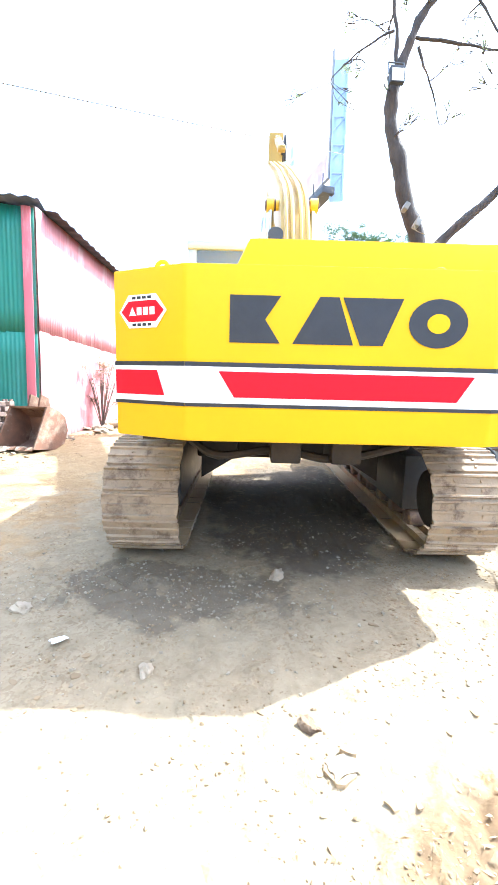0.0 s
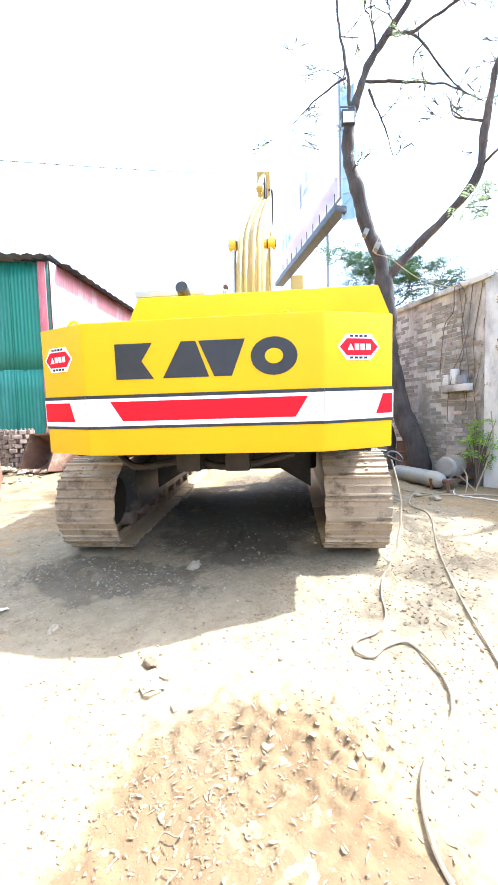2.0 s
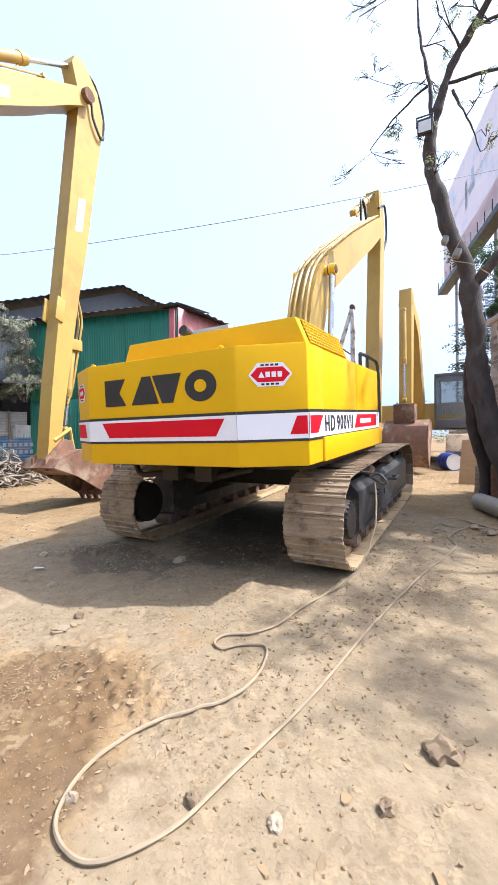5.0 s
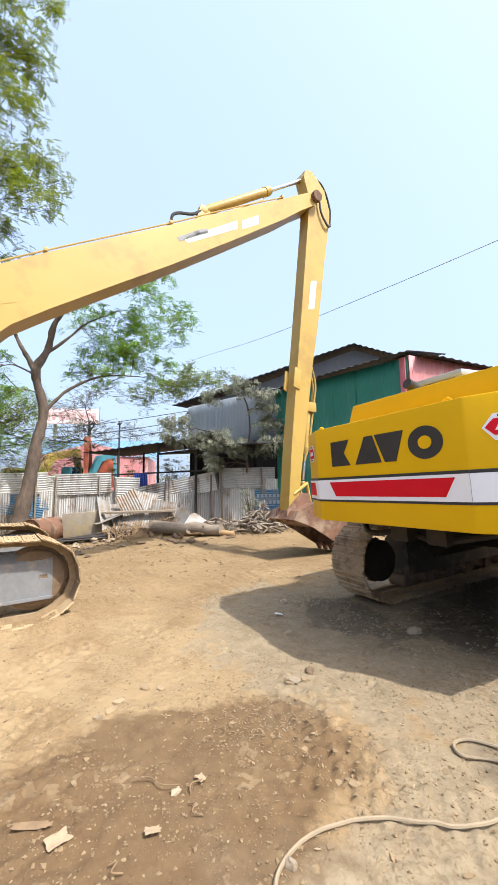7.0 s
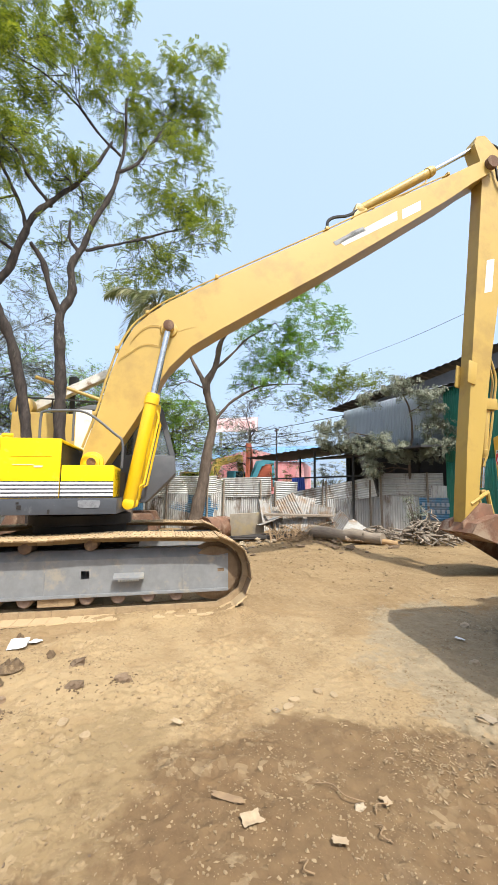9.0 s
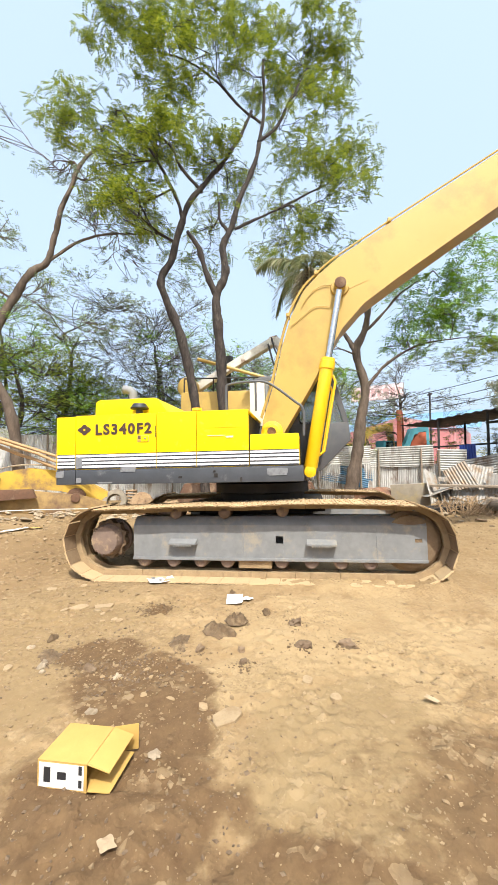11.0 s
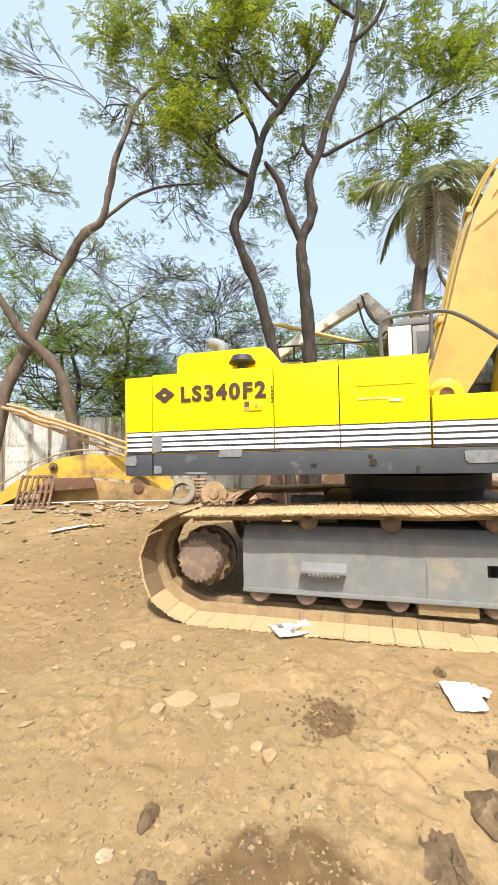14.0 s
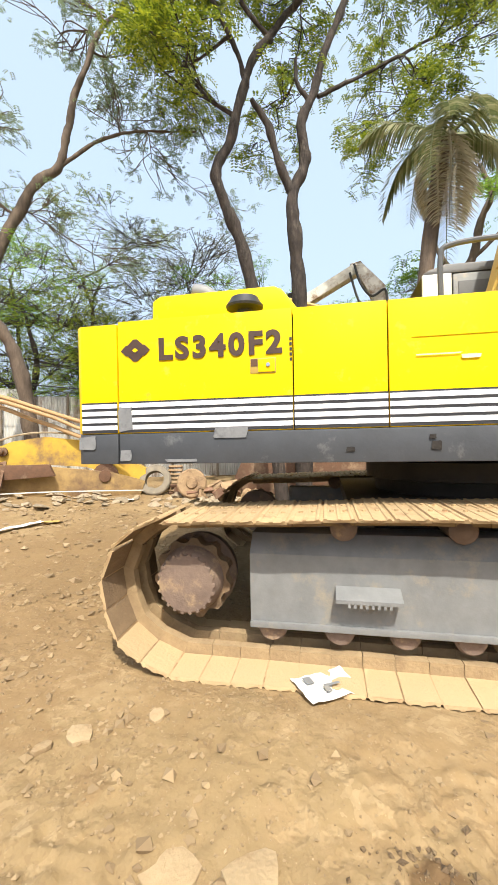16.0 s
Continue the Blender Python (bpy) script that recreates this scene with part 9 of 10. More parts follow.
# distant tree line
rgd = random.Random(5)
pts = []
for k in range(420):
    a = rgd.uniform(0, 2 * math.pi)
    d = rgd.uniform(45, 75)
    pts.append(((math.cos(a) * d, math.sin(a) * d, rgd.uniform(0.5, 5.5)), rgd.uniform(1.0, 2.0)))
far_v, far_f = leaf_cloud(pts, rgd, 8, 1.9, 0.6, 0.2)
me = bpy.data.meshes.new("distant_trees")
me.from_pydata(far_v, [], far_f)
tagged(linked("distant_trees", me, M_LEAFD, sharp=True), "hazy line of distant trees round the yard", "trees", kind="stuff")


# ---- litter and loose ground ----
M_TORN = material("torn pale cardboard", (0.41, 0.31, 0.195), (0.31, 0.23, 0.14), 14, 0.95, 0, 0.3)
def paper(p, yaw, w, h, seed, mat, label, marks=False, name="paper_sheet"):
    rng = random.Random(seed)
    n = 10
    bm = bm_new()
    lay = []
    for s in (0, 1):
        grid = []
        for i in range(n + 1):
            row = []
            for j in range(n + 1):
                x, y = (i / n - 0.5) * w, (j / n - 0.5) * h
                z = 0.022 * noise.noise(Vector((x * 9, y * 9, seed * 1.7))) + 0.012 * noise.noise(Vector((x * 26, y * 26, seed))) + 0.02 - 0.0015 * s
                if w < 0.2:
                    # a torn outline, lying close to the earth
                    q = Vector((3.2 * x / w, 3.2 * y / h, seed * 2.3))
                    e = max(abs(i / n - 0.5), abs(j / n - 0.5)) * 2
                    tear = 1 + 0.3 * e * noise.noise(q)
                    x, y = x * tear + 0.1 * w * noise.noise(q + Vector((7, 0, 0))), y * tear + 0.1 * h * noise.noise(q + Vector((0, 7, 0)))
                    z = 0.5 * z - 0.002
                row.append(bm.verts.new((x, y, z)))
            grid.append(row)
        lay.append(grid)
        for i in range(n):
            for j in range(n):
                bm.faces.new((grid[i][j], grid[i + 1][j], grid[i + 1][j + 1], grid[i][j + 1]))
    rim = [(i, 0) for i in range(n + 1)] + [(n, j) for j in range(1, n + 1)] + [(i, n) for i in range(n - 1, -1, -1)] + [(0, j) for j in range(n - 1, 0, -1)]
    for (i, j), (k, l) in zip(rim, rim[1:] + rim[:1]):
        bm.faces.new((lay[0][i][j], lay[0][k][l], lay[1][k][l], lay[1][i][j]))
    t = part(name, bm, mat)
    t.matrix_world = pose(p[0], p[1], ground_z(*p) + 0.012, rng.uniform(-4, 4), rng.uniform(-4, 4), yaw)
    tagged(t, label, "paper")
    if marks:
        for k, (a, b, c, d) in enumerate(((-0.30, -0.05, -0.36, -0.22), (0.05, 0.12, -0.1, 0.2), (0.12, 0.30, -0.14, -0.04))):
            bm = bm_new()
            box(bm, (a * w, c * h, 0.034), (b * w, d * h, 0.036))
            part("print_bar", bm, M_FRAME, t)
    return t


paper((-1.62, -3.19), 40, 0.22, 0.31, 1, M_PAPER, "crumpled white printed paper by the track", True)
paper((-1.10, -2.14), 15, 0.22, 0.16, 2, M_PAPER, "crumpled white paper on the earth")
paper((-1.22, -2.04), 70, 0.09, 0.12, 3, M_PAPER, "crumpled white paper on the earth")
paper((0.37, 1.40), 20, 0.10, 0.08, 4, M_STONE, "flattened pale paper scrap in the sun")
paper((-0.98, 2.09), 50, 0.09, 0.05, 5, M_PAPER, "small white paper scrap in the shade")
paper((1.03, -0.19), 20, 0.065, 0.09, 6, M_TORN, "torn pale cardboard scrap")
paper((0.89, -0.29), 63, 0.17, 0.035, 11, M_TWIG, "split strip of bark lying on the damp earth", name="bark_strip")
paper((0.24, -0.58), 60, 0.075, 0.035, 12, M_TORN, "torn pale cardboard scrap")
paper((0.98, 0.45), 10, 0.05, 0.035, 13, M_TORN, "torn pale cardboard scrap")
paper((1.18, 0.16), 80, 0.06, 0.04, 14, M_TORN, "torn pale cardboard scrap")
paper((1.46, -1.88), 50, 0.06, 0.05, 15, M_TORN, "torn pale cardboard scrap")
paper((-3.75, -7.45), 160, 0.62, 0.14, 7, M_PAPER, "dirty white cloth lying on the earth", name="cloth")
paper((-4.15, -7.28), 155, 0.28, 0.15, 8, M_CARD, "yellowish cloth lying on the earth", name="cloth")
paper((-6.2, -7.4), 30, 0.4, 0.25, 9, M_CREAM, "pale plastic sack on the stones", name="plastic_sack")


def rag(p, yaw, w, h, seed, label, mat, lift=1.0):
    """A dirty cloth lying in folds, with a ragged outline."""
    rng = random.Random(seed)
    n, k = 7, 30
    lay = []
    bm = bm_new()
    rim = [1 + 0.35 * noise.noise(Vector((math.cos(i * 6.283 / k) * 1.3, math.sin(i * 6.283 / k) * 1.3, seed))) + rng.uniform(-0.06, 0.06) for i in range(k)]
    for s in (0, 1):
        mid = None
        rings = []
        for j in range(1, n + 1):
            row = []
            for i in range(k):
                a = i * 2 * math.pi / k
                t = j / n
                x, y = 0.5 * w * t * rim[i] * math.cos(a), 0.5 * h * t * rim[i] * math.sin(a)
                q = Vector((x * 14, y * 14, seed * 1.3))
                fold = abs(noise.noise(q)) * 0.07 + abs(noise.noise(q * 2.3)) * 0.045 + 0.02 * noise.noise(q * 5)
                z = lift * (fold + 0.03 * (1 - t * t)) * (1 - 0.75 * t ** 3) + 0.004 - 0.004 * s
                row.append(bm.verts.new((x + 0.012 * noise.noise(q * 3), y + 0.012 * noise.noise(q * 3.1 + Vector((4, 4, 4))), z)))
            rings.append(row)
        c = bm.verts.new((0, 0, lift * 0.045 + 0.004 - 0.004 * s))
        for i in range(k):
            bm.faces.new((c, rings[0][i], rings[0][(i + 1) % k]))
        for j in range(n - 1):
            for i in range(k):
                bm.faces.new((rings[j][i], rings[j + 1][i], rings[j + 1][(i + 1) % k], rings[j][(i + 1) % k]))
        lay.append(rings[-1])
    for i in range(k):
        bm.faces.new((lay[0][i], lay[1][i], lay[1][(i + 1) % k], lay[0][(i + 1) % k]))
    bmesh.ops.recalc_face_normals(bm, faces=bm.faces)
    ob = part("rag", bm, mat, angle=28)
    ob.matrix_world = pose(p[0], p[1], ground_z(*p) - 0.002, 0, 0, yaw)
    tagged(ob, label, "rag", "dirty rags")


M_RAG = material("earth-soaked brown cloth", (0.10, 0.064, 0.034), (0.165, 0.112, 0.06), 14, 0.95, 0, 0.5, 160, stain=(0.28, 0.20, 0.11), amount=0.3, stain_scale=7)
rag((-0.65, -2.00), 20, 0.25, 0.20, 1, "twisted brown rag caked with earth", M_RAG, 1.05)
rag((-0.40, -2.08), 60, 0.31, 0.24, 2, "crumpled brown rag caked with earth", M_RAG, 1.05)
rag((-0.14, -2.30), 15, 0.40, 0.17, 3, "flat olive-brown rag lying on the earth", M_RAG, 0.5)
rag((0.27, -3.14), 40, 0.24, 0.15, 4, "torn brown rag half sunk in the earth", M_RAG, 0.5)
rag((0.03, -3.31), 10, 0.13, 0.06, 5, "small brown rag on the earth", M_RAG, 0.6)
rag((-0.93, -1.79), 30, 0.15, 0.06, 6, "curled brown scrap of cloth on the earth", M_RAG, 0.8)
rag((-1.33, -2.23), 70, 0.07, 0.05, 7, "small brown scrap beside the papers", M_RAG, 0.8)


def carton():
    """A small opened carton lying on its side, mouth to the +y side, printed label on the +x side."""
    t = thing("carton", pose(1.30, -2.20, ground_z(1.2, -2.2) + 0.002, 0, 0, 6), "opened brown cardboard carton lying on its side", "carton")
    w, d, h, e = 0.24, 0.22, 0.115, 0.004
    panels = (("panel", (-w, -d / 2, 0), (0, d / 2, e)), ("panel", (-w, -d / 2, h - e), (0, d / 2, h)), ("panel", (-e, -d / 2, e + 0.001), (0, d / 2, h - e - 0.001)),
              ("panel", (-w, -d / 2, e + 0.001), (-w + e, d / 2, h - e - 0.001)), ("panel", (-w + e + 0.001, -d / 2, e + 0.001), (-e - 0.001, -d / 2 + e, h - e - 0.001)))
    for name, a, b in panels:
        bm = bm_new()
        box(bm, a, b, 0.001)
        part(name, bm, M_CARD, t)
    for (x, z, turn, length) in ((0, h - e, (-14, 0, 0), w), (0, 0.006, (2, 0, 0), w)):
        bm = bm_new()
        box(bm, (-length, 0, 0), (0, 0.10, e), 0.001)
        part("flap", bm, M_CARD, t).matrix_basis = pose(x, d / 2 + 0.001, z, *turn)
    bm = bm_new()
    box(bm, (0, 0, 0), (e, 0.11, h), 0.001)
    part("flap", bm, M_CARD, t).matrix_basis = pose(-w, d / 2 + 0.002, 0.002, 0, 0, 22)
    bm = bm_new()
    box(bm, (0.0005, -d / 2 + 0.008, 0.01), (0.0015, d / 2 - 0.012, h - 0.008))
    part("print_label", bm, M_PAPER, t, "white printed label")
    for a, b, z0, z1 in ((0.075, 0.09, 0.02, 0.05), (0.075, 0.09, 0.07, 0.105), (-0.02, 0.02, 0.045, 0.075), (-0.08, -0.05, 0.03, 0.09)):
        bm = bm_new()
        box(bm, (0.0016, a, z0), (0.0026, b, z1))
        part("writing_bar", bm, M_BLACKPAINT, t)


carton()


def plate(x, y, r, seed, h=0.012):
    """A loose plate of dried mud with a broken outline, lying almost flat."""
    rng = random.Random(seed)
    k = 11
    el, a0 = rng.uniform(0.55, 0.95), rng.uniform(0, 6.28)
    rim = [(r * rng.uniform(0.75, 1.15) * math.cos(2 * math.pi * i / k), r * el * rng.uniform(0.75, 1.15) * math.sin(2 * math.pi * i / k)) for i in range(k)]
    bm = bm_new()
    prism(bm, rim, -0.01, h, "z", 0.003)
    for v in bm.verts:
        if v.co.z > 0:
            v.co.z += 0.006 * noise.noise(Vector((v.co.x * 12, v.co.y * 12, seed)))
    ob = part("mud_plate", bm, M_MUDPLATE, angle=25)
    ob.matrix_world = pose(x, y, ground_z(x, y) + 0.002, rng.uniform(-3, 3), rng.uniform(-3, 3), math.degrees(a0))
    tagged(ob, "pale plate of dried mud broken from the crust", "mud plate", "mud plates")


M_MUDPLATE = material("pale dried mud", (0.35, 0.26, 0.15), (0.28, 0.20, 0.112), 9, 0.95, 0, 0.35, 60, stain=(0.27, 0.185, 0.098), amount=0.3, stain_scale=9, spread=0.1)
for i, (x, y, r) in enumerate(((-0.65, -3.31, 0.10), (-0.60, -3.55, 0.11), (-0.47, -3.60, 0.05), (-0.53, -3.30, 0.045), (-0.50, -3.22, 0.035), (-0.38, -2.98, 0.045), (-0.42, -3.05, 0.03), (0.65, -1.68, 0.10), (0.60, -1.84, 0.035), (0.08, 0.16, 0.06), (-0.02, 0.22, 0.04), (-0.13, 0.42, 0.05),
                               (-0.06, 0.52, 0.035), (0.12, 0.06, 0.03), (0.36, 1.39, 0.06), (0.41, 1.46, 0.035), (0.55, -3.55, 0.045), (0.47, -3.3, 0.05), (-0.95, -4.15, 0.07), (-0.85, -4.25, 0.04), (-1.15, -3.9, 0.05), (0.16, -1.3, 0.05), (0.3, -1.12, 0.035))):
    plate(x, y, r, 40 + i)


def lumps(items, mat, name, label, category, group):
    for i, (x, y, r, h) in enumerate(items):
        rng = random.Random(int(x * 1000) + i)
        bm = bm_new()
        rock(bm, (0, 0, 0), (r, r * rng.uniform(0.6, 0.85), h), rng, 1.0, 3)
        for v in bm.verts:
            v.co += Vector((noise.noise(v.co * 40), noise.noise(v.co * 40 + Vector((5, 5, 5))), noise.noise(v.co * 40 + Vector((9, 1, 4))))) * r * 0.12
        ob = part(name, bm, mat, angle=25)
        ob.matrix_world = pose(x, y, ground_z(x, y) + 0.1 * h, 0, 0, rng.uniform(0, 360))
        tagged(ob, label, category, group)


lumps([(-0.30, -1.37, 0.06, 0.04), (-0.73, -1.49, 0.055, 0.04), (-0.43, -1.05, 0.06, 0.035), (-0.06, -2.11, 0.045, 0.035), (-0.15, -1.82, 0.04, 0.03), (0.36, -2.75, 0.045, 0.03), (0.28, 1.6, 0.05, 0.03), (0.06, -1.75, 0.035, 0.025)], M_CLOD, "earth_clod", "damp brown clod of dug earth", "clod", "earth clods")
lumps([(0.20, -3.36, 0.03, 0.02), (0.42, -3.07, 0.035, 0.018), (0.36, -3.10, 0.028, 0.018), (0.47, -3.02, 0.025, 0.015), (0.43, -2.49, 0.03, 0.02), (0.80, -2.42, 0.03, 0.02), (0.98, 0.32, 0.03, 0.015), (0.13, 0.07, 0.03, 0.015), (-0.46, 1.89, 0.05, 0.035), (0.24, 2.82, 0.06, 0.04), (-1.34, 2.39, 0.07, 0.03), (2.26, 0.89, 0.03, 0.018), (1.55, 0.60, 0.03, 0.025), (1.02, -1.92, 0.03, 0.014)], M_STONE, "flat_stone", "pale flat stone lying on the earth", "stone", "yard stones")
lumps([(1.95, 0.82, 0.04, 0.03), (2.59, 1.13, 0.045, 0.03), (2.75, 1.5, 0.07, 0.04)], M_DRYLEAF, "leaf_clump", "curled clump of dry leaves", "leaf", "dry leaf clumps")
for i, (x, y, yaw, L) in enumerate(((0.66, 0.72, 30, 0.11), (0.91, 0.24, 50, 0.24), (1.15, 0.35, 10, 0.10), (0.70, 0.60, 110, 0.08), (2.0, 2.0, 75, 0.2), (1.28, -0.01, 20, 0.07), (1.0, 0.42, 130, 0.12))):
    bm = bm_new()
    tube(bm, smooth_path([(-L / 2, 0, 0), (-L / 6, 0.02, 0.012), (L / 6, -0.015, 0.012), (L / 2, 0.02, 0.0)], 4), 0.003, 6)
    tagged(part("twig", bm, M_TWIG), "bent dry twig lying on the earth", "twig", "fallen twigs").matrix_world = pose(x, y, ground_z(x, y) + 0.012, 0, 0, yaw)


def gravel(n, areas, smin, smax, mat, name, label, seed, flat=0.55, leaf=False, power=5.0):
    """Loose small pieces strewn over the ground, joined as one covering."""
    rng = random.Random(seed)
    verts, faces = [], []
    base = [(1, 0, 0), (-1, 0, 0), (0, 1, 0), (0, -1, 0), (0, 0, 1), (0, 0, -1)]
    tri = [(0, 2, 4), (2, 1, 4), (1, 3, 4), (3, 0, 4), (2, 0, 5), (1, 2, 5), (3, 1, 5), (0, 3, 5)]
    turned = []
    for k in range(40):
        q = Euler((rng.uniform(0, 6.28), rng.uniform(0, 6.28), rng.uniform(0, 6.28))).to_matrix()
        turned.append([tuple(q @ (Vector(b) * rng.uniform(0.6, 1.15))) for b in base])
    for k in range(n):
        cx, cy, rx, ry = areas[rng.randrange(len(areas))]
        x, y = cx + rng.gauss(0, rx), cy + rng.gauss(0, ry)
        if noise.noise(Vector((x * 1.7, y * 1.7, seed))) + 0.5 * noise.noise(Vector((x * 5, y * 5, seed))) < rng.uniform(-0.35, 0.45):
            continue
        s = smin + (smax - smin) * rng.random() ** power
        z = ground_z(x, y)
        a = rng.uniform(0, 6.28)
        ca, sa = math.cos(a), math.sin(a)
        i = len(verts)
        if leaf:
            w = s * rng.uniform(0.16, 0.35)
            c = s * rng.uniform(0.1, 0.35)
            for u, v, h in ((-s, 0, c), (0, -w, 0.002), (s, 0, c * rng.random()), (0, w, 0.002 + 0.4 * c)):
                verts.append((x + u * ca - v * sa, y + u * sa + v * ca, z + h + 0.004))
            faces += [(i, i + 1, i + 2), (i, i + 2, i + 3)]
        else:
            e = [s * rng.uniform(0.7, 1.3), s * rng.uniform(0.5, 1.0), s * flat * rng.uniform(0.6, 1.2)]
            for b in turned[rng.randrange(40)]:
                u, v, h = b[0] * e[0], b[1] * e[1], b[2] * e[2]
                verts.append((x + u * ca - v * sa, y + u * sa + v * ca, z + h + 0.15 * s))
            faces += [tuple(i + q for q in f) for f in tri]
    me = bpy.data.meshes.new(name)
    me.from_pydata(verts, [], faces)
    return tagged(linked(name, me, mat, sharp=True), label, "ground litter", kind="stuff")


def island(name, c1, c2, c3):
    m = leafy(name, c1, c2, c3)
    n = m.node_tree.nodes
    for k in list(n):
        if k.type == "MIX_SHADER":
            k.inputs[0].default_value = 0.0
    n["Principled BSDF"].inputs["Roughness"].default_value = 0.95
    return m


def flakes(n, areas, seed, smin, smax, mat, name, label):
    """Thin broken plates of dried crust, slightly tilted, joined as one covering."""
    rng = random.Random(seed)
    verts, faces = [], []
    for q in range(n):
        cx, cy, rx, ry = areas[rng.randrange(len(areas))]
        x, y = cx + rng.gauss(0, rx), cy + rng.gauss(0, ry)
        if noise.noise(Vector((x * 1.3, y * 1.3, seed))) < rng.uniform(-0.3, 0.35):
            continue
        s = smin + (smax - smin) * rng.random() ** 3.5
        k = 9
        tx, ty, a0, el = rng.gauss(0, 0.10), rng.gauss(0, 0.10), rng.uniform(0, 6.28), rng.uniform(0.45, 1.0)
        i = len(verts)
        z = ground_z(x, y)
        for h in (0.0, 1.0):
            for j in range(k):
                r = s * rng.uniform(0.62, 1.2) if h == 0 else 0
                a = j * 2 * math.pi / k
                if h == 0:
                    u, v = r * math.cos(a), r * el * math.sin(a)
                    verts.append((x + u * math.cos(a0) - v * math.sin(a0), y + u * math.sin(a0) + v * math.cos(a0), z - 0.004 + u * tx + v * ty))
                else:
                    px, py, pz = verts[i + j]
                    verts.append((x + (px - x) * 0.92, y + (py - y) * 0.92, pz + 0.006 + 0.05 * s))
        faces.append(tuple(range(i + k, i + 2 * k)))
        for j in range(k):
            faces.append((i + j, i + (j + 1) % k, i + k + (j + 1) % k, i + k + j))
    me = bpy.data.meshes.new(name)
    me.from_pydata(verts, [], faces)
    return tagged(linked(name, me, mat, sharp=True), label, "ground litter", kind="stuff")


M_PEBBLE = island("mixed pale pebbles", (0.20, 0.14, 0.078), (0.26, 0.185, 0.105), (0.35, 0.26, 0.155))
M_GREYPEBBLE = island("grey pebbles", (0.20, 0.165, 0.115), (0.27, 0.222, 0.15), (0.36, 0.305, 0.215))
M_CRUMB = island("earth crumbs", (0.19, 0.13, 0.07), (0.24, 0.17, 0.092), (0.285, 0.205, 0.113))
M_CRUST = island("broken crust of dry earth", (0.19, 0.13, 0.07), (0.245, 0.172, 0.093), (0.30, 0.215, 0.118))
AREAS = [(0.9, 0.3, 0.9, 0.9), (0.9, 0.5, 0.6, 0.6), (1.6, 1.0, 0.8, 0.8), (0.4, -1.8, 1.0, 0.9), (0.6, -2.5, 0.5, 0.5), (-0.8, -3.2, 0.8, 0.8), (0.2, 1.6, 1.2, 0.6), (2.0, 2.2, 0.7, 1.2), (-0.8, 0.2, 1.2, 1.4), (-1.0, 2.8, 1.5, 1.0), (-4.0, -6.5, 1.6, 1.2), (-3.0, 2.5, 2.0, 2.0), (-1.2, -4.6, 0.9, 0.9), (0.0, -3.6, 0.5, 0.6)]
gravel(6000, AREAS[:3] + AREAS[5:], 0.002, 0.010, M_PEBBLE, "gravel", "loose pale pebbles strewn over the yard", 21, power=4.0)
gravel(50000, AREAS[:4] + AREAS[5:] + [(-3.0, 0.8, 1.8, 1.3), (-5.0, 1.0, 1.3, 1.8), (-2.0, -1.5, 0.6, 0.6), (2.0, 3.8, 0.5, 1.2)], 0.003, 0.015, M_CRUMB, "earth_crumbs", "loose crumbs of dry earth strewn over the yard", 22, 0.75, power=3.2)
flakes(3200, AREAS[2:4] + AREAS[5:], 31, 0.006, 0.034, M_CRUST, "crust_flakes", "thin broken flakes of dried earth crust")
gravel(1700, [(0.9, 0.4, 0.45, 0.6), (1.2, 0.9, 0.5, 0.5), (1.6, 1.4, 0.6, 0.7), (2.2, 2.0, 0.6, 1.2), (0.6, -2.3, 0.5, 0.5), (0.0, 0.6, 1.6, 1.6), (-1.5, -3.4, 0.9, 0.9)], 0.003, 0.012, M_DRYLEAF, "dry_leaves", "fallen dry leaves and wood chips on the earth", 23, leaf=True, power=2.5)
gravel(2600, [(-5.8, -8.2, 1.0, 1.0), (-7.0, -6.0, 0.8, 0.8), (-7.6, 3.2, 0.8, 1.2), (-8.5, 0.5, 0.6, 1.0), (-4.2, -6.8, 1.2, 0.8), (-3.9, 11.0, 0.5, 1.5), (-5.0, 6.6, 1.0, 0.5)], 0.012, 0.08, M_PEBBLE, "rubble_stones", "broken stones strewn at the yard's edge", 24, power=2.5)
gravel(700, [(0.75, 0.75, 0.22, 0.3), (0.95, 1.15, 0.3, 0.3)], 0.007, 0.021, M_LITTER, "leaf_litter", "curled dry leaves lying on the damp earth", 29, leaf=True, power=2.0)
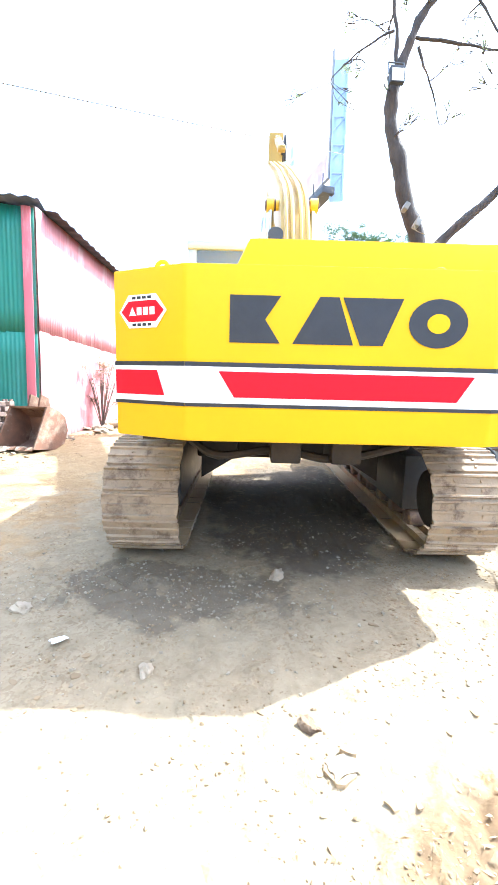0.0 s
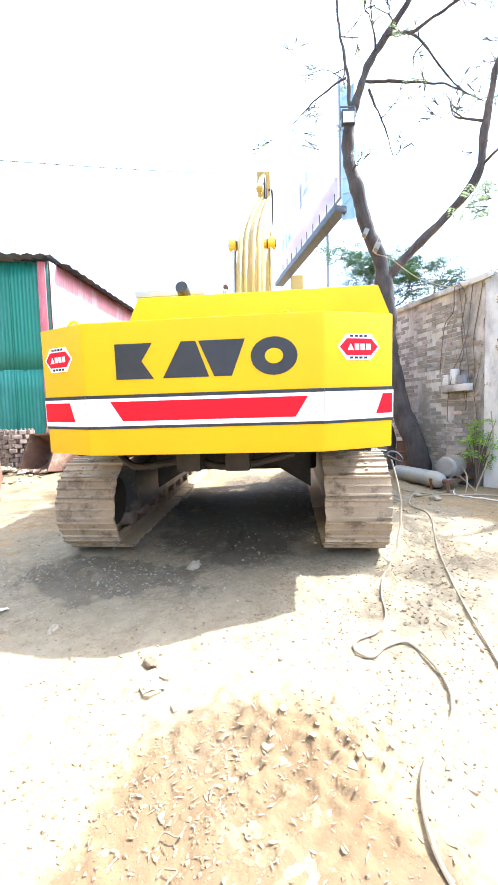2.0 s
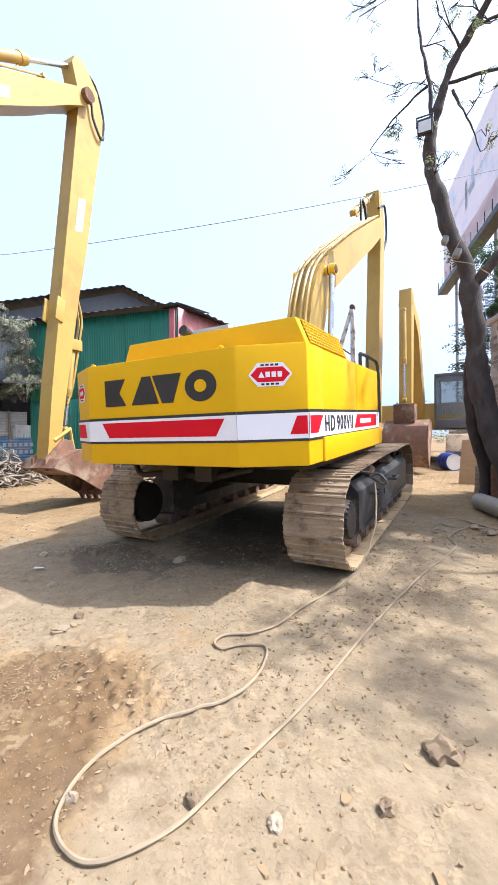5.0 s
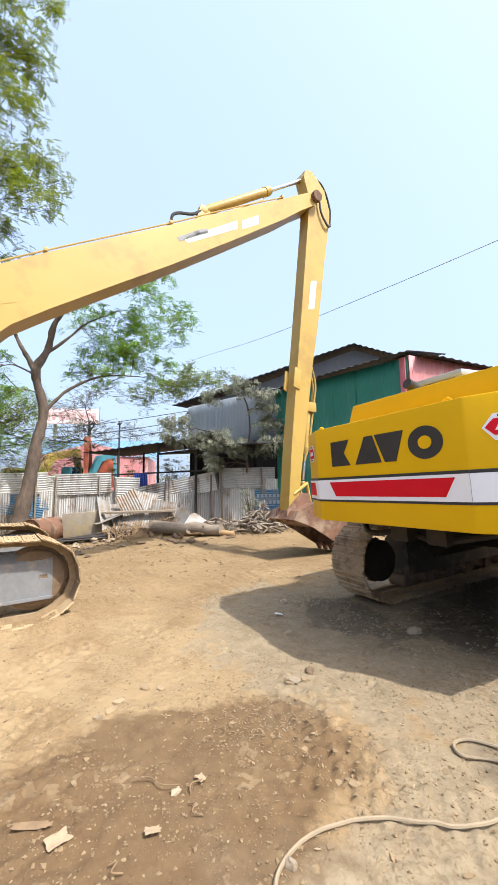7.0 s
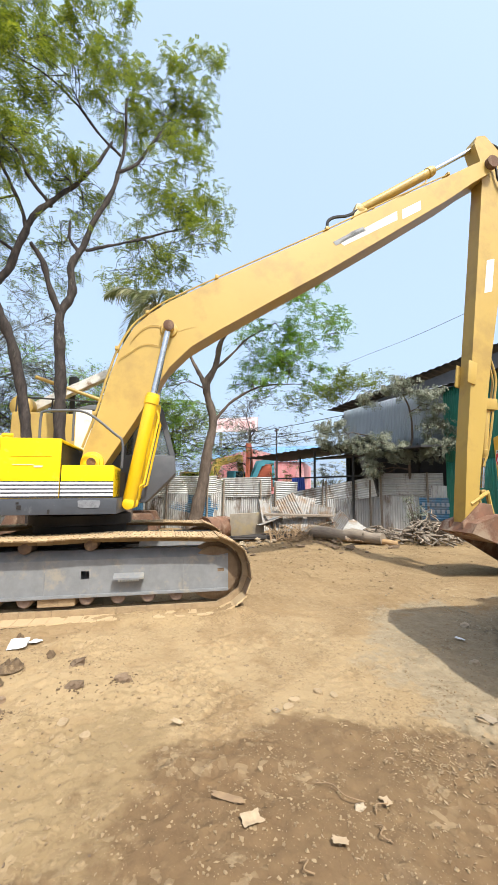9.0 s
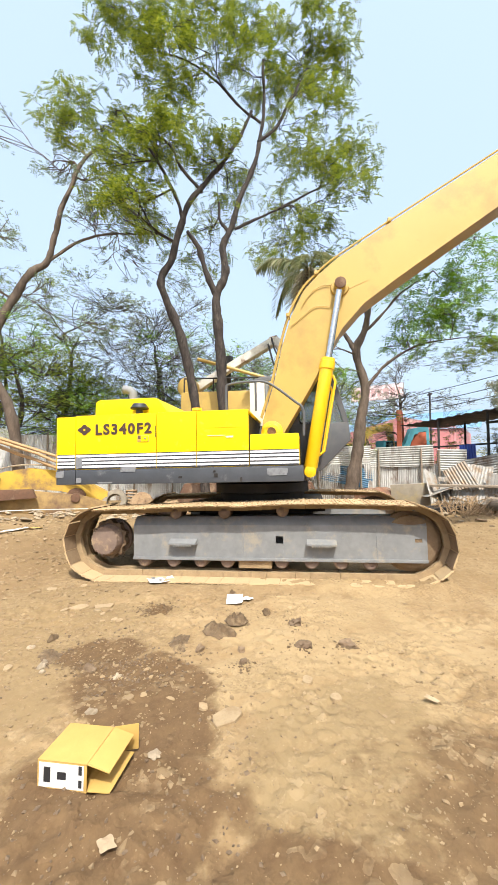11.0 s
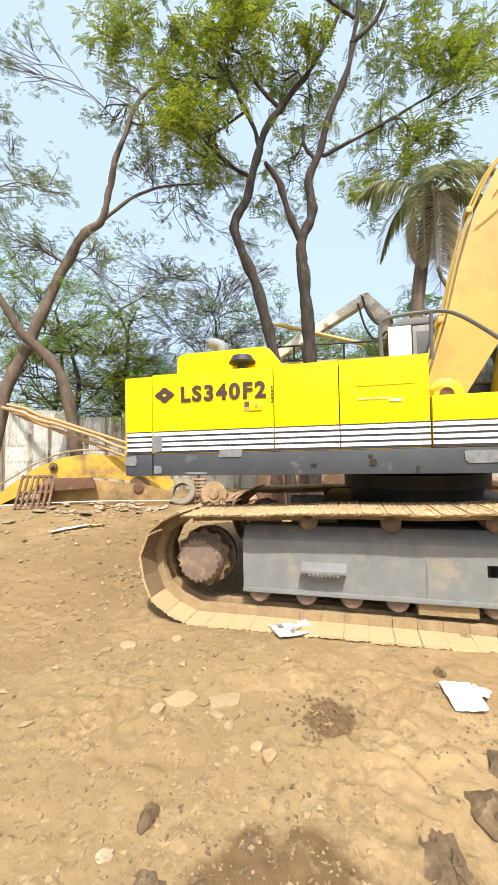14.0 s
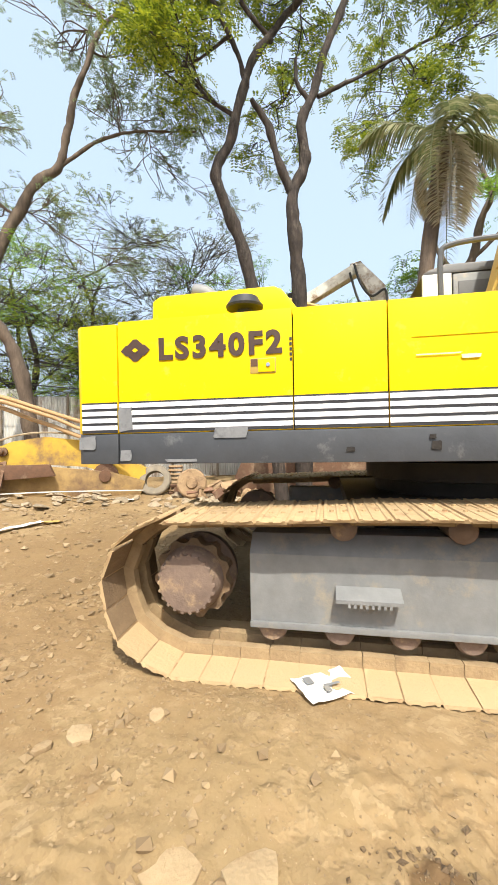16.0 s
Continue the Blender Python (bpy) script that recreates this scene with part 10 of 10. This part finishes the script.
gravel(2600, [(-1.4, -4.2, 0.6, 0.6), (-2.2, -5.0, 0.8, 0.7), (0.1, -3.4, 0.4, 0.5)], 0.004, 0.022, M_CRUST, "clod_drift", "small broken clods drifted over brown earth", 33, 0.6, power=3.0)
CLODS = [(-0.30, -1.37, 0.06, 0.06), (-0.73, -1.49, 0.06, 0.06), (-0.43, -1.05, 0.06, 0.06), (-0.73, -2.88, 0.10, 0.10), (-0.06, -2.11, 0.07, 0.07), (-0.15, -1.82, 0.06, 0.06), (0.36, -2.75, 0.06, 0.06), (-0.5, -2.05, 0.2, 0.15), (0.06, -1.75, 0.05, 0.05)]
gravel(7500, [(-2.2, -5.0, 1.0, 0.8), (-3.8, -6.3, 1.3, 0.9), (-1.3, -4.3, 0.8, 0.6), (-2.8, -4.9, 0.6, 0.7), (-4.6, -7.4, 1.0, 0.6), (-4.5, 1.5, 1.6, 1.2), (-6.0, 3.0, 1.2, 1.2)], 0.007, 0.045, M_CRUST, "yard_clods", "broken clods of brown earth over the rough yard", 35, 0.6, power=3.5)
gravel(5200, [(2.35, 3.3, 0.35, 0.7), (2.2, 2.3, 0.3, 0.5), (2.8, 4.2, 0.5, 0.6), (0.3, -1.2, 0.9, 0.8), (0.9, -2.9, 0.8, 0.7), (-0.9, -3.4, 0.8, 0.6), (0.2, -2.3, 0.8, 0.6)], 0.006, 0.024, M_CRUST, "dug_clods", "small dark clods lying in drifts", 37, 0.7, power=2.6)
gravel(5000, [(0.0, 2.6, 1.0, 0.6), (0.6, 3.4, 0.9, 0.8), (-1.2, 2.8, 0.9, 0.6)], 0.004, 0.020, M_GREYPEBBLE, "shade_gravel", "grey pebbles and crumbs in the shade of the machine", 39, 0.7, power=2.8)
gravel(2600, [(0.45, -2.35, 0.25, 0.3), (0.15, -2.75, 0.2, 0.2), (1.3, -1.8, 0.35, 0.35)], 0.004, 0.018, M_CLOD, "damp_crumbs", "damp brown crumbs lying on the stained earth", 43, 0.7, power=2.6)
gravel(1500, CLODS + [(-0.72, -2.78, 0.09, 0.08)] * 3, 0.004, 0.020, M_RAG, "clod_crumbs", "dark damp crumbs round the clods and rags", 27, 0.7, power=2.5)
